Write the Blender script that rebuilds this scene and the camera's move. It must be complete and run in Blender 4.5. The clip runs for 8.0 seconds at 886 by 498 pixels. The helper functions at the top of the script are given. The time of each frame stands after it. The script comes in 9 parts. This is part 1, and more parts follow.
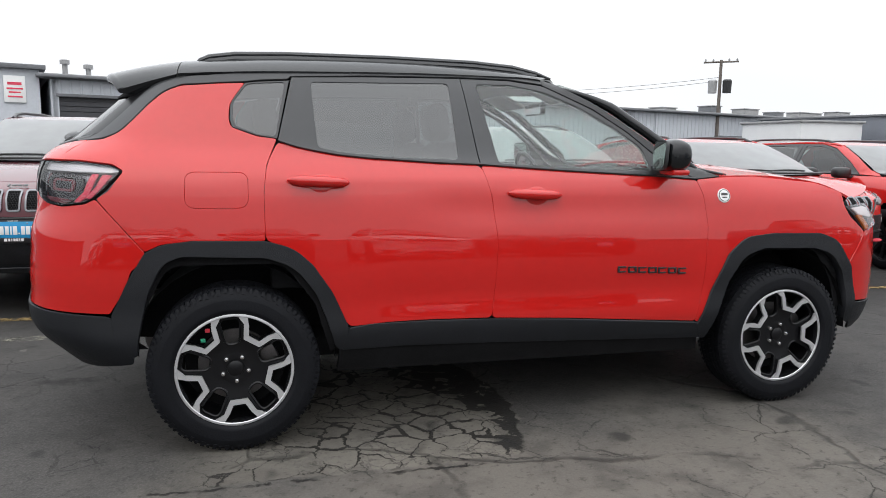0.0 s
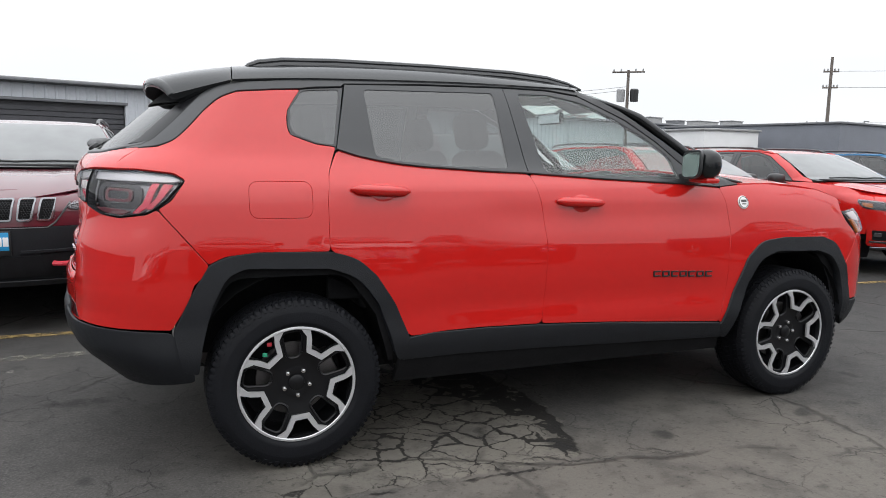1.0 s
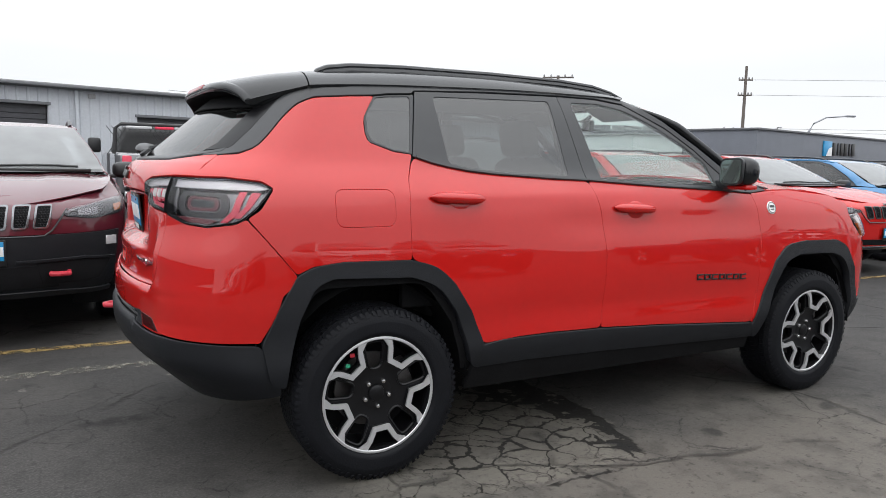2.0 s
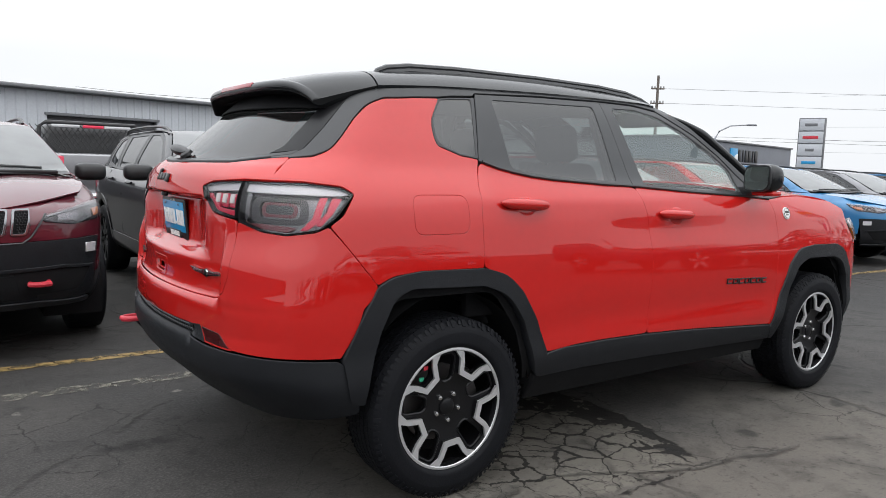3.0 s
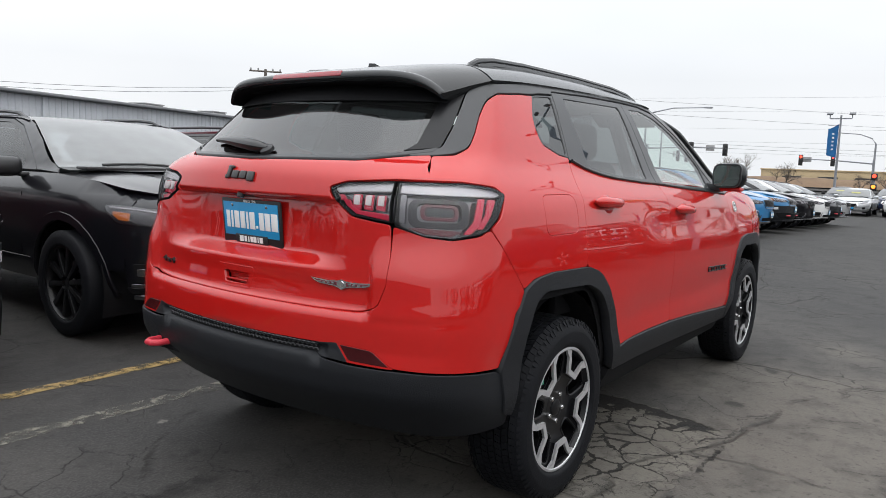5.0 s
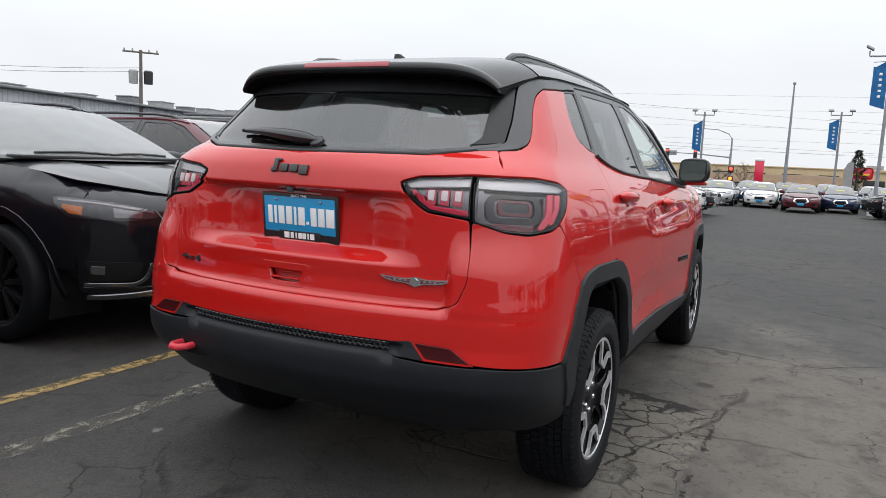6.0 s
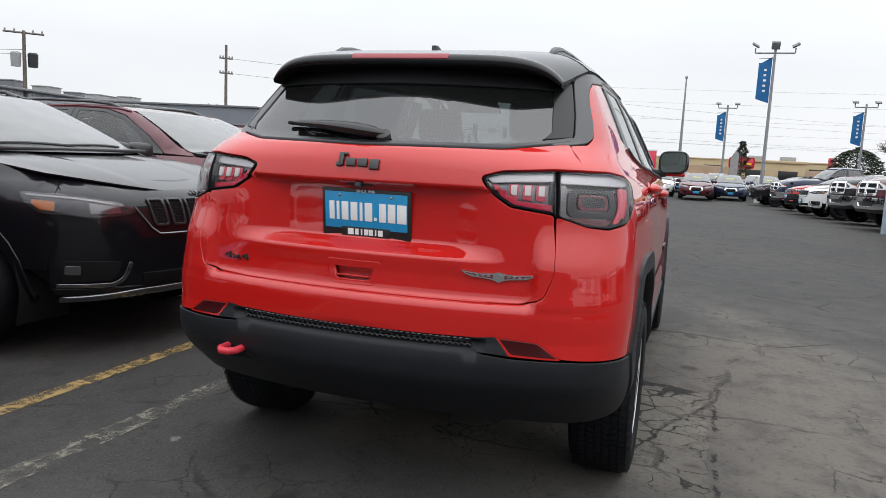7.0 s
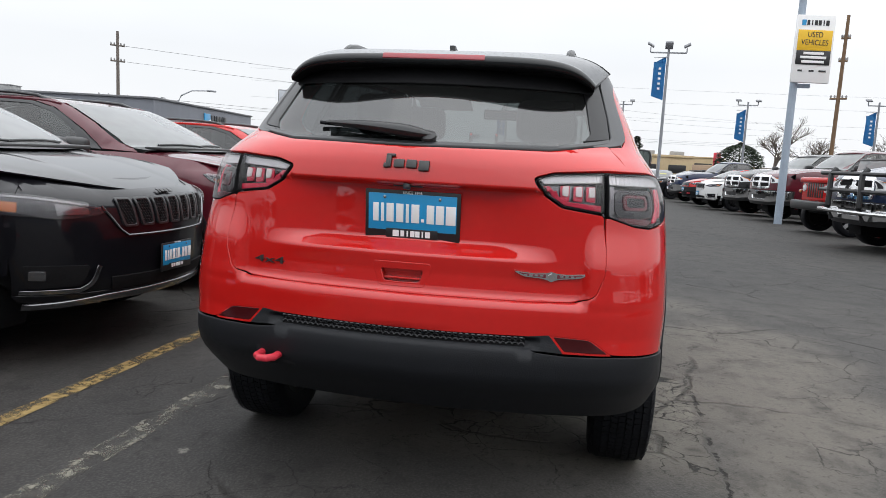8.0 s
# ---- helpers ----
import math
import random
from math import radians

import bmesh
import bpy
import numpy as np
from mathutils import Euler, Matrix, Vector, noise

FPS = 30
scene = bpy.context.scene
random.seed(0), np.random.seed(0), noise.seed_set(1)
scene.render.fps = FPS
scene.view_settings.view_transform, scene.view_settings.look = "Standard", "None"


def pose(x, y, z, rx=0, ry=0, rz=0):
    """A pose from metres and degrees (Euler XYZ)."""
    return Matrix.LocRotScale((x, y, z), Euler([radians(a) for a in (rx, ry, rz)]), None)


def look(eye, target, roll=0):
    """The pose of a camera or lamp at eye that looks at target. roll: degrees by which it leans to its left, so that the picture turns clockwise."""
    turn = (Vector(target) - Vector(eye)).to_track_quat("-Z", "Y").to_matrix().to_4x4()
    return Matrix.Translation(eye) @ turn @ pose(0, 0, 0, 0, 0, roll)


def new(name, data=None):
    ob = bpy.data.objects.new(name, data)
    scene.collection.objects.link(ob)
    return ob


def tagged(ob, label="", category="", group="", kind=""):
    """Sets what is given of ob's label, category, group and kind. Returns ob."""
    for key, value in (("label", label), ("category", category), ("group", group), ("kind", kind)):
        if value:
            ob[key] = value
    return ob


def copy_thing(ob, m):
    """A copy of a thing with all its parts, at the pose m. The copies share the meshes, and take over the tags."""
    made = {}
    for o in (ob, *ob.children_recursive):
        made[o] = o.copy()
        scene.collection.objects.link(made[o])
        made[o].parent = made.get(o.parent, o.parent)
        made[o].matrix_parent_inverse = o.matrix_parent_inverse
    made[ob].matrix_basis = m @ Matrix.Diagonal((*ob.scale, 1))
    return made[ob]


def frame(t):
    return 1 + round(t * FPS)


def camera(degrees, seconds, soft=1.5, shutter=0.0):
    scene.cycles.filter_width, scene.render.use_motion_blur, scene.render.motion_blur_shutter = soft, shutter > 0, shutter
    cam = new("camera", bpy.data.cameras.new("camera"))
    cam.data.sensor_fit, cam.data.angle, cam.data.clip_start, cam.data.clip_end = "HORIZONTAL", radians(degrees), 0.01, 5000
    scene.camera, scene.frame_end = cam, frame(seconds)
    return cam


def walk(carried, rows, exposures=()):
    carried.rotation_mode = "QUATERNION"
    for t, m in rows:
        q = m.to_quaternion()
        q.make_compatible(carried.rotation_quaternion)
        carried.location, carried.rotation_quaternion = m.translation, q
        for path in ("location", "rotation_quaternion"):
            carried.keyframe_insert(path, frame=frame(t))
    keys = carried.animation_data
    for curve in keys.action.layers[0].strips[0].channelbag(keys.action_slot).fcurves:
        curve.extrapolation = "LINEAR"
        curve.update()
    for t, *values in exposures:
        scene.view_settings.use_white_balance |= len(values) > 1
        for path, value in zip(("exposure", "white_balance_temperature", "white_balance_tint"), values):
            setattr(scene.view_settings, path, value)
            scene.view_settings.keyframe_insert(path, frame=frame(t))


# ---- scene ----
from mathutils.geometry import delaunay_2d_cdt

cam = camera(63.7, 8.0, soft=0.7)
PATH = [
    (0, (0.077, -3.805, 1.249), (0.594, -1.893, 0.972), 0.8),
    (0.5, (-0.212, -3.728, 1.245), (0.415, -1.848, 0.977), 0.9),
    (1, (-0.523, -3.62, 1.255), (0.235, -1.788, 0.996), 1.0),
    (1.5, (-0.797, -3.51, 1.247), (0.054, -1.718, 0.991), 1.1),
    (2, (-1.083, -3.358, 1.264), (-0.134, -1.615, 1.016), 1.2),
    (2.2, (-1.18, -3.288, 1.263), (-0.199, -1.563, 1.016), 1.2),
    (3.3, (-1.697, -2.84, 1.245), (-0.474, -1.274, 1.015), 1.7),
    (3.5, (-1.802, -2.756, 1.234), (-0.533, -1.228, 1.004), 1.6),
    (4, (-2.021, -2.51, 1.239), (-0.642, -1.08, 1.009), 1.8),
    (4.5, (-2.194, -2.284, 1.234), (-0.71, -0.963, 1.005), 2.0),
    (4.7, (-2.264, -2.185, 1.238), (-0.732, -0.921, 1.008), 2.0),
    (6, (-2.663, -1.517, 1.231), (-0.889, -0.627, 0.982), 2.7),
    (6.5, (-2.767, -1.282, 1.224), (-0.938, -0.514, 0.969), 2.8),
    (7, (-2.856, -1.009, 1.221), (-0.979, -0.372, 0.956), 2.8),
    (7.5, (-2.933, -0.797, 1.222), (-1.018, -0.284, 0.95), 2.9),
    (8, (-2.986, -0.565, 1.224), (-1.039, -0.193, 0.954), 3.0),
]
walk(cam, [(t, look(eye, target, roll)) for t, eye, target, roll in PATH], [(0, 0.08), (2, 0.03), (4.5, -0.05), (6.5, -0.08), (8, -0.03)])

# ---- sky, sun and exposure: a bright, closed overcast ----
world = bpy.data.worlds.new("overcast")
scene.world = world
world.use_nodes = True
wt = world.node_tree
wt.nodes.clear()
w_out = wt.nodes.new("ShaderNodeOutputWorld")
w_bg = wt.nodes.new("ShaderNodeBackground")
w_sky = wt.nodes.new("ShaderNodeTexSky")
w_sky.sky_type = "NISHITA"
w_sky.sun_disc = False
w_sky.sun_elevation, w_sky.sun_rotation = radians(48), radians(200)
w_sky.dust_density = 3.0
w_co = wt.nodes.new("ShaderNodeTexCoord")
w_map = wt.nodes.new("ShaderNodeMapping")
w_map.inputs["Scale"].default_value = (1, 1, 2.5)
w_noise = wt.nodes.new("ShaderNodeTexNoise")
w_noise.inputs["Scale"].default_value, w_noise.inputs["Detail"].default_value = 1.3, 4
w_ramp = wt.nodes.new("ShaderNodeValToRGB")
w_ramp.color_ramp.elements[0].position, w_ramp.color_ramp.elements[0].color = 0.3, (8.9, 9.3, 9.8, 1)
w_ramp.color_ramp.elements[1].position, w_ramp.color_ramp.elements[1].color = 0.65, (10.35, 10.55, 10.85, 1)
w_mix = wt.nodes.new("ShaderNodeMix")
w_mix.data_type = "RGBA"
w_mix.inputs["Factor"].default_value = 0.93
wt.links.new(w_co.outputs["Generated"], w_map.inputs["Vector"])
wt.links.new(w_map.outputs["Vector"], w_noise.inputs["Vector"])
wt.links.new(w_noise.outputs["Fac"], w_ramp.inputs["Fac"])
wt.links.new(w_sky.outputs["Color"], w_mix.inputs["A"])
wt.links.new(w_ramp.outputs["Color"], w_mix.inputs["B"])
# a closed overcast is brighter overhead than at the horizon
w_sep = wt.nodes.new("ShaderNodeSeparateXYZ")
wt.links.new(w_co.outputs["Generated"], w_sep.inputs["Vector"])
w_high = wt.nodes.new("ShaderNodeMapRange")
w_high.inputs["From Min"].default_value, w_high.inputs["From Max"].default_value = 0.12, 1.0
w_high.inputs["To Min"].default_value, w_high.inputs["To Max"].default_value = 1.0, 2.7
wt.links.new(w_sep.outputs["Z"], w_high.inputs["Value"])
w_scale = wt.nodes.new("ShaderNodeVectorMath")
w_scale.operation = "SCALE"
wt.links.new(w_mix.outputs["Result"], w_scale.inputs[0])
wt.links.new(w_high.outputs["Result"], w_scale.inputs["Scale"])
wt.links.new(w_scale.outputs["Vector"], w_bg.inputs["Color"])
w_bg.inputs["Strength"].default_value = 0.1
wt.links.new(w_bg.outputs["Background"], w_out.inputs["Surface"])
sun_data = bpy.data.lights.new("sun", "SUN")
sun_data.energy, sun_data.angle, sun_data.color = 0.5, radians(100), (1.0, 0.97, 0.93)
sun = new("sun", sun_data)
sun.matrix_world = look((0, 0, 30), (6, 14, 0))
scene.view_settings.exposure = 0.0

# ---- materials ----
def material(name, colour, rough=0.5, metal=0.0, coat=0.0, vary=0.0, scale=8.0, bump=0.0, bump_scale=60.0, dark=None, spec=0.5, coat_rough=0.03, coat_ior=1.5):
    """A principled surface with two scales of variation in colour and, if wanted, fine relief."""
    m = bpy.data.materials.new(name)
    m.use_nodes = True
    nt = m.node_tree
    b = nt.nodes["Principled BSDF"]
    b.inputs["Base Color"].default_value = (*colour, 1)
    b.inputs["Roughness"].default_value = rough
    b.inputs["Metallic"].default_value = metal
    b.inputs["Coat Weight"].default_value = coat
    b.inputs["Coat Roughness"].default_value = coat_rough
    b.inputs["Coat IOR"].default_value = coat_ior
    b.inputs["Specular IOR Level"].default_value = spec
    co = nt.nodes.new("ShaderNodeTexCoord")
    if vary:
        n1, n2 = nt.nodes.new("ShaderNodeTexNoise"), nt.nodes.new("ShaderNodeTexNoise")
        n1.inputs["Scale"].default_value, n1.inputs["Detail"].default_value = scale, 6
        n2.inputs["Scale"].default_value, n2.inputs["Detail"].default_value = scale * 11, 3
        nt.links.new(co.outputs["Object"], n1.inputs["Vector"])
        nt.links.new(co.outputs["Object"], n2.inputs["Vector"])
        add = nt.nodes.new("ShaderNodeMath")
        add.operation = "ADD"
        nt.links.new(n1.outputs["Fac"], add.inputs[0])
        nt.links.new(n2.outputs["Fac"], add.inputs[1])
        ramp = nt.nodes.new("ShaderNodeMapRange")
        ramp.inputs["From Min"].default_value, ramp.inputs["From Max"].default_value = 0.7, 1.3
        nt.links.new(add.outputs["Value"], ramp.inputs["Value"])
        mix = nt.nodes.new("ShaderNodeMix")
        mix.data_type = "RGBA"
        low = dark or tuple(c * (1 - vary) for c in colour)
        mix.inputs["A"].default_value = (*low, 1)
        mix.inputs["B"].default_value = (*[min(1, c * (1 + vary * 0.6)) for c in colour], 1)
        nt.links.new(ramp.outputs["Result"], mix.inputs["Factor"])
        nt.links.new(mix.outputs["Result"], b.inputs["Base Color"])
    if bump:
        n3 = nt.nodes.new("ShaderNodeTexNoise")
        n3.inputs["Scale"].default_value, n3.inputs["Detail"].default_value = bump_scale, 4
        nt.links.new(co.outputs["Object"], n3.inputs["Vector"])
        bp = nt.nodes.new("ShaderNodeBump")
        bp.inputs["Strength"].default_value, bp.inputs["Distance"].default_value = bump, 0.01
        nt.links.new(n3.outputs["Fac"], bp.inputs["Height"])
        nt.links.new(bp.outputs["Normal"], b.inputs["Normal"])
    return m


def glass(name, tint, rough=0.0, ior=1.8, film=0.0):
    """A thin pane: tinted see-through with a mirror sheen by the angle."""
    m = bpy.data.materials.new(name)
    m.use_nodes = True
    nt = m.node_tree
    nt.nodes.clear()
    out = nt.nodes.new("ShaderNodeOutputMaterial")
    tr, gl = nt.nodes.new("ShaderNodeBsdfTransparent"), nt.nodes.new("ShaderNodeBsdfGlossy")
    tr.inputs["Color"].default_value = (*tint, 1)
    gl.inputs["Roughness"].default_value = rough
    face_on = ((ior - 1) / (ior + 1)) ** 2
    lw, power, curve = nt.nodes.new("ShaderNodeLayerWeight"), nt.nodes.new("ShaderNodeMath"), nt.nodes.new("ShaderNodeMapRange")
    lw.inputs["Blend"].default_value = 0.5
    power.operation = "POWER"
    power.inputs[1].default_value = 5.0
    curve.inputs["To Min"].default_value = face_on
    nt.links.new(lw.outputs["Facing"], power.inputs[0])
    nt.links.new(power.outputs["Value"], curve.inputs["Value"])
    mix = nt.nodes.new("ShaderNodeMixShader")
    nt.links.new(curve.outputs["Result"], mix.inputs["Fac"])
    nt.links.new(tr.outputs["BSDF"], mix.inputs[1])
    nt.links.new(gl.outputs["BSDF"], mix.inputs[2])
    top = mix.outputs["Shader"]
    if film:
        # a thin pale diffuse film, slightly uneven
        di, n, r, over = (nt.nodes.new(k) for k in ("ShaderNodeBsdfDiffuse", "ShaderNodeTexNoise", "ShaderNodeMapRange", "ShaderNodeMixShader"))
        di.inputs["Color"].default_value = (0.78, 0.80, 0.80, 1)
        n.inputs["Scale"].default_value, n.inputs["Detail"].default_value = 5.0, 5
        nt.links.new(nt.nodes.new("ShaderNodeTexCoord").outputs["Object"], n.inputs["Vector"])
        r.inputs["From Min"].default_value, r.inputs["From Max"].default_value = 0.3, 0.7
        r.inputs["To Min"].default_value, r.inputs["To Max"].default_value = film * 0.92, film * 1.08
        nt.links.new(n.outputs["Fac"], r.inputs["Value"])
        nt.links.new(r.outputs["Result"], over.inputs["Fac"])
        nt.links.new(top, over.inputs[1])
        nt.links.new(di.outputs["BSDF"], over.inputs[2])
        top = over.outputs["Shader"]
    nt.links.new(top, out.inputs["Surface"])
    return m


def ribbed(name, low, high, bands):
    """A lamp insert with fine upright ribs."""
    m = material(name, high, rough=0.25, metal=0.4)
    nt = m.node_tree
    co, wave, mix = nt.nodes.new("ShaderNodeTexCoord"), nt.nodes.new("ShaderNodeTexWave"), nt.nodes.new("ShaderNodeMix")
    wave.bands_direction = "Y"
    wave.inputs["Scale"].default_value, wave.inputs["Distortion"].default_value, wave.inputs["Detail"].default_value = bands, 1.5, 2
    mix.data_type = "RGBA"
    mix.inputs["A"].default_value, mix.inputs["B"].default_value = (*low, 1), (*high, 1)
    nt.links.new(co.outputs["Object"], wave.inputs["Vector"])
    nt.links.new(wave.outputs["Fac"], mix.inputs["Factor"])
    nt.links.new(mix.outputs["Result"], nt.nodes["Principled BSDF"].inputs["Base Color"])
    return m


def glow(name, colour, strength):
    m = bpy.data.materials.new(name)
    m.use_nodes = True
    b = m.node_tree.nodes["Principled BSDF"]
    b.inputs["Base Color"].default_value = (*colour, 1)
    b.inputs["Emission Color"].default_value = (*colour, 1)
    b.inputs["Emission Strength"].default_value = strength
    return m


RED = material("red_paint", (0.47, 0.011, 0.009), rough=0.45, coat=1.0, vary=0.04, scale=3, spec=0.03, coat_rough=0.012, coat_ior=1.6)
MAROON = material("maroon_paint", (0.085, 0.008, 0.016), rough=0.4, coat=1.0, vary=0.05, scale=3, spec=0.15)
BLACK_PAINT = material("black_paint", (0.006, 0.006, 0.008), rough=0.3, coat=0.7, vary=0.1, scale=3, spec=0.1)
BLUE_PAINT = material("blue_paint", (0.018, 0.17, 0.38), rough=0.32, coat=1.0, vary=0.05, scale=3)
WHITE_PAINT = material("white_paint", (0.75, 0.75, 0.74), rough=0.35, coat=1.0, vary=0.03, scale=3)
GREY_PAINT = material("grey_paint", (0.18, 0.18, 0.19), rough=0.32, coat=1.0, metal=0.5, vary=0.05, scale=3)
SILVER_PAINT = material("silver_paint", (0.45, 0.46, 0.47), rough=0.32, coat=1.0, metal=0.5, vary=0.05, scale=3)
NAVY_PAINT = material("navy_paint", (0.012, 0.022, 0.06), rough=0.3, coat=1.0, vary=0.05, scale=3, spec=0.15)
ROOF_BLACK = material("gloss_black", (0.010, 0.011, 0.012), rough=0.14, spec=0.45, vary=0.1, scale=5)
TRIM_BLACK = material("satin_black_trim", (0.017, 0.018, 0.020), rough=0.34, vary=0.15, scale=14, spec=0.6)
PLASTIC = material("grained_black_plastic", (0.008, 0.009, 0.0115), rough=0.48, vary=0.2, scale=9, bump=0.25, bump_scale=420, spec=0.32)
DARK = material("dark_underbody", (0.009, 0.009, 0.010), spec=0.15, rough=0.85, vary=0.3, scale=9)
RUBBER = material("tyre_rubber", (0.0065, 0.007, 0.009), rough=0.6, vary=0.3, scale=12, bump=0.15, bump_scale=160, spec=0.16)
RIM_BLACK = material("rim_black_paint", (0.006, 0.006, 0.007), rough=0.3, vary=0.15, scale=20, spec=0.3)
MACHINED = material("machined_aluminium", (0.56, 0.56, 0.57), rough=0.33, metal=0.55, vary=0.06, scale=30)
STEEL = material("bright_steel", (0.6, 0.6, 0.6), rough=0.25, metal=1.0, vary=0.1, scale=30)
BRAKE = material("brake_steel", (0.16, 0.15, 0.15), rough=0.45, metal=0.9, vary=0.2, scale=20)
MIRROR = material("mirror_glass", (0.30, 0.34, 0.33), rough=0.02, metal=1.0, vary=0.02, scale=20)
CHROME = material("chrome", (0.8, 0.8, 0.81), rough=0.08, metal=1.0, vary=0.03, scale=20)
GLASS_CLEAR = glass("clear_glass", (0.80, 0.88, 0.85), ior=1.65, film=0.05)
GLASS_TINT = glass("privacy_glass", (0.12, 0.135, 0.137), ior=2.0, film=0.008)
GLASS_SMOKE = glass("smoked_glass", (0.25, 0.28, 0.28), film=0.02)
GLASS_SCREEN = glass("filmed_windscreen", (0.34, 0.38, 0.37), rough=0.03, ior=1.85, film=0.20)
LENS = glass("lamp_lens", (0.84, 0.82, 0.83), ior=1.6)
LAMP_RIB = ribbed("lamp_ribbed_silver", (0.34, 0.35, 0.36), (0.74, 0.75, 0.76), 75.0)
LAMP_DARK = material("lamp_housing", (0.05, 0.05, 0.055), rough=0.25, metal=0.6, vary=0.1, scale=20)
LAMP_RED = material("lamp_red", (0.66, 0.025, 0.07), rough=0.25, vary=0.08, scale=25, coat=0.5)
LAMP_GREY = material("lamp_silver", (0.72, 0.72, 0.74), rough=0.25, metal=0.35, vary=0.08, scale=25)
LAMP_CORE = material("lamp_core_rose", (0.13, 0.03, 0.04), rough=0.25, vary=0.2, scale=40, coat=0.4)
LAMP_CHROME = material("lamp_chrome", (0.20, 0.20, 0.21), rough=0.18, metal=0.9, vary=0.15, scale=40)
LAMP_MESH = material("grey_mesh_plastic", (0.045, 0.046, 0.05), rough=0.45, vary=0.2, scale=30)
LAMP_WHITE = material("lamp_white", (0.72, 0.68, 0.67), rough=0.3, vary=0.06, scale=25)
LAMP_AMBER = material("lamp_amber", (0.45, 0.12, 0.012), rough=0.25, vary=0.08, scale=25, coat=0.6)
REFLECTOR = material("reflector_red", (0.045, 0.005, 0.006), rough=0.2, vary=0.15, scale=60, spec=0.3)
LAMP_BRAKE = material("brake_lamp_red", (0.30, 0.03, 0.04), rough=0.3, vary=0.1, scale=60, coat=0.4)
HOOK_RED = material("red_hook_paint", (0.55, 0.03, 0.05), rough=0.45, vary=0.1, scale=30)
CLOTH = material("dark_seat_cloth", (0.02, 0.02, 0.022), rough=0.9, vary=0.2, scale=40, bump=0.2, bump_scale=300)
HEADLINER = material("grey_headliner", (0.38, 0.38, 0.36), rough=0.95, vary=0.06, scale=20)
SIGN_BLUE = material("plate_blue", (0.012, 0.27, 0.55), rough=0.4, vary=0.05, scale=20, coat=0.3)
SIGN_WHITE = material("sign_white", (0.80, 0.80, 0.79), rough=0.45, vary=0.03, scale=10)
SIGN_BLACK = material("sign_black", (0.015, 0.015, 0.016), rough=0.4, vary=0.1, scale=20)
SIGN_YELLOW = material("sign_yellow", (0.78, 0.47, 0.02), rough=0.5, vary=0.05, scale=10)
PRICE_CARD = material("price_card", (0.34, 0.33, 0.10), rough=0.6, vary=0.1, scale=20)
TAG_GREEN = material("tag_green", (0.02, 0.30, 0.16), rough=0.5, vary=0.1, scale=40)
BADGE_DARK = material("badge_dark", (0.055, 0.055, 0.055), rough=0.3, metal=0.6, vary=0.1, scale=40)
# ---- smooth body shells: plan sections stacked over height ----
def pchip(pairs):
    """A smooth curve through (x, y) pairs that never overshoots; flat beyond its ends."""
    xs = np.array([p[0] for p in pairs], float)
    ys = np.array([p[1] for p in pairs], float)
    h, d = np.diff(xs), np.diff(ys) / np.diff(xs)
    m = np.zeros(len(xs))
    for i in range(1, len(xs) - 1):
        if d[i - 1] * d[i] > 0:
            a, b = 2 * h[i] + h[i - 1], h[i] + 2 * h[i - 1]
            m[i] = (a + b) / (a / d[i - 1] + b / d[i])
    m[0], m[-1] = d[0], d[-1]

    def f(x):
        x = np.clip(np.asarray(x, float), xs[0], xs[-1])
        i = np.clip(np.searchsorted(xs, x) - 1, 0, len(xs) - 2)
        t = (x - xs[i]) / h[i]
        return ((2 * t ** 3 - 3 * t ** 2 + 1) * ys[i] + (t ** 3 - 2 * t ** 2 + t) * h[i] * m[i]
                + (3 * t ** 2 - 2 * t ** 3) * ys[i + 1] + (t ** 3 - t ** 2) * h[i] * m[i + 1])
    return f


def smax(a, b, k):
    h = np.maximum(k - np.abs(a - b), 0)
    return np.maximum(a, b) + h * h / (4 * k)


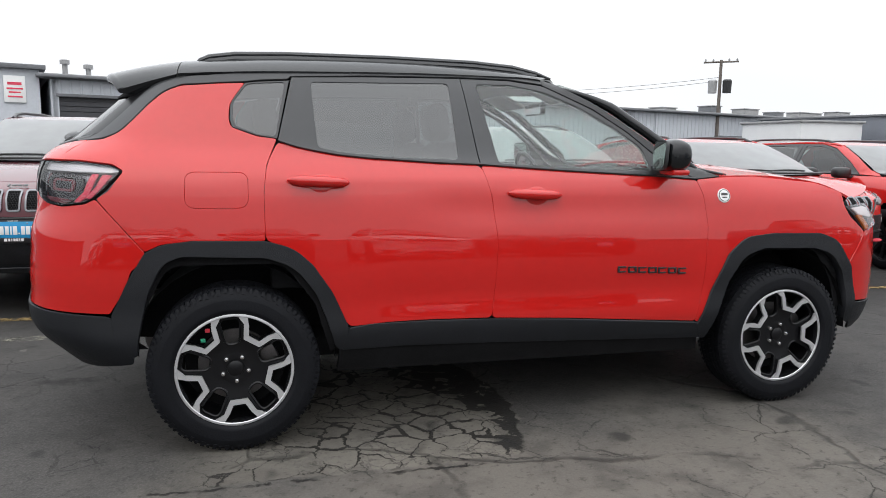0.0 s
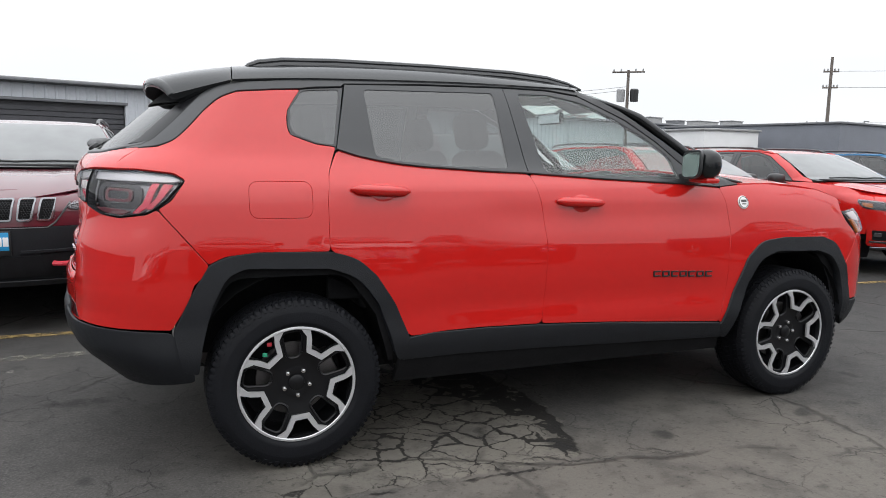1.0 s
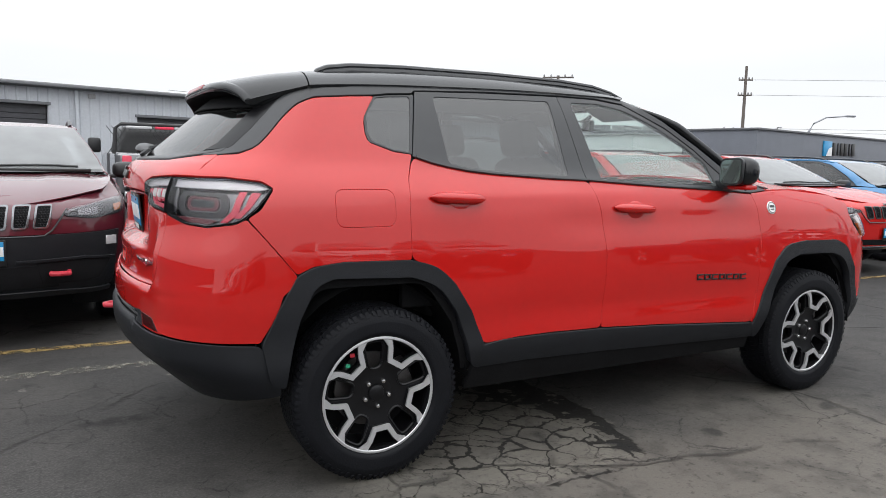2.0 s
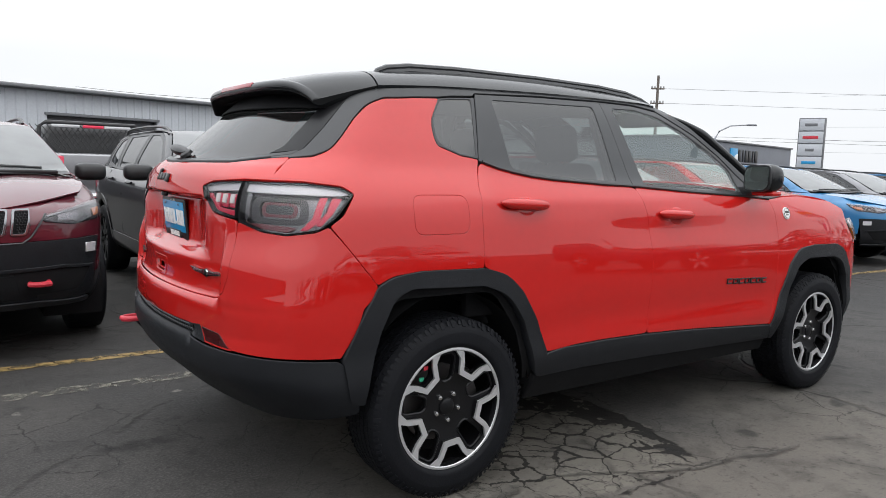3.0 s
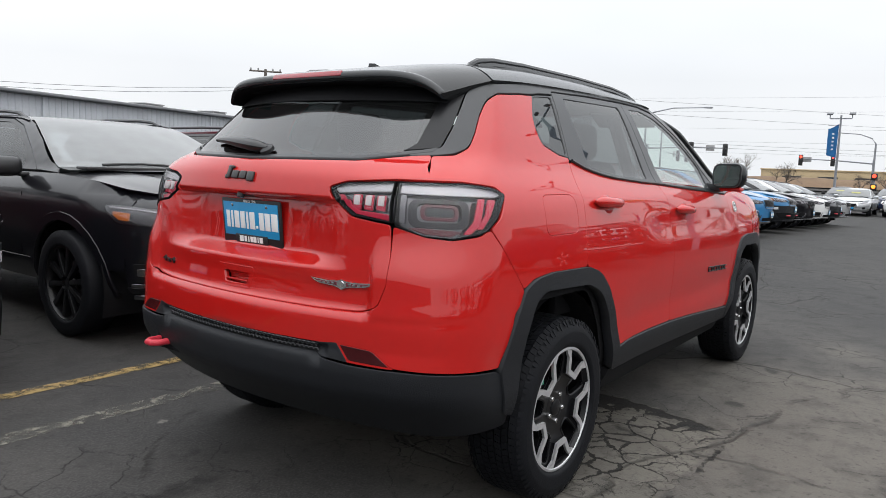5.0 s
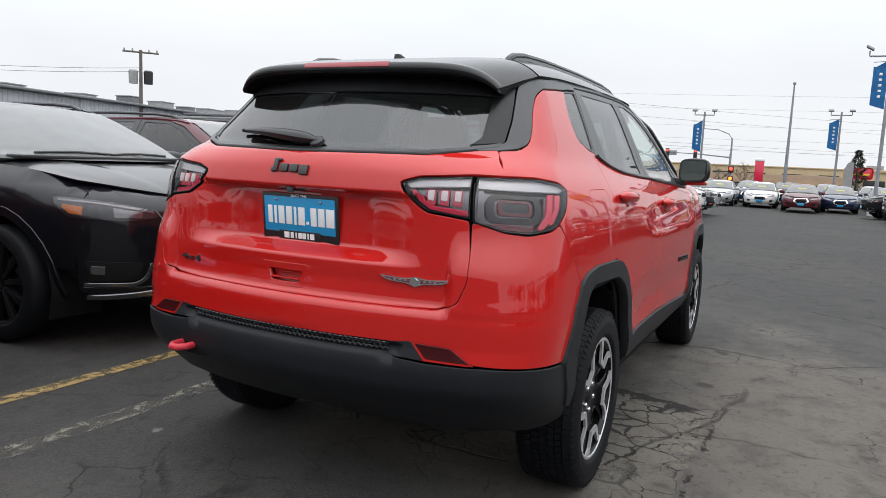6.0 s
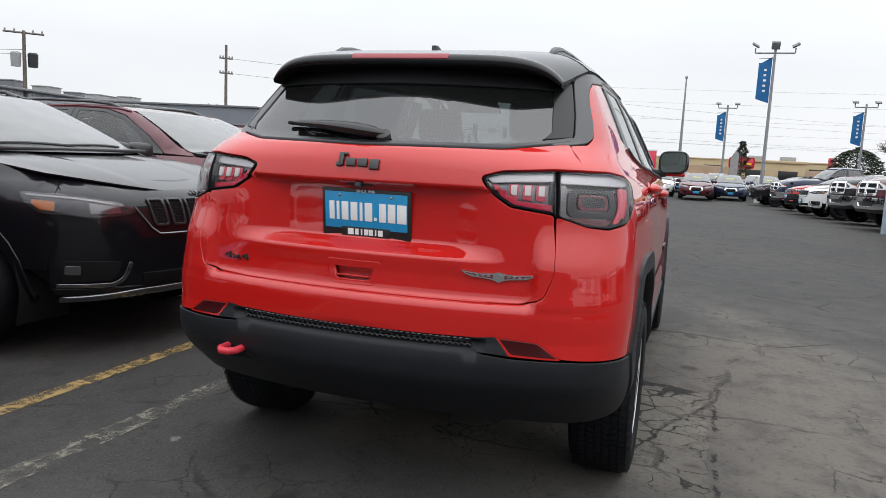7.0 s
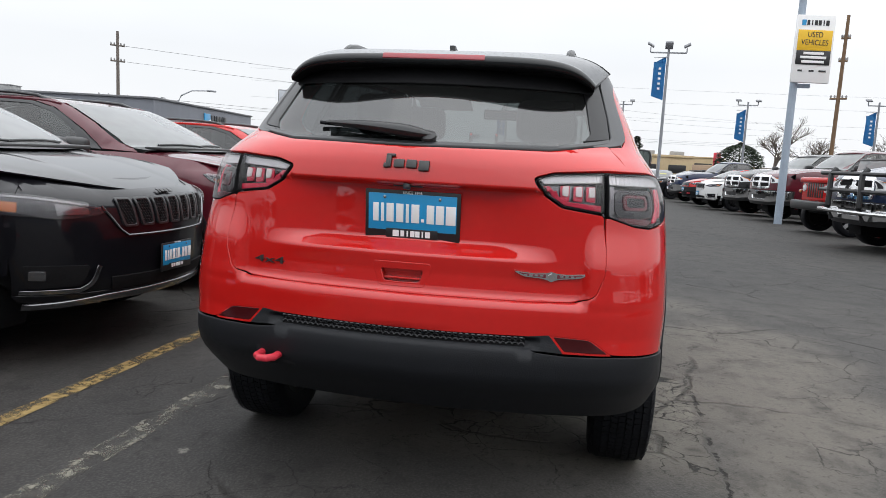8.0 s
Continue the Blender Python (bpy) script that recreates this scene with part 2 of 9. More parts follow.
class Shell:
    """A car's outer skin, right half, mirrored about y = 0. x forward from the rear axle.
    Along a side the parameter s is x; round the tail and the nose it runs on to the middle."""
    YC, C = 0.40, 0.5

    def __init__(self, w, shift, plan, xr, xf, bow_r, bow_f, k_r, k_f, dent=None, scoop=None):
        self.w, self.shift, self.plan = pchip(w), pchip(shift), pchip(plan)
        self.xr, self.xf = pchip(xr), pchip(xf)
        self.bow_r, self.bow_f, self.k_r, self.k_f = pchip(bow_r), pchip(bow_f), pchip(k_r), pchip(k_f)
        self.dent, self.scoop = dent, scoop

    def half(self, x, z):
        ramp = np.clip((z - 0.7) / 0.3, 0, 1)
        out = self.w(z - self.shift(x) * ramp) - self.plan(x)
        return out - self.scoop(x, z) if self.scoop else out

    def field(self, x, y, z):
        side = np.abs(y) - self.half(x, z)
        rear = self.xr(z) + self.bow_r(z) * y * y - x
        if self.dent:
            rear = rear + self.dent(np.abs(y), z)
        front = x - self.xf(z) + self.bow_f(z) * y * y
        return smax(smax(side, rear, self.k_r(z)), front, self.k_f(z))

    def pivots(self, z):
        return self.xr(z) + 0.55, self.xf(z) - (0.05 + 0.25 * np.clip((1.14 - z) / 0.09, 0, 1))

    def middle_r(self, z):
        return self.pivots(z)[0] - self.C * math.pi / 2 - self.YC

    def middle_f(self, z):
        return self.pivots(z)[1] + self.C * math.pi / 2 + self.YC

    def at(self, s, z):
        """Points of the skin (right side, y <= 0; past a middle line they cross to the left)."""
        s, z = np.broadcast_arrays(np.asarray(s, float), np.asarray(z, float))
        a, b = self.middle_r(z), self.middle_f(z)
        flip = np.where((s < a) | (s > b), -1.0, 1.0)
        s = np.where(s < a, 2 * a - s, np.where(s > b, 2 * b - s, s))
        pr, pf = self.pivots(z)
        ox, oy = s.copy(), np.zeros_like(s)
        dx, dy = np.zeros_like(s), -np.ones_like(s)
        for p, sign in ((pr, -1.0), (pf, 1.0)):
            phi = np.clip((s - p) * sign / self.C, 0, math.pi / 2)
            on = (s - p) * sign > 0
            over = np.maximum((s - p) * sign - self.C * math.pi / 2, 0)
            ox = np.where(on, p, ox)
            oy = np.where(on, -np.maximum(self.YC - over, 0), oy)
            dx = np.where(on, sign * np.sin(phi), dx)
            dy = np.where(on, -np.cos(phi), dy)
        lo, hi = np.zeros_like(s), np.full_like(s, 2.0)
        for _ in range(25):
            mid = (lo + hi) / 2
            inside = self.field(ox + dx * mid, oy + dy * mid, z) < 0
            lo, hi = np.where(inside, mid, lo), np.where(inside, hi, mid)
        return np.stack([ox + dx * lo, (oy + dy * lo) * flip, z], -1)

    def normal(self, s, z, e=2e-3):
        ds = self.at(s + e, z) - self.at(s - e, z)
        dz = self.at(s, np.asarray(z) + e) - self.at(s, np.asarray(z) - e)
        n = np.cross(ds, dz)
        return n / np.maximum(np.linalg.norm(n, axis=-1, keepdims=True), 1e-12)


def screen(name, shell, z0, z1, margin, mat, parent, lift=0.0, label=""):
    """A windscreen between the pillars, from z0 up to z1."""
    def fn(u, v):
        z = z0 + (z1 - z0) * u
        x0 = shell.xf(z)
        y = np.full_like(z, 0.7)
        for _ in range(6):
            y = shell.half(x0 - shell.bow_f(z) * y * y, z)
        y = (y - margin) * (1 - 2 * v)
        return np.stack([x0 - shell.bow_f(z) * y * y + lift, y, z], -1)
    return grid_mesh(name, fn, 16, 25, mat, parent, label)
def soft(x, a, b):
    t = np.clip((x - a) / (b - a), 0, 1)
    return t * t * (3 - 2 * t)


def hero_dent(y, z):
    """The tailgate's hollow round the plate, with a sharp lip above and a ledge below; the bumper's ears stand proud beside it."""
    hollow = 0.054 * (1 - soft(y, 0.24, 0.50)) * soft(z, 0.900, 0.945) * (1 - soft(z, 1.110, 1.120))
    swell = -0.006 * (1 - soft(y, 0.30, 0.52)) * soft(z, 0.84, 0.90) * (1 - soft(z, 0.900, 0.915))
    ledge = 0.018 * (1 - soft(y, 0.405, 0.455)) * soft(z, 0.628, 0.644) * (1 - soft(z, 0.662, 0.674))
    ears = -0.026 * soft(y, 0.550, 0.592) * soft(z, 0.768, 0.792) * (1 - soft(z, 0.88, 1.03))
    return hollow + swell + ledge + ears


def hero_scoop(x, z):
    """The doors are hollowed under the shoulder line, between the swelling haunch and the front wing."""
    along = soft(x, 0.62 + 0.5 * (1.08 - z), 0.98 + 0.5 * (1.08 - z)) * (1 - soft(x, 2.02, 2.32))
    doors = 0.0080 * soft(z, 0.885, 0.99) * (1 - soft(z, 1.000, 1.100)) * along
    low = 0.0055 * soft(z, 0.52, 0.63) * (1 - soft(z, 0.63, 0.80)) * soft(x, 0.45, 0.75) * (1 - soft(x, 1.95, 2.2))
    shoulder = -0.0035 * soft(z, 1.085, 1.125) * (1 - soft(z, 1.125, 1.175)) * soft(x, -0.1, 0.2) * (1 - soft(x, 2.1, 2.5))
    return doors + low + shoulder


HERO = Shell(
    w=[(0.2, 0.74), (0.30, 0.79), (0.40, 0.845), (0.5, 0.866), (0.6, 0.862), (0.7, 0.866), (0.85, 0.860), (1.0, 0.846), (1.06, 0.836),
       (1.10, 0.823), (1.14, 0.803), (1.18, 0.776), (1.22, 0.748), (1.34, 0.692), (1.514, 0.607), (1.6, 0.55)],
    shift=[(-0.4, 0.03), (1.0, 0.0), (2.3, -0.03), (3.0, -0.07), (3.45, -0.14)],
    plan=[(-0.9, 0.055), (-0.45, 0.02), (0.1, 0.002), (0.5, 0.0), (2.2, 0.0), (2.7, 0.012), (3.2, 0.06), (3.6, 0.12)],
    xr=[(0.25, -0.58), (0.36, -0.70), (0.44, -0.785), (0.50, -0.846), (0.545, -0.872), (0.605, -0.878), (0.64, -0.873), (0.67, -0.868), (0.74, -0.868), (0.770, -0.864),
        (0.790, -0.838), (0.82, -0.833), (0.9, -0.83), (1.0, -0.825), (1.1, -0.825), (1.18, -0.812), (1.23, -0.785), (1.255, -0.745), (1.30, -0.69), (1.50, -0.46), (1.62, -0.32)],
    xf=[(0.25, 3.40), (0.4, 3.50), (0.6, 3.53), (0.85, 3.52), (0.95, 3.48), (1.0, 3.43), (1.08, 3.38), (1.12, 3.2), (1.145, 2.9), (1.165, 2.42), (1.236, 2.26), (1.368, 2.04), (1.512, 1.78), (1.58, 1.55)],
    bow_r=[(0.3, 0.22), (1.0, 0.2), (1.18, 0.24), (1.28, 0.4), (1.6, 0.4)],
    bow_f=[(0.3, 0.35), (1.0, 0.35), (1.14, 0.32), (1.6, 0.3)],
    k_r=[(0.3, 0.22), (0.7, 0.22), (1.05, 0.28), (1.25, 0.24), (1.5, 0.16), (1.6, 0.12)],
    k_f=[(0.3, 0.25), (1.0, 0.25), (1.14, 0.08), (1.6, 0.06)],
    dent=hero_dent, scoop=hero_scoop)

# ---- mesh helpers ----
def link(name, verts, faces, mat, parent=None, label="", normals=None, flat=False):
    me = bpy.data.meshes.new(name)
    me.from_pydata([tuple(map(float, v)) for v in verts], [], [tuple(map(int, f)) for f in faces])
    me.materials.append(mat)
    me.update()
    if not flat:
        me.polygons.foreach_set("use_smooth", [True] * len(me.polygons))
    if normals is not None:
        me.normals_split_custom_set_from_vertices([tuple(map(float, n)) for n in normals])
    ob = new(name, me)
    if parent:
        ob.parent = parent
    if label:
        ob["label"] = label
    return ob


def part(name, bm, mat, parent=None, label="", flat=False, angle=35):
    """Links a bmesh as one mesh object under a thing or a part; edges sharper than angle stay sharp."""
    bm.normal_update()
    for e in bm.edges:
        e.smooth = len(e.link_faces) == 2 and e.calc_face_angle(3.2) < radians(angle)
    for f in bm.faces:
        f.smooth = not flat
    me = bpy.data.meshes.new(name)
    bm.to_mesh(me)
    bm.free()
    me.materials.append(mat)
    ob = new(name, me)
    if parent:
        ob.parent = parent
    if label:
        ob["label"] = label
    return ob


def box(size, at=(0, 0, 0), bevel=0.0, seg=2, turn=None, taper=1.0, bm=None):
    own = bm or bmesh.new()
    r = bmesh.ops.create_cube(own, size=1)
    vs = r["verts"]
    for v in vs:
        k = taper if v.co.z > 0 else 1.0
        v.co = Vector((v.co.x * size[0] * k, v.co.y * size[1] * k, v.co.z * size[2]))
    if bevel:
        es = list({e for v in vs for e in v.link_edges})
        out = bmesh.ops.bevel(own, geom=es, offset=bevel, segments=seg, profile=0.5, affect="EDGES")
        vs = list({v for v in out["verts"]} | {v for v in vs if v.is_valid})
    m = Matrix.Translation(at) @ (turn.to_4x4() if turn else Matrix.Identity(4))
    bmesh.ops.transform(own, matrix=m, verts=[v for v in vs if v.is_valid])
    return own


def lathe(profile, n=48, axis="y", bm=None):
    """A surface turned round an axis; profile of (radius, along)."""
    own = bm or bmesh.new()
    rings = []
    for r, h in profile:
        ring = []
        for i in range(n):
            a = 2 * math.pi * i / n
            p = (r * math.cos(a), h, r * math.sin(a)) if axis == "y" else (r * math.cos(a), r * math.sin(a), h)
            ring.append(own.verts.new(p))
        rings.append(ring)
    for a, b in zip(rings, rings[1:]):
        for i in range(n):
            j = (i + 1) % n
            own.faces.new((a[i], a[j], b[j], b[i]))
    return own


def tube(points, radius, sides=8, bm=None, closed_ends=True, squash=1.0):
    """A bar swept along points; radius a number or one for each point."""
    own = bm or bmesh.new()
    pts = [Vector(p) for p in points]
    rad = radius if isinstance(radius, (list, tuple)) else [radius] * len(pts)
    rings = []
    for i, p in enumerate(pts):
        d = (pts[min(i + 1, len(pts) - 1)] - pts[max(i - 1, 0)]).normalized()
        up = Vector((0, 0, 1)) if abs(d.z) < 0.95 else Vector((1, 0, 0))
        a = d.cross(up).normalized()
        b = a.cross(d).normalized()
        rings.append([own.verts.new(p + (a * math.cos(2 * math.pi * k / sides) + b * math.sin(2 * math.pi * k / sides) * squash) * rad[i]) for k in range(sides)])
    for u, v in zip(rings, rings[1:]):
        for k in range(sides):
            own.faces.new((u[k], u[(k + 1) % sides], v[(k + 1) % sides], v[k]))
    if closed_ends:
        own.faces.new(list(reversed(rings[0])))
        own.faces.new(rings[-1])
    return own


def prism(outline, depth, bm=None, m=None, bevel=0.0):
    """An outline in the x-z plane, given thickness along y (from 0 to depth)."""
    own = bm or bmesh.new()
    a = [own.verts.new((x, 0, z)) for x, z in outline]
    b = [own.verts.new((x, depth, z)) for x, z in outline]
    n = len(a)
    faces = [own.faces.new(a), own.faces.new(list(reversed(b)))]
    for i in range(n):
        faces.append(own.faces.new((a[i], b[i], b[(i + 1) % n], a[(i + 1) % n])))
    bmesh.ops.recalc_face_normals(own, faces=faces)
    vs = a + b
    if bevel:
        edges = [e for e in faces[0].edges]
        out = bmesh.ops.bevel(own, geom=edges, offset=bevel, segments=2, profile=0.5, affect="EDGES")
        vs = list({v for v in own.verts}) if bm is None else [v for v in vs if v.is_valid] + list(out["verts"])
    if m is not None:
        bmesh.ops.transform(own, matrix=m, verts=list(set(vs)))
    return own


def rounded(loop, reach=None):
    """Rounds the corners of a loop of (a, b) or (a, b, radius) and fills in long sides."""
    out, n = [], len(loop)
    for i in range(n):
        p0, p1, p2 = (np.array(loop[(i + k) % n][:2], float) for k in (-1, 0, 1))
        r = loop[i][2] if len(loop[i]) > 2 else (reach or 0)
        l0, l2 = np.linalg.norm(p0 - p1), np.linalg.norm(p2 - p1)
        d = min(r, 0.48 * l0, 0.48 * l2)
        if d < 1e-4:
            out.append(p1)
            continue
        a, b = p1 + (p0 - p1) / l0 * d, p1 + (p2 - p1) / l2 * d
        for t in (0, 0.2, 0.4, 0.6, 0.8, 1.0):
            out.append((1 - t) ** 2 * a + 2 * t * (1 - t) * p1 + t * t * b)
    return np.array(out)


def fine(pts, step):
    out = []
    for i in range(len(pts)):
        a, b = pts[i], pts[(i + 1) % len(pts)]
        k = max(1, int(math.ceil(np.linalg.norm(b - a) / step)))
        out += [a + (b - a) * j / k for j in range(k)]
    keep = [out[0]]
    for p in out[1:]:
        if np.linalg.norm(p - keep[-1]) > 1e-3:
            keep.append(p)
    if np.linalg.norm(keep[0] - keep[-1]) < 1e-3:
        keep.pop()
    return np.array(keep)


def shrink(pts, by):
    area = np.sum(pts[:, 0] * np.roll(pts[:, 1], -1) - np.roll(pts[:, 0], -1) * pts[:, 1])
    if area < 0:
        pts = pts[::-1].copy()
    t0, t1 = pts - np.roll(pts, 1, 0), np.roll(pts, -1, 0) - pts
    t0 /= np.linalg.norm(t0, axis=1, keepdims=True)
    t1 /= np.linalg.norm(t1, axis=1, keepdims=True)
    t = t0 + t1
    t /= np.maximum(np.linalg.norm(t, axis=1, keepdims=True), 1e-6)
    inward = np.stack([-t[:, 1], t[:, 0]], 1)
    return pts + inward * by


def inside(q, poly):
    x, y = q[:, 0], q[:, 1]
    c = np.zeros(len(q), bool)
    for (x0, y0), (x1, y1) in zip(poly, np.roll(poly, -1, 0)):
        hit = ((y0 > y) != (y1 > y)) & (x < (x1 - x0) * (y - y0) / (y1 - y0 + 1e-15) + x0)
        c ^= hit
    return c


def skin(name, shell, loop, mat, parent, label="", lift=0.0, thick=0.012, gap=0.002, step=0.04, holes=(), zone="side", flip=False, reach=None):
    """A panel cut out of a shell, with rolled edges. loop: corners in (s, z); in zone "rear" or "nose" the first number is the
    way along the skin from the middle line. flip: the left-hand twin."""
    def conv(q):
        if zone == "rear":
            return shell.middle_r(q[:, 1]) + q[:, 0], q[:, 1]
        if zone == "nose":
            return shell.middle_f(q[:, 1]) - q[:, 0], q[:, 1]
        return q[:, 0], q[:, 1]

    loops = [shrink(fine(rounded(loop, reach), step * 0.7), gap)]
    for h in holes:
        loops.append(shrink(fine(rounded(h, reach), step * 0.7), -gap))
    outer = loops[0]
    lo, hi = outer.min(0), outer.max(0)
    gx, gz = np.meshgrid(np.arange(lo[0], hi[0], step), np.arange(lo[1], hi[1], step * 0.87))
    gx = gx + (np.arange(gx.shape[0]) % 2)[:, None] * step / 2
    q = np.stack([gx.ravel(), gz.ravel()], 1)
    ok = inside(q, outer)
    for h in loops[1:]:
        ok &= ~inside(q, h)
    q = q[ok]
    rim = np.concatenate(loops)
    if len(q):
        near = np.sqrt(((q[:, None, :] - rim[None]) ** 2).sum(-1)).min(1)
        q = q[near > step * 0.45]
    pts = np.concatenate([rim, q]) if len(q) else rim
    edges, start = [], 0
    for h in loops:
        edges += [(start + i, start + (i + 1) % len(h)) for i in range(len(h))]
        start += len(h)
    vs, _, faces, _, _, _ = delaunay_2d_cdt([Vector(p) for p in pts], edges, [], 1, 1e-7)
    v2 = np.array([tuple(v) for v in vs])
    tri = []
    if faces:
        mid = np.array([v2[list(f)].mean(0) for f in faces])
        keep = inside(mid, loops[0])
        for h in loops[1:]:
            keep &= ~inside(mid, h)
    for f, ok in zip(faces, keep):
        if not ok:
            continue
        a, b, c = (v2[i] for i in f[:3])
        tri.append(tuple(f) if (b[0] - a[0]) * (c[1] - a[1]) - (b[1] - a[1]) * (c[0] - a[0]) > 0 else tuple(reversed(f)))
    if zone == "nose":
        tri = [tuple(reversed(f)) for f in tri]
    s, z = conv(v2)
    top, nor = shell.at(s, z), shell.normal(s, z)
    top = top + nor * lift
    count = {}
    for f in tri:
        for i in range(len(f)):
            a, b = f[i], f[(i + 1) % len(f)]
            count[(a, b)] = count.get((a, b), 0) + 1
    border = [(a, b) for (a, b) in count if (b, a) not in count]
    out3 = {}
    for a, b in border:
        e = top[b] - top[a]
        for i in (a, b):
            o = np.cross(e, nor[i])
            out3[i] = out3.get(i, 0) + o / max(np.linalg.norm(o), 1e-9)
    verts, norms, faces3 = list(top), list(nor), list(tri)
    ring = {}
    for i, o in out3.items():
        o = o / max(np.linalg.norm(o), 1e-9)
        ring[i] = len(verts)
        verts += [top[i] + o * 0.0015 - nor[i] * 0.0015, top[i] + o * 0.0015 - nor[i] * thick]
        mid = o + nor[i]
        norms += [mid / max(np.linalg.norm(mid), 1e-9), o]
    for a, b in border:
        ra, rb = ring[a], ring[b]
        faces3 += [(b, a, ra, rb), (rb, ra, ra + 1, rb + 1)]
    verts, norms = np.array(verts), np.array(norms)
    if flip:
        verts, norms = verts * (1, -1, 1), norms * (1, -1, 1)
        faces3 = [tuple(reversed(f)) for f in faces3]
    return link(name, verts, faces3, mat, parent, label, norms)


def grid_mesh(name, fn, nu, nv, mat, parent, label="", thick=0.0):
    """A sheet fn(u, v) over the unit square, seen from the side on which u x v points; thick gives it a back and edges."""
    u, v = np.meshgrid(np.linspace(0, 1, nu), np.linspace(0, 1, nv), indexing="ij")
    p = fn(u, v)
    e = 1e-3
    n = np.cross(fn(np.minimum(u + e, 1), v) - fn(np.maximum(u - e, 0), v), fn(u, np.minimum(v + e, 1)) - fn(u, np.maximum(v - e, 0)))
    n = n / np.maximum(np.linalg.norm(n, axis=-1, keepdims=True), 1e-12)
    k = lambda i, j: i * nv + j
    faces = [(k(i, j), k(i + 1, j), k(i + 1, j + 1), k(i, j + 1)) for i in range(nu - 1) for j in range(nv - 1)]
    verts, norms = p.reshape(-1, 3), n.reshape(-1, 3)
    if thick:
        m = len(verts)
        low = verts - norms * thick
        edge = [k(i, 0) for i in range(nu)] + [k(nu - 1, j) for j in range(1, nv)] + [k(i, nv - 1) for i in range(nu - 2, -1, -1)] + [k(0, j) for j in range(nv - 2, 0, -1)]
        c = verts.mean(0)
        rim_n = [(verts[i] - c) / np.linalg.norm(verts[i] - c) for i in edge]
        faces += [tuple(m + i for i in reversed(f)) for f in faces]
        base = 2 * m
        rim = np.array([q for i in edge for q in (verts[i], low[i])])
        for a in range(len(edge)):
            b = (a + 1) % len(edge)
            faces.append((base + 2 * b, base + 2 * a, base + 2 * a + 1, base + 2 * b + 1))
        verts = np.concatenate([verts, low, rim])
        norms = np.concatenate([norms, -norms, np.repeat(np.array(rim_n), 2, 0)])
    return link(name, verts, faces, mat, parent, label, norms)


def text_mesh(name, body, size, mat, parent, m, depth=0.002, label="", align="CENTER"):
    cu = bpy.data.curves.new(name, "FONT")
    cu.body, cu.size, cu.extrude, cu.align_x, cu.align_y = body, size, depth, align, "CENTER"
    tmp = bpy.data.objects.new(name, cu)
    scene.collection.objects.link(tmp)
    bpy.context.view_layer.update()
    me = bpy.data.meshes.new_from_object(tmp.evaluated_get(bpy.context.evaluated_depsgraph_get()))
    bpy.data.objects.remove(tmp)
    me.name = name
    me.materials.clear()
    me.materials.append(mat)
    ob = new(name, me)
    if parent:
        ob.parent = parent
    ob.matrix_basis = m
    if label:
        ob["label"] = label
    return ob


def thing(name, m, label, category, group=""):
    ob = new(name)
    ob.matrix_basis = m
    return tagged(ob, label, category, group)

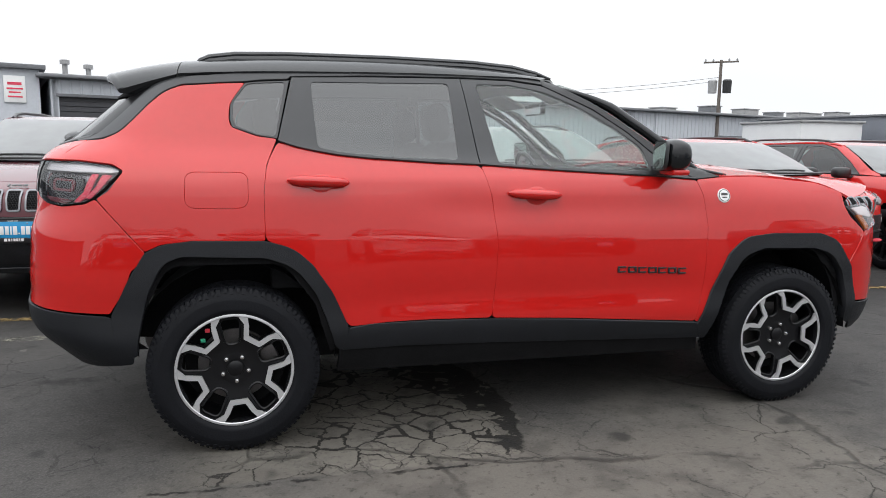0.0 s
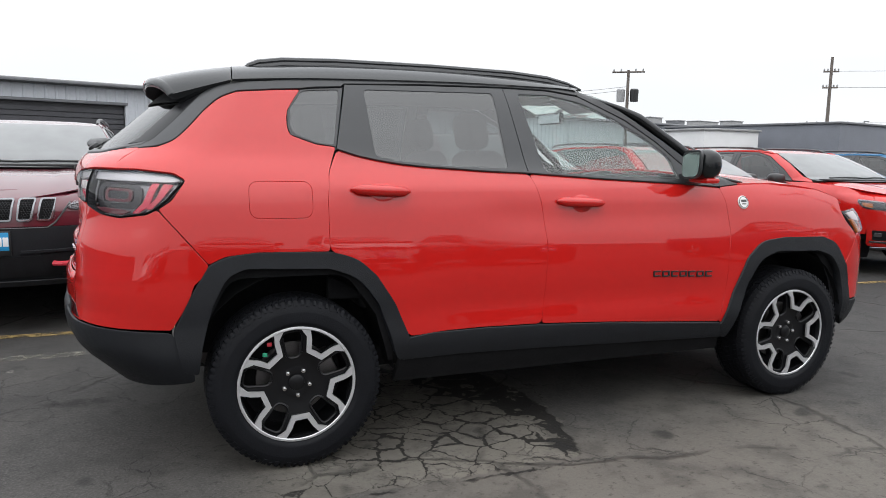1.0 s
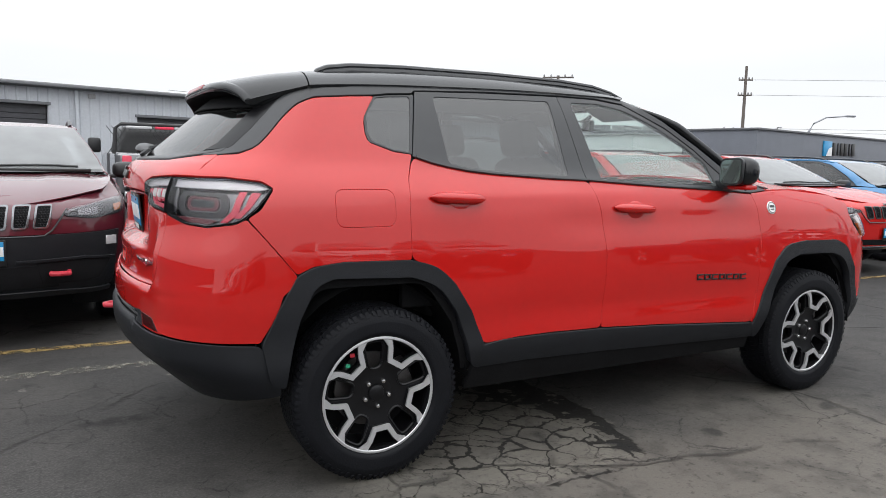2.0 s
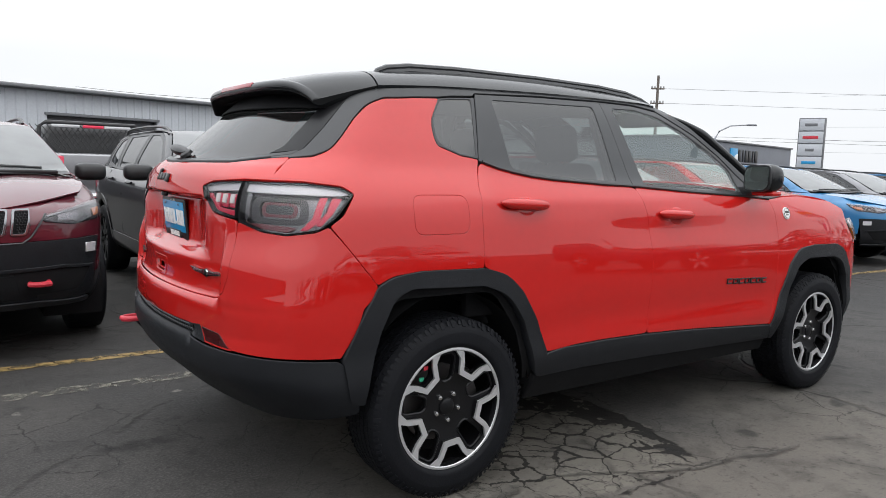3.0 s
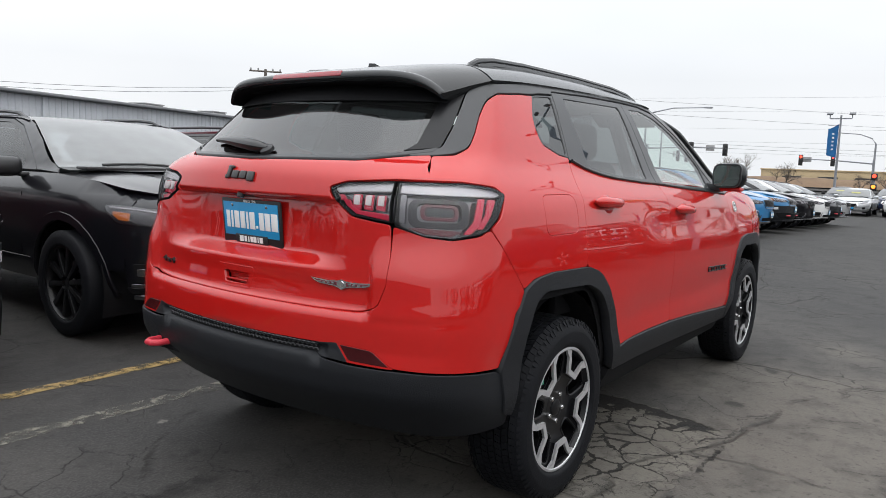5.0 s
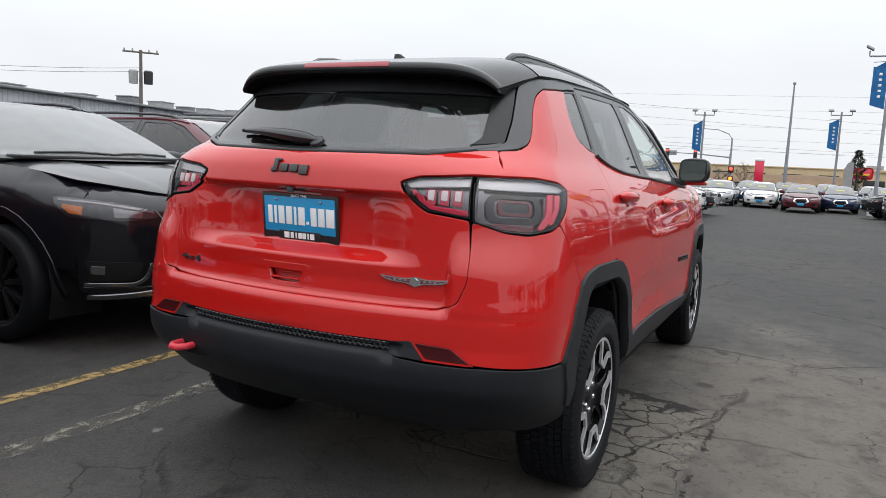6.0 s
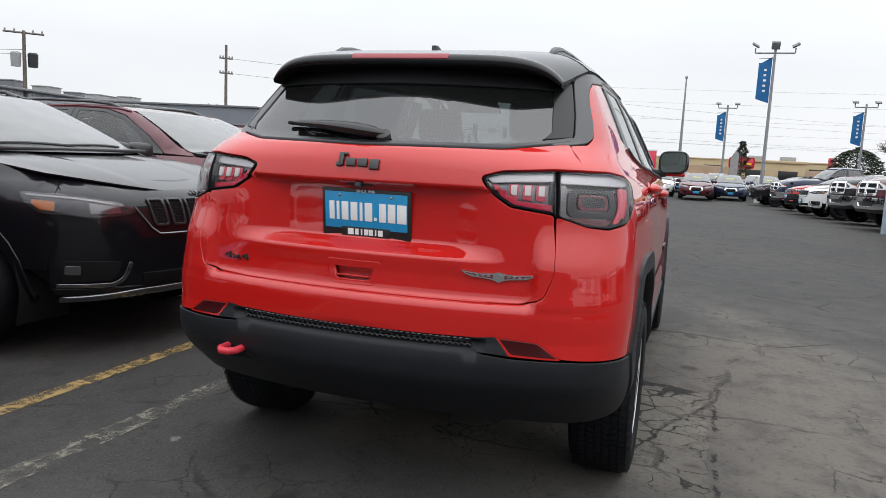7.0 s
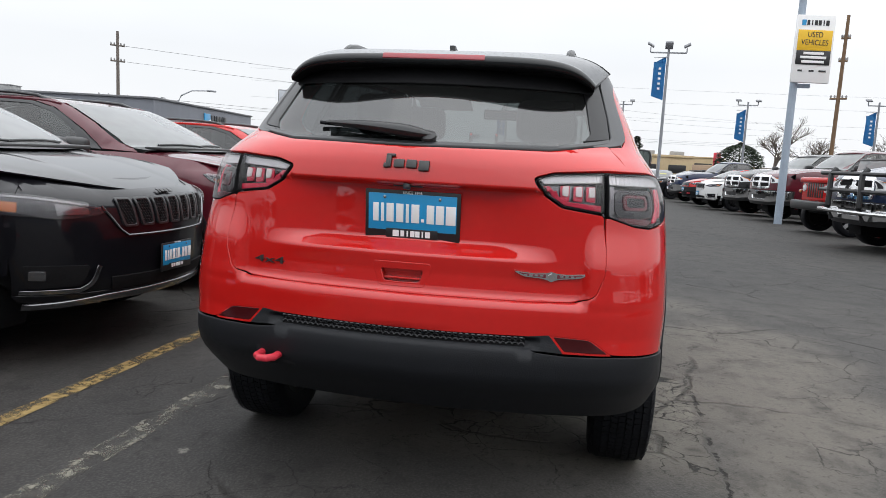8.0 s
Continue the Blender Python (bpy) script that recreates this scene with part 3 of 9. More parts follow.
# ---- ground ----
def asphalt():
    m = bpy.data.materials.new("old_asphalt")
    m.use_nodes = True
    nt = m.node_tree
    b = nt.nodes["Principled BSDF"]
    L = nt.links.new
    def node(kind, **kw):
        n = nt.nodes.new(kind)
        for k, v in kw.items():
            n.inputs[k.replace("_", " ")].default_value = v
        return n
    def math_(op, a, b_=None):
        n = nt.nodes.new("ShaderNodeMath")
        n.operation = op
        for i, v in enumerate((a, b_)):
            if v is None:
                continue
            if isinstance(v, (int, float)):
                n.inputs[i].default_value = v
            else:
                L(v, n.inputs[i])
        return n.outputs[0]
    def ramp(v, a, b_):
        n = nt.nodes.new("ShaderNodeMapRange")
        n.interpolation_type = "SMOOTHSTEP"
        n.inputs["From Min"].default_value, n.inputs["From Max"].default_value = a, b_
        L(v, n.inputs["Value"])
        return n.outputs["Result"]
    def mix(f, a, b_):
        n = nt.nodes.new("ShaderNodeMix")
        n.data_type = "RGBA"
        for k, v in (("A", a), ("B", b_)):
            if isinstance(v, tuple):
                n.inputs[k].default_value = (*v, 1)
            else:
                L(v, n.inputs[k])
        L(f, n.inputs["Factor"])
        return n.outputs["Result"]
    co = nt.nodes.new("ShaderNodeTexCoord").outputs["Object"]
    big, mid, grain = node("ShaderNodeTexNoise", Scale=0.35, Detail=5), node("ShaderNodeTexNoise", Scale=2.2, Detail=6), node("ShaderNodeTexNoise", Scale=90, Detail=4)
    for n in (big, mid, grain):
        L(co, n.inputs["Vector"])
    tone = math_("ADD", math_("MULTIPLY", big.outputs["Fac"], 0.6), math_("MULTIPLY", mid.outputs["Fac"], 0.4))
    base = mix(ramp(tone, 0.35, 0.65), (0.048, 0.0465, 0.0455), (0.084, 0.079, 0.073))
    base = mix(math_("MULTIPLY", ramp(grain.outputs["Fac"], 0.42, 0.70), 0.8), base, (0.105, 0.100, 0.094))
    # the ground is darker in the standing bays than in the aisle
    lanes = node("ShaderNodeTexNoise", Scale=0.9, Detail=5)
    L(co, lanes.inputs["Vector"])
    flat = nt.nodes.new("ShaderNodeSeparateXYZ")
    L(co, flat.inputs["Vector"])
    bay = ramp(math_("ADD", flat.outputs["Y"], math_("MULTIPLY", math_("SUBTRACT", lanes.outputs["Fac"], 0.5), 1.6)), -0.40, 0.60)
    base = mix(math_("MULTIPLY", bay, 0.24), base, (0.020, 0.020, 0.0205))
    # a paler tan oval along the bay's mouth, its edge broken by noise
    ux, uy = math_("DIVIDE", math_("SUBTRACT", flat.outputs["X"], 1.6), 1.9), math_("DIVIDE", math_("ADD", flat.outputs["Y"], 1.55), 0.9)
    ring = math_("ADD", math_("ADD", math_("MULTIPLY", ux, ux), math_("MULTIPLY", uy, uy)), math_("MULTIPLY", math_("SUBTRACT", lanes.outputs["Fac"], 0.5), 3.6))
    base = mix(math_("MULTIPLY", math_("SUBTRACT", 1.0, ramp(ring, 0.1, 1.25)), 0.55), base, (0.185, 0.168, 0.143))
    # the driving lane beyond is darker, fading in along x
    base = mix(math_("MULTIPLY", ramp(math_("ADD", flat.outputs["X"], math_("MULTIPLY", lanes.outputs["Fac"], 2.0)), 3.4, 6.0), 0.50), base, (0.040, 0.0395, 0.039))
    specks = nt.nodes.new("ShaderNodeTexVoronoi")
    specks.inputs["Scale"].default_value = 70
    L(co, specks.inputs["Vector"])
    base = mix(math_("MULTIPLY", math_("SUBTRACT", 1.0, ramp(specks.outputs["Distance"], 0.10, 0.30)), math_("MULTIPLY", ramp(mid.outputs["Fac"], 0.35, 0.7), 0.35)), base, (0.16, 0.152, 0.14))
    # alligator cracking in one worn patch
    warp = node("ShaderNodeTexNoise", Scale=7.0, Detail=6)
    L(co, warp.inputs["Vector"])
    wob = nt.nodes.new("ShaderNodeVectorMath")
    wob.operation = "MULTIPLY_ADD"
    L(warp.outputs["Color"], wob.inputs[0])
    wob.inputs[1].default_value = (0.15, 0.15, 0)
    warp.inputs["Roughness"].default_value = 0.62
    L(co, wob.inputs[2])
    cells = nt.nodes.new("ShaderNodeTexVoronoi")
    cells.feature = "DISTANCE_TO_EDGE"
    cells.inputs["Scale"].default_value = 7.0
    L(wob.outputs["Vector"], cells.inputs["Vector"])
    sep = nt.nodes.new("ShaderNodeSeparateXYZ")
    L(wob.outputs["Vector"], sep.inputs["Vector"])
    X, Y = sep.outputs["X"], sep.outputs["Y"]
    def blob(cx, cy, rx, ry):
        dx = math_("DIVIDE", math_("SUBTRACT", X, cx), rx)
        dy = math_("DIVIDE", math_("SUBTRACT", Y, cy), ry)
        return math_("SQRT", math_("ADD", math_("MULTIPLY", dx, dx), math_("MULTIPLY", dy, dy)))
    # the patch is an old cut with a straight near side and a curved far end
    bend = math_("ADD", Y, 0.375)
    to_end = math_("SUBTRACT", math_("SUBTRACT", 1.385, math_("MULTIPLY", math_("MULTIPLY", bend, bend), 0.30)), X)
    to_side = math_("ADD", Y, 1.115)
    patch = math_("MULTIPLY", math_("MULTIPLY", ramp(to_end, 0.0, 0.025), ramp(to_side, 0.0, 0.03)), math_("MULTIPLY", ramp(X, -0.30, 0.05), math_("SUBTRACT", 1.0, ramp(Y, 0.4, 0.7))))
    # a damp, tarry band inside its end, broader towards the bay
    reach = math_("ADD", 0.10, math_("MULTIPLY", ramp(Y, -0.95, 0.15), 0.36))
    damp = math_("MULTIPLY", math_("SUBTRACT", 1.0, ramp(math_("DIVIDE", to_end, reach), 0.35, 1.25)), math_("MULTIPLY", patch, ramp(Y, -1.10, -0.85)))
    width = node("ShaderNodeTexNoise", Scale=3.0, Detail=3)
    L(co, width.inputs["Vector"])
    busy = math_("ADD", 0.35, math_("MULTIPLY", ramp(X, 0.05, 0.55), 0.65))
    gapw = math_("ADD", math_("SUBTRACT", math_("MULTIPLY", math_("MULTIPLY", ramp(width.outputs["Fac"], 0.34, 0.70), busy), 0.075), 0.008), math_("MULTIPLY", math_("MULTIPLY", damp, ramp(warp.outputs["Fac"], 0.30, 0.62)), 0.42))
    edge = math_("SUBTRACT", cells.outputs["Distance"], gapw)
    crack = math_("MULTIPLY", math_("SUBTRACT", 1.0, ramp(edge, -0.004, 0.014)), patch)
    seam = math_("MULTIPLY", math_("SUBTRACT", 1.0, ramp(math_("ABSOLUTE", math_("ADD", to_side, 0.02)), 0.006, 0.014)), math_("MULTIPLY", math_("MULTIPLY", ramp(X, -0.9, -0.4), math_("SUBTRACT", 1.0, ramp(X, 1.05, 1.25))), math_("MULTIPLY", ramp(width.outputs["Fac"], 0.46, 0.54), ramp(warp.outputs["Fac"], 0.44, 0.52))))
    crack = math_("MAXIMUM", crack, seam)
    small = nt.nodes.new("ShaderNodeTexVoronoi")
    small.feature = "DISTANCE_TO_EDGE"
    small.inputs["Scale"].default_value = 17.0
    L(wob.outputs["Vector"], small.inputs["Vector"])
    crack2 = math_("MULTIPLY", math_("MULTIPLY", math_("SUBTRACT", 1.0, ramp(small.outputs["Distance"], 0.004, 0.035)), patch), ramp(mid.outputs["Fac"], 0.52, 0.60))
    crack = math_("MAXIMUM", crack, math_("MULTIPLY", crack2, 0.6))
    base = mix(math_("MULTIPLY", patch, 0.75), base, mix(ramp(mid.outputs["Fac"], 0.3, 0.7), (0.115, 0.105, 0.090), (0.20, 0.185, 0.158)))
    base = mix(math_("MULTIPLY", math_("MULTIPLY", damp, ramp(warp.outputs["Fac"], 0.36, 0.60)), 0.9), base, (0.026, 0.024, 0.022))
    # noises for grime and grit
    blot, grit = node("ShaderNodeTexNoise", Scale=4.5, Detail=9, Roughness=0.65), node("ShaderNodeTexNoise", Scale=26.0, Detail=8, Roughness=0.72)
    L(co, blot.inputs["Vector"])
    L(co, grit.inputs["Vector"])
    # a ragged dark patch, and a few pale drips, in the bay
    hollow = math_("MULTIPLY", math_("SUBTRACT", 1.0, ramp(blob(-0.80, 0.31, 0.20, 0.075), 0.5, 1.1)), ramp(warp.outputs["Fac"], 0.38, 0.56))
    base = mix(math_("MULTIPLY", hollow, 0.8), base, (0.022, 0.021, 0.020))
    drips = math_("MAXIMUM", math_("SUBTRACT", 1.0, ramp(blob(-1.195, 1.005, 0.028, 0.028), 0.5, 1.1)), math_("SUBTRACT", 1.0, ramp(blob(-0.455, 0.965, 0.030, 0.026), 0.5, 1.1)))
    base = mix(math_("MULTIPLY", drips, ramp(grit.outputs["Fac"], 0.40, 0.55)), base, (0.22, 0.21, 0.185))
    base = mix(math_("MULTIPLY", crack, 0.93), base, (0.018, 0.0165, 0.015))
    # long hairline cracks over the rest
    far = nt.nodes.new("ShaderNodeTexVoronoi")
    far.feature = "DISTANCE_TO_EDGE"
    far.inputs["Scale"].default_value = 0.55
    wob2 = nt.nodes.new("ShaderNodeVectorMath")
    wob2.operation = "MULTIPLY_ADD"
    warp2 = node("ShaderNodeTexNoise", Scale=1.1, Detail=6)
    L(co, warp2.inputs["Vector"])
    L(warp2.outputs["Color"], wob2.inputs[0])
    wob2.inputs[1].default_value = (0.6, 0.6, 0)
    L(co, wob2.inputs[2])
    L(wob2.outputs["Vector"], far.inputs["Vector"])
    hair = math_("MULTIPLY", math_("SUBTRACT", 1.0, ramp(far.outputs["Distance"], 0.001, 0.010)), ramp(mid.outputs["Fac"], 0.42, 0.55))
    base = mix(math_("MULTIPLY", hair, 0.5), base, (0.018, 0.017, 0.016))
    fine_c = nt.nodes.new("ShaderNodeTexVoronoi")
    fine_c.feature = "DISTANCE_TO_EDGE"
    fine_c.inputs["Scale"].default_value = 3.3
    L(wob.outputs["Vector"], fine_c.inputs["Vector"])
    zone = ramp(warp2.outputs["Fac"], 0.48, 0.58)
    hair2 = math_("MULTIPLY", math_("SUBTRACT", 1.0, ramp(fine_c.outputs["Distance"], 0.002, 0.014)), zone)
    base = mix(math_("MULTIPLY", hair2, 0.75), base, (0.022, 0.021, 0.020))
    # blotches of old damp and grime, and small scattered dirt
    base = mix(math_("MULTIPLY", ramp(blot.outputs["Fac"], 0.44, 0.66), 0.42), base, (0.026, 0.0255, 0.025))
    base = mix(math_("MULTIPLY", ramp(grit.outputs["Fac"], 0.53, 0.66), 0.55), base, (0.024, 0.023, 0.022))
    # oil spots
    spots = node("ShaderNodeTexNoise", Scale=3.4, Detail=2)
    L(co, spots.inputs["Vector"])
    base = mix(math_("MULTIPLY", ramp(spots.outputs["Fac"], 0.66, 0.74), 0.6), base, (0.020, 0.020, 0.020))
    tone_down = nt.nodes.new("ShaderNodeVectorMath")
    tone_down.operation = "SCALE"
    tone_down.inputs["Scale"].default_value = 0.86
    L(base, tone_down.inputs[0])
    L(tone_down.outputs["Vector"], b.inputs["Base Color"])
    b.inputs["Roughness"].default_value = 0.75
    b.inputs["Specular IOR Level"].default_value = 0.16
    height = math_("ADD", math_("MULTIPLY", grain.outputs["Fac"], 0.35), math_("MULTIPLY", math_("ADD", crack, math_("ADD", hair, math_("MULTIPLY", hair2, 0.5))), -1.2))
    bp = nt.nodes.new("ShaderNodeBump")
    bp.inputs["Strength"].default_value, bp.inputs["Distance"].default_value = 0.6, 0.012
    L(height, bp.inputs["Height"])
    L(bp.outputs["Normal"], b.inputs["Normal"])
    return m


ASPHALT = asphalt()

def land(x):
    """The lot falls away gently ahead of the row."""
    t = min(max((x - 6.0) / 36.0, 0.0), 1.0)
    return -0.65 * t * t * (3 - 2 * t)


bm = bmesh.new()
cols = [-600, -200, -60, -20] + [6 + k * 0.75 for k in range(49)] + [50, 80, 150, 300, 600]
lines = []
for x in cols:
    lines.append([bm.verts.new((x, y, land(x))) for y in (-600, -60, -20, 0, 20, 60, 600)])
for a, b in zip(lines, lines[1:]):
    for j in range(6):
        bm.faces.new((a[j], b[j], b[j + 1], a[j + 1]))
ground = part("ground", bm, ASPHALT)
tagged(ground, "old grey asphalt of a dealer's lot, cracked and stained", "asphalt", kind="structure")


def paint_line(name, colour, label, points, wide):
    m = bpy.data.materials.new(name)
    m.use_nodes = True
    nt = m.node_tree
    b = nt.nodes["Principled BSDF"]
    b.inputs["Base Color"].default_value, b.inputs["Roughness"].default_value = (*colour, 1), 0.7
    co, n = nt.nodes.new("ShaderNodeTexCoord"), nt.nodes.new("ShaderNodeTexNoise")
    n.inputs["Scale"].default_value, n.inputs["Detail"].default_value, n.inputs["Roughness"].default_value = 13, 10, 0.68
    r = nt.nodes.new("ShaderNodeMapRange")
    r.inputs["From Min"].default_value, r.inputs["From Max"].default_value = (0.38, 0.60) if "yellow" in name else (0.46, 0.66)
    nt.links.new(co.outputs["Object"], n.inputs["Vector"])
    nt.links.new(n.outputs["Fac"], r.inputs["Value"])
    nt.links.new(r.outputs["Result"], b.inputs["Alpha"])
    bm = bmesh.new()
    rows = []
    for x, y in points:
        rows.append((bm.verts.new((x, y - wide / 2, land(x) + 0.004)), bm.verts.new((x, y + wide / 2, land(x) + 0.004))))
    for a, c in zip(rows, rows[1:]):
        bm.faces.new((a[0], c[0], c[1], a[1]))
    ob = part(name, bm, m)
    return tagged(ob, label, "road marking", kind="structure")


paint_line("yellow_line", (0.29, 0.20, 0.075), "worn yellow painted line on the asphalt", [(-9, 1.90), (-2, 1.79), (1.5, 1.74), (5.5, 1.58)] + [(6 + k * 0.75, 1.56 - 0.028 * k) for k in range(9)], 0.095)
paint_line("faded_line", (0.17, 0.16, 0.13), "faded whitish painted line, mostly worn away", [(-6, 1.36), (-1.2, 1.20), (0.2, 1.15), (5, 1.0)], 0.12)

# ---- buildings ----
WALL_GREY = material("grey_metal_siding", (0.50, 0.52, 0.555), rough=0.6, vary=0.08, scale=1.2, bump=0.05, bump_scale=30)
EAVE = material("dark_grey_eave", (0.15, 0.155, 0.165), rough=0.55, vary=0.15, scale=4)
SHUTTER = material("dark_roller_door", (0.055, 0.055, 0.062), rough=0.5, vary=0.2, scale=6)
DARK_WALL = material("dark_grey_panels", (0.15, 0.16, 0.185), rough=0.55, vary=0.12, scale=1.5)
TAN_WALL = material("tan_render", (0.52, 0.40, 0.24), rough=0.8, vary=0.12, scale=0.5)
BROWN_BANK = material("brown_bank", (0.16, 0.10, 0.055), rough=0.9, vary=0.35, scale=0.4)
ROOF_GEAR = material("roof_unit_metal", (0.30, 0.30, 0.30), rough=0.5, vary=0.2, scale=3)
WHITE_WALL = material("white_wall", (0.65, 0.65, 0.65), rough=0.6, vary=0.06, scale=2)


def workshop():
    ang = math.degrees(math.atan(0.3))
    hall = thing("workshop_building", pose(0, 25.0, 0, 0, 0, ang), "long low grey metal workshop with roller doors and dark eaves", "building")
    h = 3.42
    doors = ((-6.35, -1.25, 2.86), (1.75, 5.85, 2.62), (27.6, 30.0, 2.2))
    # siding as standing ribs between and over the doors
    def strip(x0, x1, z0, z1):
        n = max(1, int((x1 - x0) / 0.305))
        w = (x1 - x0) / n
        line = [(x1, 0.12), (x0, 0.12)]
        for k in range(n):
            a = x0 + k * w
            line += [(a, 0), (a + w * 0.08, -0.028), (a + w * 0.22, -0.028), (a + w * 0.30, 0)]
        line.append((x1, 0.0))
        bm = bmesh.new()
        low, top = ([bm.verts.new((x, y, z)) for x, y in line] for z in (z0, z1))
        for i in range(len(line)):
            j = (i + 1) % len(line)
            bm.faces.new((low[i], low[j], top[j], top[i]))
        bm.faces.new(top)
        bmesh.ops.recalc_face_normals(bm, faces=bm.faces)
        part("wall", bm, WALL_GREY, hall, flat=True)
    edge = -6.6
    for a, b, z in doors:
        strip(edge, a, 0, h)
        strip(a, b, z, h)
        edge = b
        frame = part("door_frame", box((b - a + 0.16, 0.20, 0.10), ((a + b) / 2, 0.03, z + 0.02), 0.01), EAVE, hall)
        door = part("roller_door", box((b - a, 0.03, z), ((a + b) / 2, 0.20, z / 2)), SHUTTER, hall, "dark ribbed roller door, shut")
        for k in range(int(z / 0.18)):
            part("slat", box((b - a - 0.01, 0.05, 0.165), ((a + b) / 2, 0.165 + 0.006 * (k % 2), 0.09 + k * 0.18), 0.012, 1), SHUTTER, door)
    strip(edge, 56, 0, h)
    part("back_wall", box((62.6, 0.2, h), (24.7, 14, h / 2)), WALL_GREY, hall)
    part("end_wall", box((0.2, 14, h), (-6.5, 7, h / 2)), WALL_GREY, hall)
    part("end_wall", box((0.2, 14, h), (55.9, 7, h / 2)), WALL_GREY, hall)
    part("roof", box((63.4, 14.8, 0.10), (24.7, 7.0, h + 0.06), 0.02), EAVE, hall)
    part("gutter", box((63.2, 0.16, 0.15), (24.7, -0.14, h + 0.045), 0.03), EAVE, hall, "dark grey eaves gutter")
    part("gutter_lip", box((63.2, 0.03, 0.03), (24.7, -0.23, h + 0.13), 0.008), ROOF_GEAR, hall)
    for x in (-0.35, 12.0, 22.5, 42.3):
        part("downpipe", box((0.11, 0.09, h), (x, -0.06, h / 2), 0.02), WALL_GREY, hall)
    part("wall_vent", box((0.24, 0.10, 0.16), (0.16, -0.06, 3.22), 0.02), ROOF_GEAR, hall)
    for x, sx, sz in ((29.5, 0.9, 0.55), (33.0, 1.4, 0.5), (25.3, 1.2, 0.28), (36.0, 0.8, 0.42), (20.0, 1.3, 0.25), (39.5, 2.6, 0.5), (43.5, 1.6, 0.7), (46.5, 1.1, 0.5), (50.0, 1.8, 0.45)):
        u = part("roof_unit", box((sx, 1.0, sz), (x, 2.0, h + 0.11 + sz / 2), 0.03), EAVE if sx < 1 else ROOF_GEAR, hall)
        part("unit_cap", box((sx + 0.1, 1.1, 0.06), (x, 2.0, h + 0.14 + sz), 0.015), ROOF_GEAR, u)
    for x, z in ((-6.0, 0.62), (-5.25, 0.5)):
        pipe = part("flue", lathe([(0.09, 0), (0.09, z)], 14, axis="z"), ROOF_GEAR, hall, "metal flue with a cap")
        pipe.matrix_basis = Matrix.Translation((x, 1.6, h + 0.1))
        part("flue_cap", lathe([(0.10, z - 0.08), (0.16, z - 0.08), (0.16, z + 0.06), (0.02, z + 0.10)], 14, axis="z"), ROOF_GEAR, pipe)


workshop()


# an added block, never in view, that darkens what the tailgate reflects
def reflection_hall():
    ob = thing("plain_hall", pose(-24.0, -4.0, 0), "added unseen grey block that darkens reflections in the tail", "building")
    part("wall", box((6.0, 52.0, 3.0), (-3.0, 0, 1.5)), DARK_WALL, ob)
    part("roof", box((6.6, 52.6, 0.2), (-3.0, 0, 3.1), 0.03), EAVE, ob)


reflection_hall()


def wing():
    ob = thing("office_wing", pose(-6.6, 23.0, 0, 0, 0, 196), "pale grey building wing with a white wall sign", "building")
    part("wall", box((7.0, 8.0, 3.7), (3.5, -4.02, 1.85), 0.03), WALL_GREY, ob)
    part("eave", box((7.4, 8.4, 0.16), (3.5, -4.02, 3.74), 0.03), EAVE, ob)
    sg = part("wall_sign", box((0.62, 0.05, 0.86), (0.72, 0.02, 3.0), 0.01), SIGN_WHITE, ob, "white sign with unreadable small print")
    bm = bmesh.new()
    for k, (w, z) in enumerate(((0.40, 3.18), (0.46, 3.02), (0.34, 2.90), (0.42, 2.76))):
        box((w, 0.01, 0.05 if k else 0.09), (0.72, 0.050, z), bm=bm)
    part("sign_print", bm, LAMP_RED, sg)["kind"] = "stuff"


wing()


def dealership():
    ob = thing("dealership_building", pose(29.5, 20.6, -0.4, 0, 0, 12), "dark grey flat-roofed showroom with a blue and dark fascia sign", "building")
    part("wall", box((19.0, 10.0, 3.5), (9.5, 5.0, 1.75), 0.03), DARK_WALL, ob)
    part("parapet", box((19.2, 10.2, 0.10), (9.5, 5.0, 3.52), 0.02), EAVE, ob)
    for k in range(6):
        w = part("window", box((2.2, 0.06, 1.9), (2.2 + k * 3.0, -0.01, 1.05), 0.01), SIGN_BLACK, ob)
        part("frame", box((2.32, 0.04, 0.08), (2.2 + k * 3.0, -0.03, 2.05)), EAVE, w)
    sg = part("fascia_sign", box((1.1, 0.08, 0.85), (8.3, -0.05, 2.75), 0.02), SIGN_BLUE, ob, "blue square sign with a white stroke")
    bm = bmesh.new()
    prism([(-0.2, -0.42), (0.5, -0.42), (0.5, 0.1), (0.1, 0.0)], 0.03, bm=bm, m=Matrix.Translation((8.3, -0.12, 2.75)))
    part("sign_stroke", bm, SIGN_WHITE, sg)
    bm = bmesh.new()
    for k, w in enumerate((0.35, 0.14, 0.42, 0.42, 0.14, 0.48)):
        box((w, 0.05, 0.72), (9.25 + k * 0.56, -0.05, 2.75), 0.01, bm=bm)
    part("sign_print", bm, SIGN_BLACK, sg)["kind"] = "stuff"
    part("roof_aerial", tube([(6.4, 2, 3.4), (6.4, 2, 3.9), (6.9, 2, 3.9)], 0.03, 6), EAVE, ob)


dealership()
annex = thing("white_annex", pose(26.8, 22.5, -0.3), "plain white low annex beside the showroom", "building")
part("wall", box((3.4, 4.0, 3.0), (-1.0, 3.0, 1.5), 0.02), WHITE_WALL, annex)
part("roof", box((3.6, 4.2, 0.10), (-1.0, 3.0, 3.04), 0.02), ROOF_GEAR, annex)


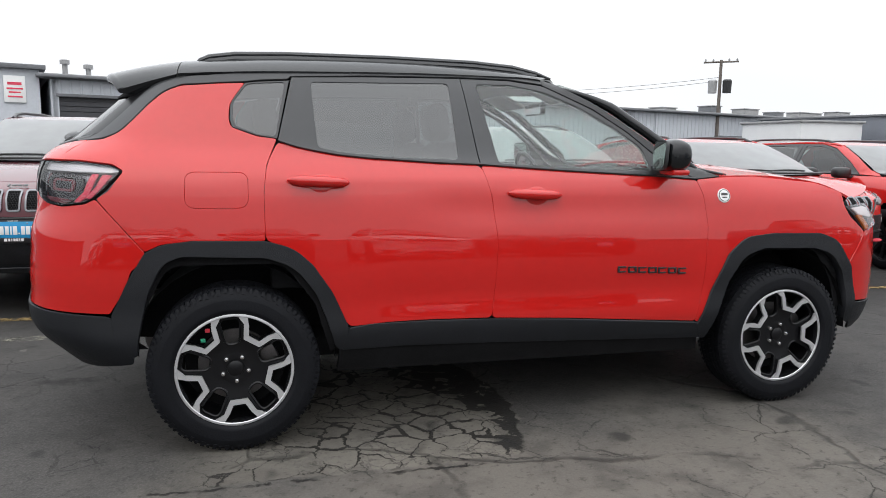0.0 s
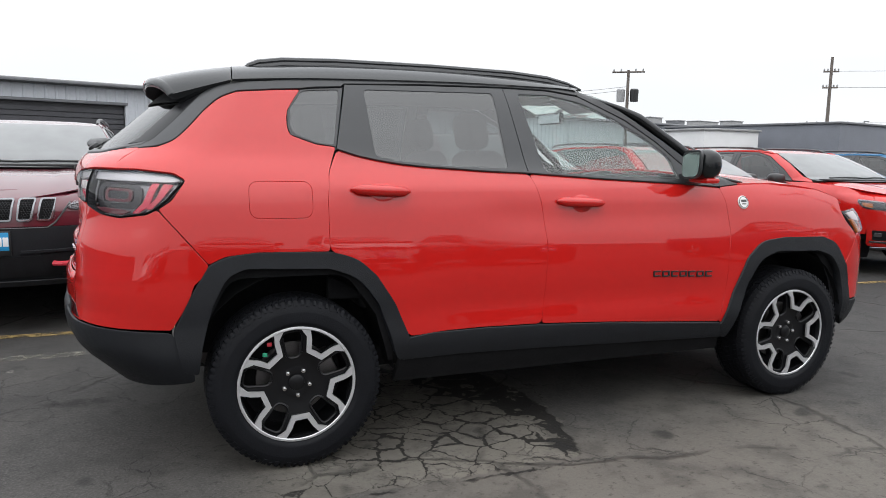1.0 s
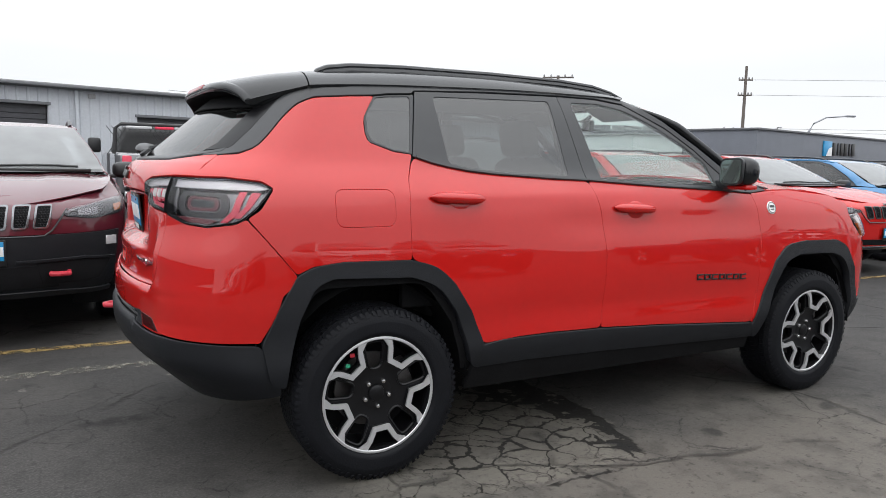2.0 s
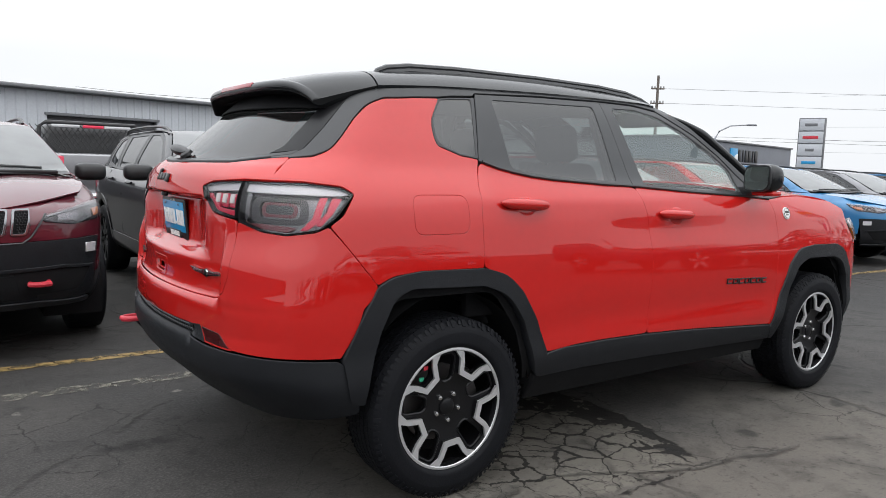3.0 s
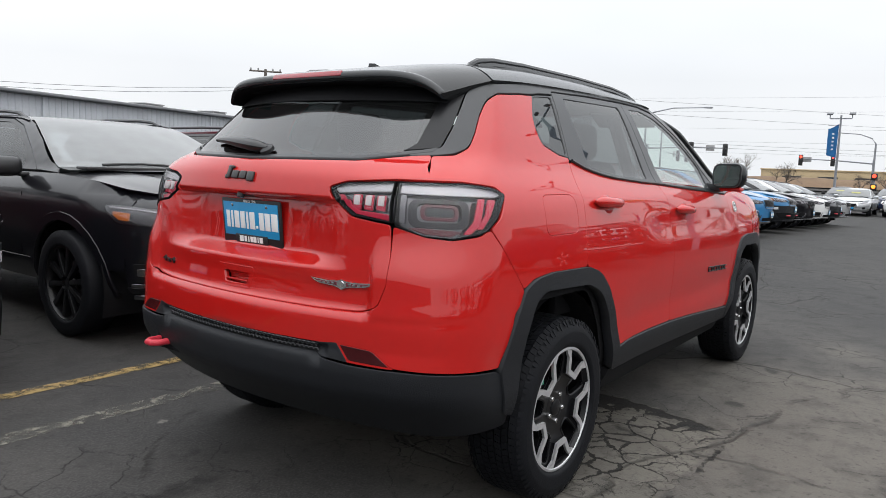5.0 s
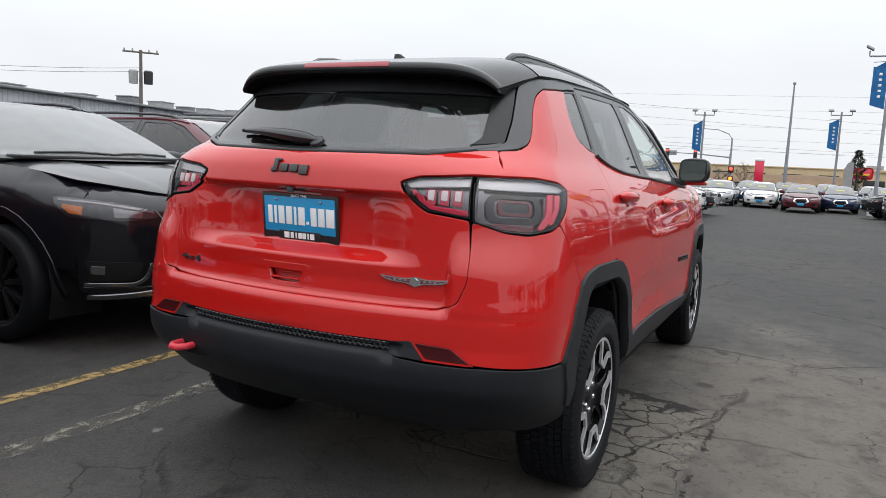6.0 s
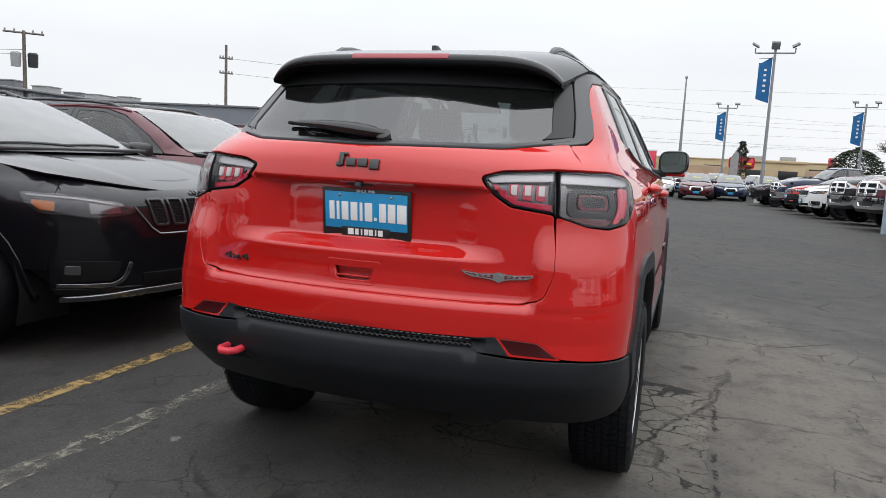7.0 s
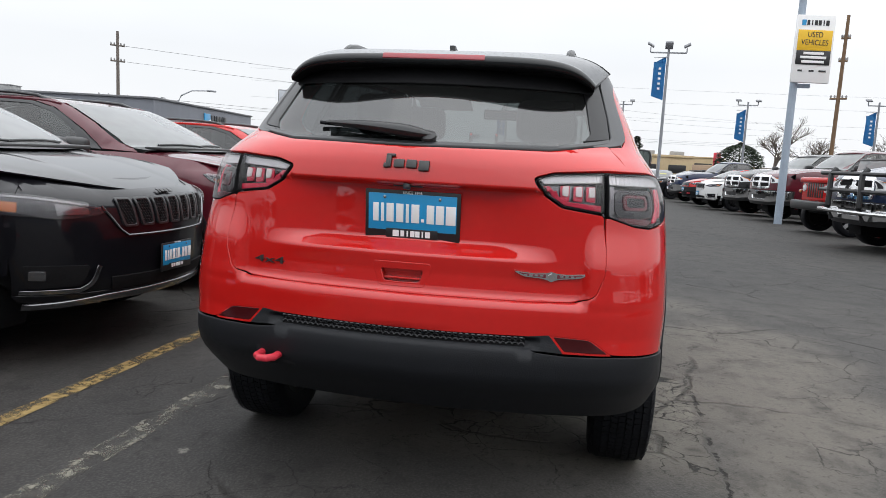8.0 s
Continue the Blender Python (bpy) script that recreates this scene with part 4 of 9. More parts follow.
def far_buildings():
    ob = thing("tan_store", pose(150, 0, 0), "very long low tan building across the road", "building")
    part("wall", box((20, 60, 2.75), (10, 2, 1.37), 0.05), TAN_WALL, ob)
    part("parapet", box((20.4, 60.4, 0.25), (10, 2, 2.80), 0.05), TAN_WALL, ob)
    for k in range(9):
        part("window", box((0.2, 3.4, 0.9), (-0.05, -24 + k * 6.3, 1.15), 0.02), SIGN_BLACK, ob)
    bank = thing("earth_bank", pose(118, 6, 0), "brown dry grass bank across the road", "bank")
    bm = bmesh.new()
    bmesh.ops.create_grid(bm, x_segments=4, y_segments=60, size=1)
    for v in bm.verts:
        v.co = Vector((v.co.x * 7, v.co.y * 46, 1.55 * (1 - v.co.x ** 2) ** 0.5 * (0.85 + 0.15 * noise.noise(Vector((v.co.y * 9, 0.3, 0)))) + 0.01))
    part("bank", bm, BROWN_BANK, bank)
    ob = thing("restaurant", pose(86, -9.6, -0.4), "small tan roadside restaurant with a red and yellow sign", "building")
    part("wall", box((9, 6.8, 2.4), (4.5, 0, 1.2), 0.05), TAN_WALL, ob)
    part("parapet", box((9.3, 7.1, 0.3), (4.5, 0, 2.5), 0.05), TAN_WALL, ob)
    for k in range(2):
        part("window", box((0.1, 2.0, 1.0), (-0.02, -1.7 + k * 3.4, 1.0), 0.02), SIGN_BLACK, ob)
    for y in (-2, 1.5):
        part("roof_unit", box((1.4, 1.6, 0.5), (4, y, 2.9), 0.04), ROOF_GEAR, ob)
    sg = thing("roadside_sign", pose(78, -5.9, 0), "red sign with a yellow stripe on a short post", "sign")
    part("board", box((0.2, 2.5, 1.2), (0, 0, 1.75), 0.25, 3), LAMP_RED, sg)
    part("stripe", box((0.1, 1.9, 0.22), (-0.12, 0, 1.65), 0.02), SIGN_YELLOW, sg)
    part("post", box((0.2, 0.3, 1.3), (0, 0, 0.65)), EAVE, sg)
    pylon = thing("pylon_sign", pose(100, 4.2, 0), "tall narrow red pylon sign", "sign")
    part("board", box((0.4, 1.1, 3.0), (0, 0, 1.5), 0.05), LAMP_RED, pylon)
    part("cap", box((0.5, 1.2, 0.3), (0, 0, 3.1), 0.04), SIGN_WHITE, pylon)


far_buildings()

# ---- wheels ----
def ring_tread(radius, half, rows, count, depth, seed):
    """Rows of small tread blocks round a tyre, joined."""
    rng = random.Random(seed)
    verts, faces = [], []
    wide = 2 * half / rows
    for r in range(rows):
        y0, y1 = -half + wide * (r + 0.08), -half + wide * (r + 0.92)
        edge = r in (0, rows - 1)
        for k in range(count):
            a0 = 2 * math.pi * (k + (r % 2) * 0.5) / count
            a1 = a0 + 2 * math.pi / count * (0.88 + rng.uniform(-0.05, 0.03))
            skew = 0.018 * (1 if r % 2 else -1)
            base = len(verts)
            for rad in (radius - depth, radius):
                drop = 0.010 if edge else 0.0
                for a, y in ((a0, y0), (a1, y0), (a1 + skew, y1), (a0 + skew, y1)):
                    q = rad - (drop if (edge and ((r == 0 and y == y0) or (r > 0 and y == y1))) else 0)
                    verts.append((q * math.cos(a), y, q * math.sin(a)))
            b = base
            faces += [(b + 4, b + 5, b + 6, b + 7), (b, b + 1, b + 5, b + 4), (b + 1, b + 2, b + 6, b + 5), (b + 2, b + 3, b + 7, b + 6), (b + 3, b, b + 4, b + 7)]
    # shoulder lugs running down on to the sidewalls
    for k in range(count):
        for sg in (-1, 1):
            a0, a1 = 2 * math.pi * k / count, 2 * math.pi * (k + (0.62 if k % 2 else 0.45)) / count
            base = len(verts)
            for r, y, e in ((radius - 0.006, half, 0.0), (radius - 0.022 - 0.007 * (k % 2), half * 1.10, 0.0)):
                for a in (a0, a1):
                    verts += [(r * math.cos(a), sg * y, r * math.sin(a)), ((r + 0.0015) * math.cos(a), sg * (y + 0.0015), (r + 0.0015) * math.sin(a))]
            b = base
            quads = [(b + 1, b + 3, b + 7, b + 5), (b, b + 1, b + 5, b + 4), (b + 2, b + 6, b + 7, b + 3), (b + 4, b + 5, b + 7, b + 6)]
            faces += quads if sg < 0 else [tuple(reversed(q)) for q in quads]
    return verts, faces


def polar(r, deg):
    return (r * math.cos(radians(deg)), r * math.sin(radians(deg)))


WHEEL_CACHE = {}


def wheel(parent, m, radius=0.345, half=0.11, rim=0.222, style="trail", seed=1, turn=0.0, fine_tread=True):
    """A wheel with its outer face towards -y. Parts: rim > tyre, tread, spokes, nuts, disc, caliper."""
    key = (radius, half, rim, style, seed, fine_tread)
    if key not in WHEEL_CACHE:
        made = []
        n = 64 if fine_tread else 28
        bm = lathe([(rim + 0.004, -half * 0.86), (rim + 0.006, -half * 0.90), (rim - 0.004, -half * 0.91), (rim - 0.010, -half * 0.84), (rim - 0.016, -half * 0.5), (rim - 0.03, 0.02), (rim - 0.02, half * 0.85), (rim + 0.004, half * 0.9)], n)
        # hub and dark inner dish
        lathe([(0.070, -half * 0.50), (0.066, -half * 0.60), (0.045, -half * 0.62), (0.034, -half * 0.60), (0.032, -half * 0.66), (0.022, -half * 0.70), (0.0005, -half * 0.71)], 32, bm=bm)
        base = part("wheel", bm, RIM_BLACK, None)
        made.append(base)
        wall = [(rim + 0.002, -half * 0.84), (rim + 0.008, -half * 0.97), (rim + 0.022, -half * 1.02), (rim + 0.026, -half * 1.015), (rim + 0.060, -half * 1.06), (rim + 0.064, -half * 1.05), (radius - 0.040, -half * 1.03), (radius - 0.022, -half * 0.96), (radius - 0.010, -half * 0.88), (radius - 0.009, 0), (radius - 0.010, half * 0.88), (radius - 0.022, half * 0.96), (radius - 0.05, half * 1.05), (rim + 0.01, half * 0.98), (rim, half * 0.86)]
        made.append(part("tyre", lathe(wall, n), RUBBER, base, "black all-terrain tyre", angle=60))
        if fine_tread:
            v, f = ring_tread(radius, half * 0.90, 7, 84, 0.006, seed)
            t = link("tread", v, f, RUBBER, base, flat=True)
            t["kind"] = "stuff"
            made.append(t)
        made.append(part("brake_disc", lathe([(0.06, 0.0), (0.150, 0.0), (0.152, 0.004), (0.150, 0.010), (0.06, 0.012)], 40), BRAKE, base))
        made.append(part("backing", lathe([(0.01, 0.03), (rim - 0.03, 0.03), (rim - 0.03, 0.034)], 32), DARK, base))
        R = rim - 0.004
        if style == "trail":
            face, web = bmesh.new(), bmesh.new()
            ringp = [(R + 0.006, -half * 0.915), (R + 0.003, -half * 0.925), (R - 0.003, -half * 0.93), (R - 0.006, -half * 0.90)]
            lathe(ringp, n, bm=face)
            for k in range(5):
                a = -85 + 72 * k
                def pt(r, t):
                    x, z = r * R, t * R
                    c, s = math.cos(radians(a)), math.sin(radians(a))
                    return (x * c - z * s, x * s + z * c)
                lim = lambda d: (math.cos(radians(d)) * 0.985, math.sin(radians(d)) * 0.985)
                arms = [pt(*lim(27.5)), pt(*lim(17.5)), pt(0.80, 0.185), pt(0.645, 0.105), pt(0.645, -0.105), pt(0.80, -0.185), pt(*lim(-17.5)), pt(*lim(-27.5)), pt(0.80, -0.285), pt(0.555, -0.155), pt(0.555, 0.155), pt(0.80, 0.285)]
                made.append(part("spoke_face", prism(arms, 0.010, m=Matrix.Translation((0, -half * 0.90, 0))), MACHINED, base, "", angle=30))
                for sg in (1, -1):
                    # black flank of the bright cup, down to the dish
                    prism([pt(0.955, sg * 0.445), pt(0.955, sg * 0.30), pt(0.80, sg * 0.20), pt(0.64, sg * 0.12), pt(0.56, sg * 0.145), pt(0.80, sg * 0.275)][::sg], 0.03, bm=web, m=Matrix.Translation((0, -half * 0.90 + 0.009, 0)))
                prism([pt(0.64, 0.11), pt(0.64, -0.11), pt(0.56, -0.145), pt(0.56, 0.145)], 0.03, bm=web, m=Matrix.Translation((0, -half * 0.90 + 0.009, 0)))
            # the dark dish: one plate with a rounded slot between the cups and a window in each cup
            turn_by = lambda q, d: (q[0] * math.cos(radians(d)) - q[1] * math.sin(radians(d)), q[0] * math.sin(radians(d)) + q[1] * math.cos(radians(d)))
            slot = rounded([(0.93 * R, 0.190 * R, 0.03), (0.93 * R, -0.190 * R, 0.03), (0.44 * R, -0.120 * R, 0.025), (0.44 * R, 0.120 * R, 0.025)])
            hole = rounded([(0.945 * R, 0.27 * R, 0.012), (0.945 * R, -0.27 * R, 0.012), (0.66 * R, -0.115 * R, 0.012), (0.66 * R, 0.115 * R, 0.012)])
            cuts = [np.array([turn_by(q, -49 + 72 * k) for q in slot]) for k in range(5)] + [np.array([turn_by(q, -85 + 72 * k) for q in hole]) for k in range(5)]
            outer = np.array([polar(R * 0.985, d) for d in range(0, 360, 4)])
            dish = lambda x, z: -half * (0.60 + 0.12 * min(1.0, max(0.0, (math.hypot(x, z) / R - 0.35) / 0.4)))
            loops, edges = [outer] + cuts, []
            for lp in loops:
                e0 = sum(len(q) for q in loops[:len(edges)])
                edges.append([(e0 + i, e0 + (i + 1) % len(lp)) for i in range(len(lp))])
            fill = [polar(R * r, d + 6 * n0) for n0, r in enumerate((0.12, 0.26, 0.36, 0.42, 0.52, 0.72)) for d in range(0, 360, 12)]
            fill = np.array([q for q in fill if not any(inside(np.array([q]), c)[0] or np.min(np.hypot(*(c - q).T)) < 0.006 for c in cuts)])
            vs, _, fs, _, _, _ = delaunay_2d_cdt([Vector(q) for q in np.concatenate(loops + [fill])], [e for es in edges for e in es], [], 1, 1e-7)
            mids = np.array([np.mean([tuple(vs[i]) for i in f], 0) for f in fs])
            keep = ~np.any([inside(mids, c) for c in cuts], axis=0)
            front = [web.verts.new((v[0], dish(*v), v[1])) for v in vs]
            rear_v = [web.verts.new((v[0], dish(*v) + 0.022, v[1])) for v in vs]
            seen = {}
            for f, ok in zip(fs, keep):
                if not ok:
                    continue
                q = list(f)
                if sum(vs[q[i]][0] * vs[q[(i + 1) % len(q)]][1] - vs[q[(i + 1) % len(q)]][0] * vs[q[i]][1] for i in range(len(q))) < 0:
                    q.reverse()
                web.faces.new([front[i] for i in q])
                for i in range(len(q)):
                    seen[(q[i], q[(i + 1) % len(q)])] = True
            for a_, b_ in list(seen):
                if (b_, a_) not in seen:
                    web.faces.new((front[b_], front[a_], rear_v[a_], rear_v[b_]))
            bmesh.ops.delete(web, geom=[v for v in web.verts if not v.link_faces], context="VERTS")
            for c in cuts[:5]:
                tube([(q[0], dish(*q) + 0.0005, q[1]) for q in list(c) + [c[0]]], 0.0052, 6, bm=web, closed_ends=False)
            made.append(part("rim_lip", face, MACHINED, base, "bright machined rim lip", angle=30))
            made.append(part("spokes", web, RIM_BLACK, base, "black painted spokes", angle=30))
            for k in range(5):
                x, z = polar(0.053, -85 + 72 * k)
                bm = lathe([(0.0105, 0.012), (0.0105, -0.004), (0.008, -0.009), (0.0005, -0.011)], 10)
                bmesh.ops.transform(bm, matrix=Matrix.Translation((x, -half * 0.62, z)), verts=bm.verts)
                made.append(part("lug_nut", bm, STEEL, base))
            bm = box((0.075, 0.04, 0.12), (0.125, -0.01, 0.055), 0.012, turn=Euler((0, radians(-24), 0)).to_matrix())
            made.append(part("caliper", bm, BRAKE, base, "grey brake caliper behind the spokes"))
        else:
            web = bmesh.new()
            count = 10 if style == "ten" else 5
            for k in range(count):
                a = 360 / count * k + 9
                def pt(r, t):
                    x, z = r * R, t * R
                    c, s = math.cos(radians(a)), math.sin(radians(a))
                    return (x * c - z * s, x * s + z * c)
                h0, h1 = (0.055, 0.085) if style == "ten" else (0.10, 0.16)
                prism([pt(0.97, h1), pt(0.2, h0), pt(0.2, -h0), pt(0.97, -h1)], 0.03, bm=web, m=Matrix.Translation((0, -half * 0.80, 0)), bevel=0.004)
            made.append(part("spokes", web, MACHINED if style == "silver" else RIM_BLACK, base, "", angle=30))
        WHEEL_CACHE[key] = made
        first = True
    else:
        first = False
    made = WHEEL_CACHE[key]
    base = made[0]
    if first:
        base.parent = parent
        base.matrix_basis = m
        return base
    twin = {}
    for o in made:
        c = o.copy()
        scene.collection.objects.link(c)
        twin[o] = c
        c.parent = twin.get(o.parent, parent)
    twin[base].parent = parent
    twin[base].matrix_basis = m
    return twin[base]

# ---- the red compact SUV ----
hero = thing("suv", pose(0, -0.025, 0), "clean red SUV with black roof, black cladding and two-tone alloys", "car")
H = HERO


def both(name, loop, mat, parent=hero, label="", **kw):
    """The right-hand panel and its left-hand twin."""
    a = skin(name, H, loop, mat, parent, label, **kw)
    b = skin(name, H, loop, mat, parent, label, flip=True, **kw)
    return a, b


def mirrored(right):
    """A loop right across the middle from its right half, listed from the top middle outwards to the bottom middle."""
    return list(right) + [(-p[0], *p[1:]) for p in reversed(right)]


# dark inner body with open wheel arches, floor and wheel houses
arch = lambda cx: [(cx - 0.39, 0.40), (cx - 0.36, 0.56), (cx - 0.25, 0.78, 0.06), (cx + 0.20, 0.78, 0.06), (cx + 0.33, 0.60), (cx + 0.39, 0.38)]
inner = [(-0.42, 0.43), *[(p[0], p[1], *p[2:]) for p in arch(0.0)], *arch(2.636), (3.10, 0.34), (3.12, 0.80), (2.9, 0.98), (2.2, 1.06), (1.0, 1.13), (0.25, 1.18), (-0.1, 1.22), (-0.42, 1.12)]
both("inner_body", inner, DARK, lift=-0.034, thick=0.004, gap=0, step=0.07)
skin("inner_tail", H, mirrored([(0, 1.20), (0.55, 1.20), (0.98, 1.12), (1.04, 0.62), (1.02, 0.40), (0, 0.36)]), DARK, hero, lift=-0.085, thick=0.004, zone="rear", step=0.07)
for cx in (0.0, 2.636):
    for sg in (-1, 1):
        bm = bmesh.new()
        arc = [(cx + 0.41 * math.cos(a), 0.36 + 0.43 * math.sin(a)) for a in np.linspace(0.0, math.pi - 0.12, 15)]
        ends = [[bm.verts.new((x, sg * y, z)) for x, z in arc] for y in (0.82, 0.48)]
        for i in range(len(arc) - 1):
            bm.faces.new((ends[0][i], ends[0][i + 1], ends[1][i + 1], ends[1][i]))
        bm.faces.new(ends[1])
        part("wheel_house", bm, DARK, hero)
part("floor_pan", box((3.3, 1.30, 0.10), (1.42, 0, 0.37), 0.03), DARK, hero)
part("rear_axle", tube([(0.0, -0.6, 0.33), (0.0, 0.6, 0.33)], 0.035), DARK, hero)
part("exhaust_silencer", box((0.24, 0.62, 0.14), (-0.30, 0.0, 0.36), 0.05, 3), BRAKE, hero, "dull steel exhaust silencer under the tail")

# painted side panels
BELT = [(0.438, 1.218), (0.676, 1.200), (1.056, 1.183)]
both("rear_door", [(0.19, 1.275), (0.276, 1.247), *BELT, (1.093, 1.044), (1.117, 0.848), (1.108, 0.66), (1.095, 0.515), (0.809, 0.521), (0.63, 0.519), (0.46, 0.506),
                   (0.398, 0.651), (0.318, 0.771), (0.24, 0.843, 0.05), (0.13, 0.874), (0.128, 1.07), (0.142, 1.181)], RED, reach=0.03)
both("front_door", [(1.056, 1.183), (1.455, 1.159), (1.90, 1.138), (2.125, 1.124), (2.152, 1.052), (2.172, 0.906), (2.160, 0.636), (2.128, 0.447),
                    (1.445, 0.497), (1.095, 0.515), (1.108, 0.66), (1.117, 0.848), (1.093, 1.044)], RED, reach=0.02)
both("front_fender", [(2.125, 1.124), (2.29, 1.136), (2.47, 1.139), (2.84, 1.108), (3.00, 1.062), (3.008, 0.99), (3.04, 0.94), (3.155, 0.855), (3.10, 0.78), (3.04, 0.70),
                      (3.035, 0.69), (2.945, 0.821, 0.05), (2.827, 0.858), (2.547, 0.864), (2.382, 0.849, 0.05), (2.289, 0.769), (2.209, 0.606), (2.146, 0.441),
                      (2.128, 0.447), (2.160, 0.636), (2.172, 0.906), (2.152, 1.052)], RED, reach=0.02)
FUEL = [(-0.173, 1.147, 0.04), (0.067, 1.147, 0.04), (0.067, 1.006, 0.04), (-0.173, 1.006, 0.04)]
QUARTER = [(0.005, 1.514), (-0.2, 1.507), (-0.362, 1.494), (-0.423, 1.467, 0.03), (-0.468, 1.412), (-0.505, 1.349), (-0.544, 1.297, 0.03), (-0.615, 1.271), (-0.706, 1.266),
           (-0.733, 1.204), (-0.742, 1.190), (-0.625, 1.189), (-0.475, 1.175), (-0.423, 1.149), (-0.470, 1.075), (-0.518, 1.043), (-0.331, 0.838), (-0.264, 0.866), (-0.149, 0.879),
           (0.13, 0.874), (0.128, 1.07), (0.142, 1.181), (0.186, 1.283), (0.107, 1.292), (0.004, 1.328, 0.02), (-0.004, 1.362), (0.000, 1.44)]
skin("quarter_panel", H, QUARTER, RED, hero, reach=0.012, gap=0.002, holes=[FUEL])
skin("quarter_panel", H, QUARTER, RED, hero, reach=0.012, flip=True)
skin("fuel_flap", H, FUEL, RED, hero, gap=0.002, lift=0.0)

# tail: red bumper cover, tailgate, black lower bumper
skin("rear_bumper_cover", H, mirrored([(0, 0.7805), (0.40, 0.7805), (0.55, 0.783, 0.05), (0.595, 0.807), (0.617, 0.872), (0.621, 0.95), (0.622, 1.048), (0.72, 1.019), (0.80, 1.010), (0.90, 1.022), (0.938, 1.041),
                                       (1.137, 0.834), (1.104, 0.723), (1.040, 0.598), (0.85, 0.612), (0.70, 0.624), (0.66, 0.628), (0.60, 0.672, 0.02), (0.47, 0.682), (0.42, 0.676), (0, 0.672)]),
     RED, hero, zone="rear", reach=0.012, step=0.022, gap=0.0012)
GRIP = [(0, 0.874), (0.090, 0.874, 0.01), (0.094, 0.860, 0.005), (0.074, 0.798, 0.012), (0, 0.797)]
GRIP_HOLE = [(0, 0.852), (0.070, 0.852, 0.008), (0.058, 0.812, 0.010), (0, 0.811)]
gate = skin("tailgate", H, mirrored([(0, 1.237), (0.43, 1.243), (0.58, 1.262), (0.656, 1.270), (0.707, 1.208), (0.713, 1.191), (0.612, 1.192), (0.45, 1.180), (0.385, 1.160, 0.02), (0.42, 1.108, 0.02), (0.48, 1.070), (0.612, 1.052),
                                     (0.619, 0.95), (0.615, 0.872), (0.592, 0.809), (0.547, 0.786, 0.04), (0.40, 0.7825), (0, 0.7825)]),
            RED, hero, zone="rear", reach=0.012, step=0.016, gap=0.0012, holes=[mirrored([(0, 0.872), (0.088, 0.872), (0.072, 0.800), (0, 0.799)])])
skin("lower_bumper", H, mirrored([(0, 0.640), (0.40, 0.640, 0.02), (0.43, 0.627), (0.52, 0.619), (0.69, 0.618), (0.85, 0.606), (1.035, 0.588), (1.062, 0.55), (1.035, 0.455), (0.965, 0.388), (0.80, 0.374), (0.45, 0.374), (0, 0.378)]),
     PLASTIC, hero, zone="rear", reach=0.02, lift=0.004, label="black grained lower rear bumper")
skin("bumper_underside", H, mirrored([(0, 0.41), (0.68, 0.41), (0.86, 0.40), (0.84, 0.36), (0.6, 0.34), (0, 0.34)]), DARK, hero, zone="rear", step=0.07, lift=-0.05)
mesh_back = skin("mesh_backing", H, mirrored([(0, 0.676), (0.425, 0.680), (0.425, 0.632), (0, 0.634)]), DARK, hero, zone="rear", lift=-0.022, thick=0.003)
bm = bmesh.new()
for row in range(3):
    for k in range(-21, 22):
        u, z = k * 0.0185 + (row % 2) * 0.00925, 0.6455 + row * 0.0105
        if abs(u) > 0.395:
            continue
        p = [H.at(H.middle_r(zz) + uu, zz) + H.normal(H.middle_r(zz) + uu, zz) * 0.002 for uu, zz in ((np.array(u - 0.0092), np.array(z)), (np.array(u - 0.004), np.array(z + 0.0052)), (np.array(u + 0.004), np.array(z + 0.0052)), (np.array(u + 0.0092), np.array(z)))]
        tube([tuple(q) for q in p], 0.0025, 4, bm=bm)
honey = part("mesh_grille", bm, LAMP_MESH, hero, "black honeycomb mesh strip in the rear bumper")
honey["kind"] = "stuff"
for sg in (False, True):
    skin("bumper_corner", H, [(0.400, 0.674), (0.470, 0.680), (0.515, 0.628), (0.400, 0.636)], PLASTIC, hero, zone="rear", lift=0.0, flip=sg, step=0.015, gap=0)
    nest = skin("reflector_housing", H, [(0.455, 0.6815), (0.602, 0.673), (0.665, 0.624), (0.500, 0.6285)], RED, hero, zone="rear", lift=-0.002, flip=sg, step=0.02, gap=0)
    skin("reflector", H, [(0.482, 0.6775), (0.594, 0.671, 0.012), (0.655, 0.629), (0.520, 0.6335)], REFLECTOR, nest, "dark red reflector in the rear bumper", zone="rear", lift=0.0005, flip=sg, reach=0.008)

# cladding
both("rear_arch_flare", [(-0.470, 0.590), (-0.400, 0.723), (-0.332, 0.834), (-0.264, 0.866, 0.04), (-0.149, 0.879), (0.13, 0.874), (0.24, 0.845, 0.05), (0.318, 0.773), (0.398, 0.653), (0.462, 0.504), (0.43, 0.405),
                         (0.405, 0.43), (0.374, 0.532), (0.328, 0.653), (0.245, 0.765, 0.06), (0.128, 0.806), (-0.193, 0.818), (-0.262, 0.79, 0.06), (-0.318, 0.676), (-0.366, 0.498), (-0.385, 0.42), (-0.44, 0.44)],
     PLASTIC, lift=0.012, thick=0.04, reach=0.015, step=0.03, label="black grained wheel arch flare")
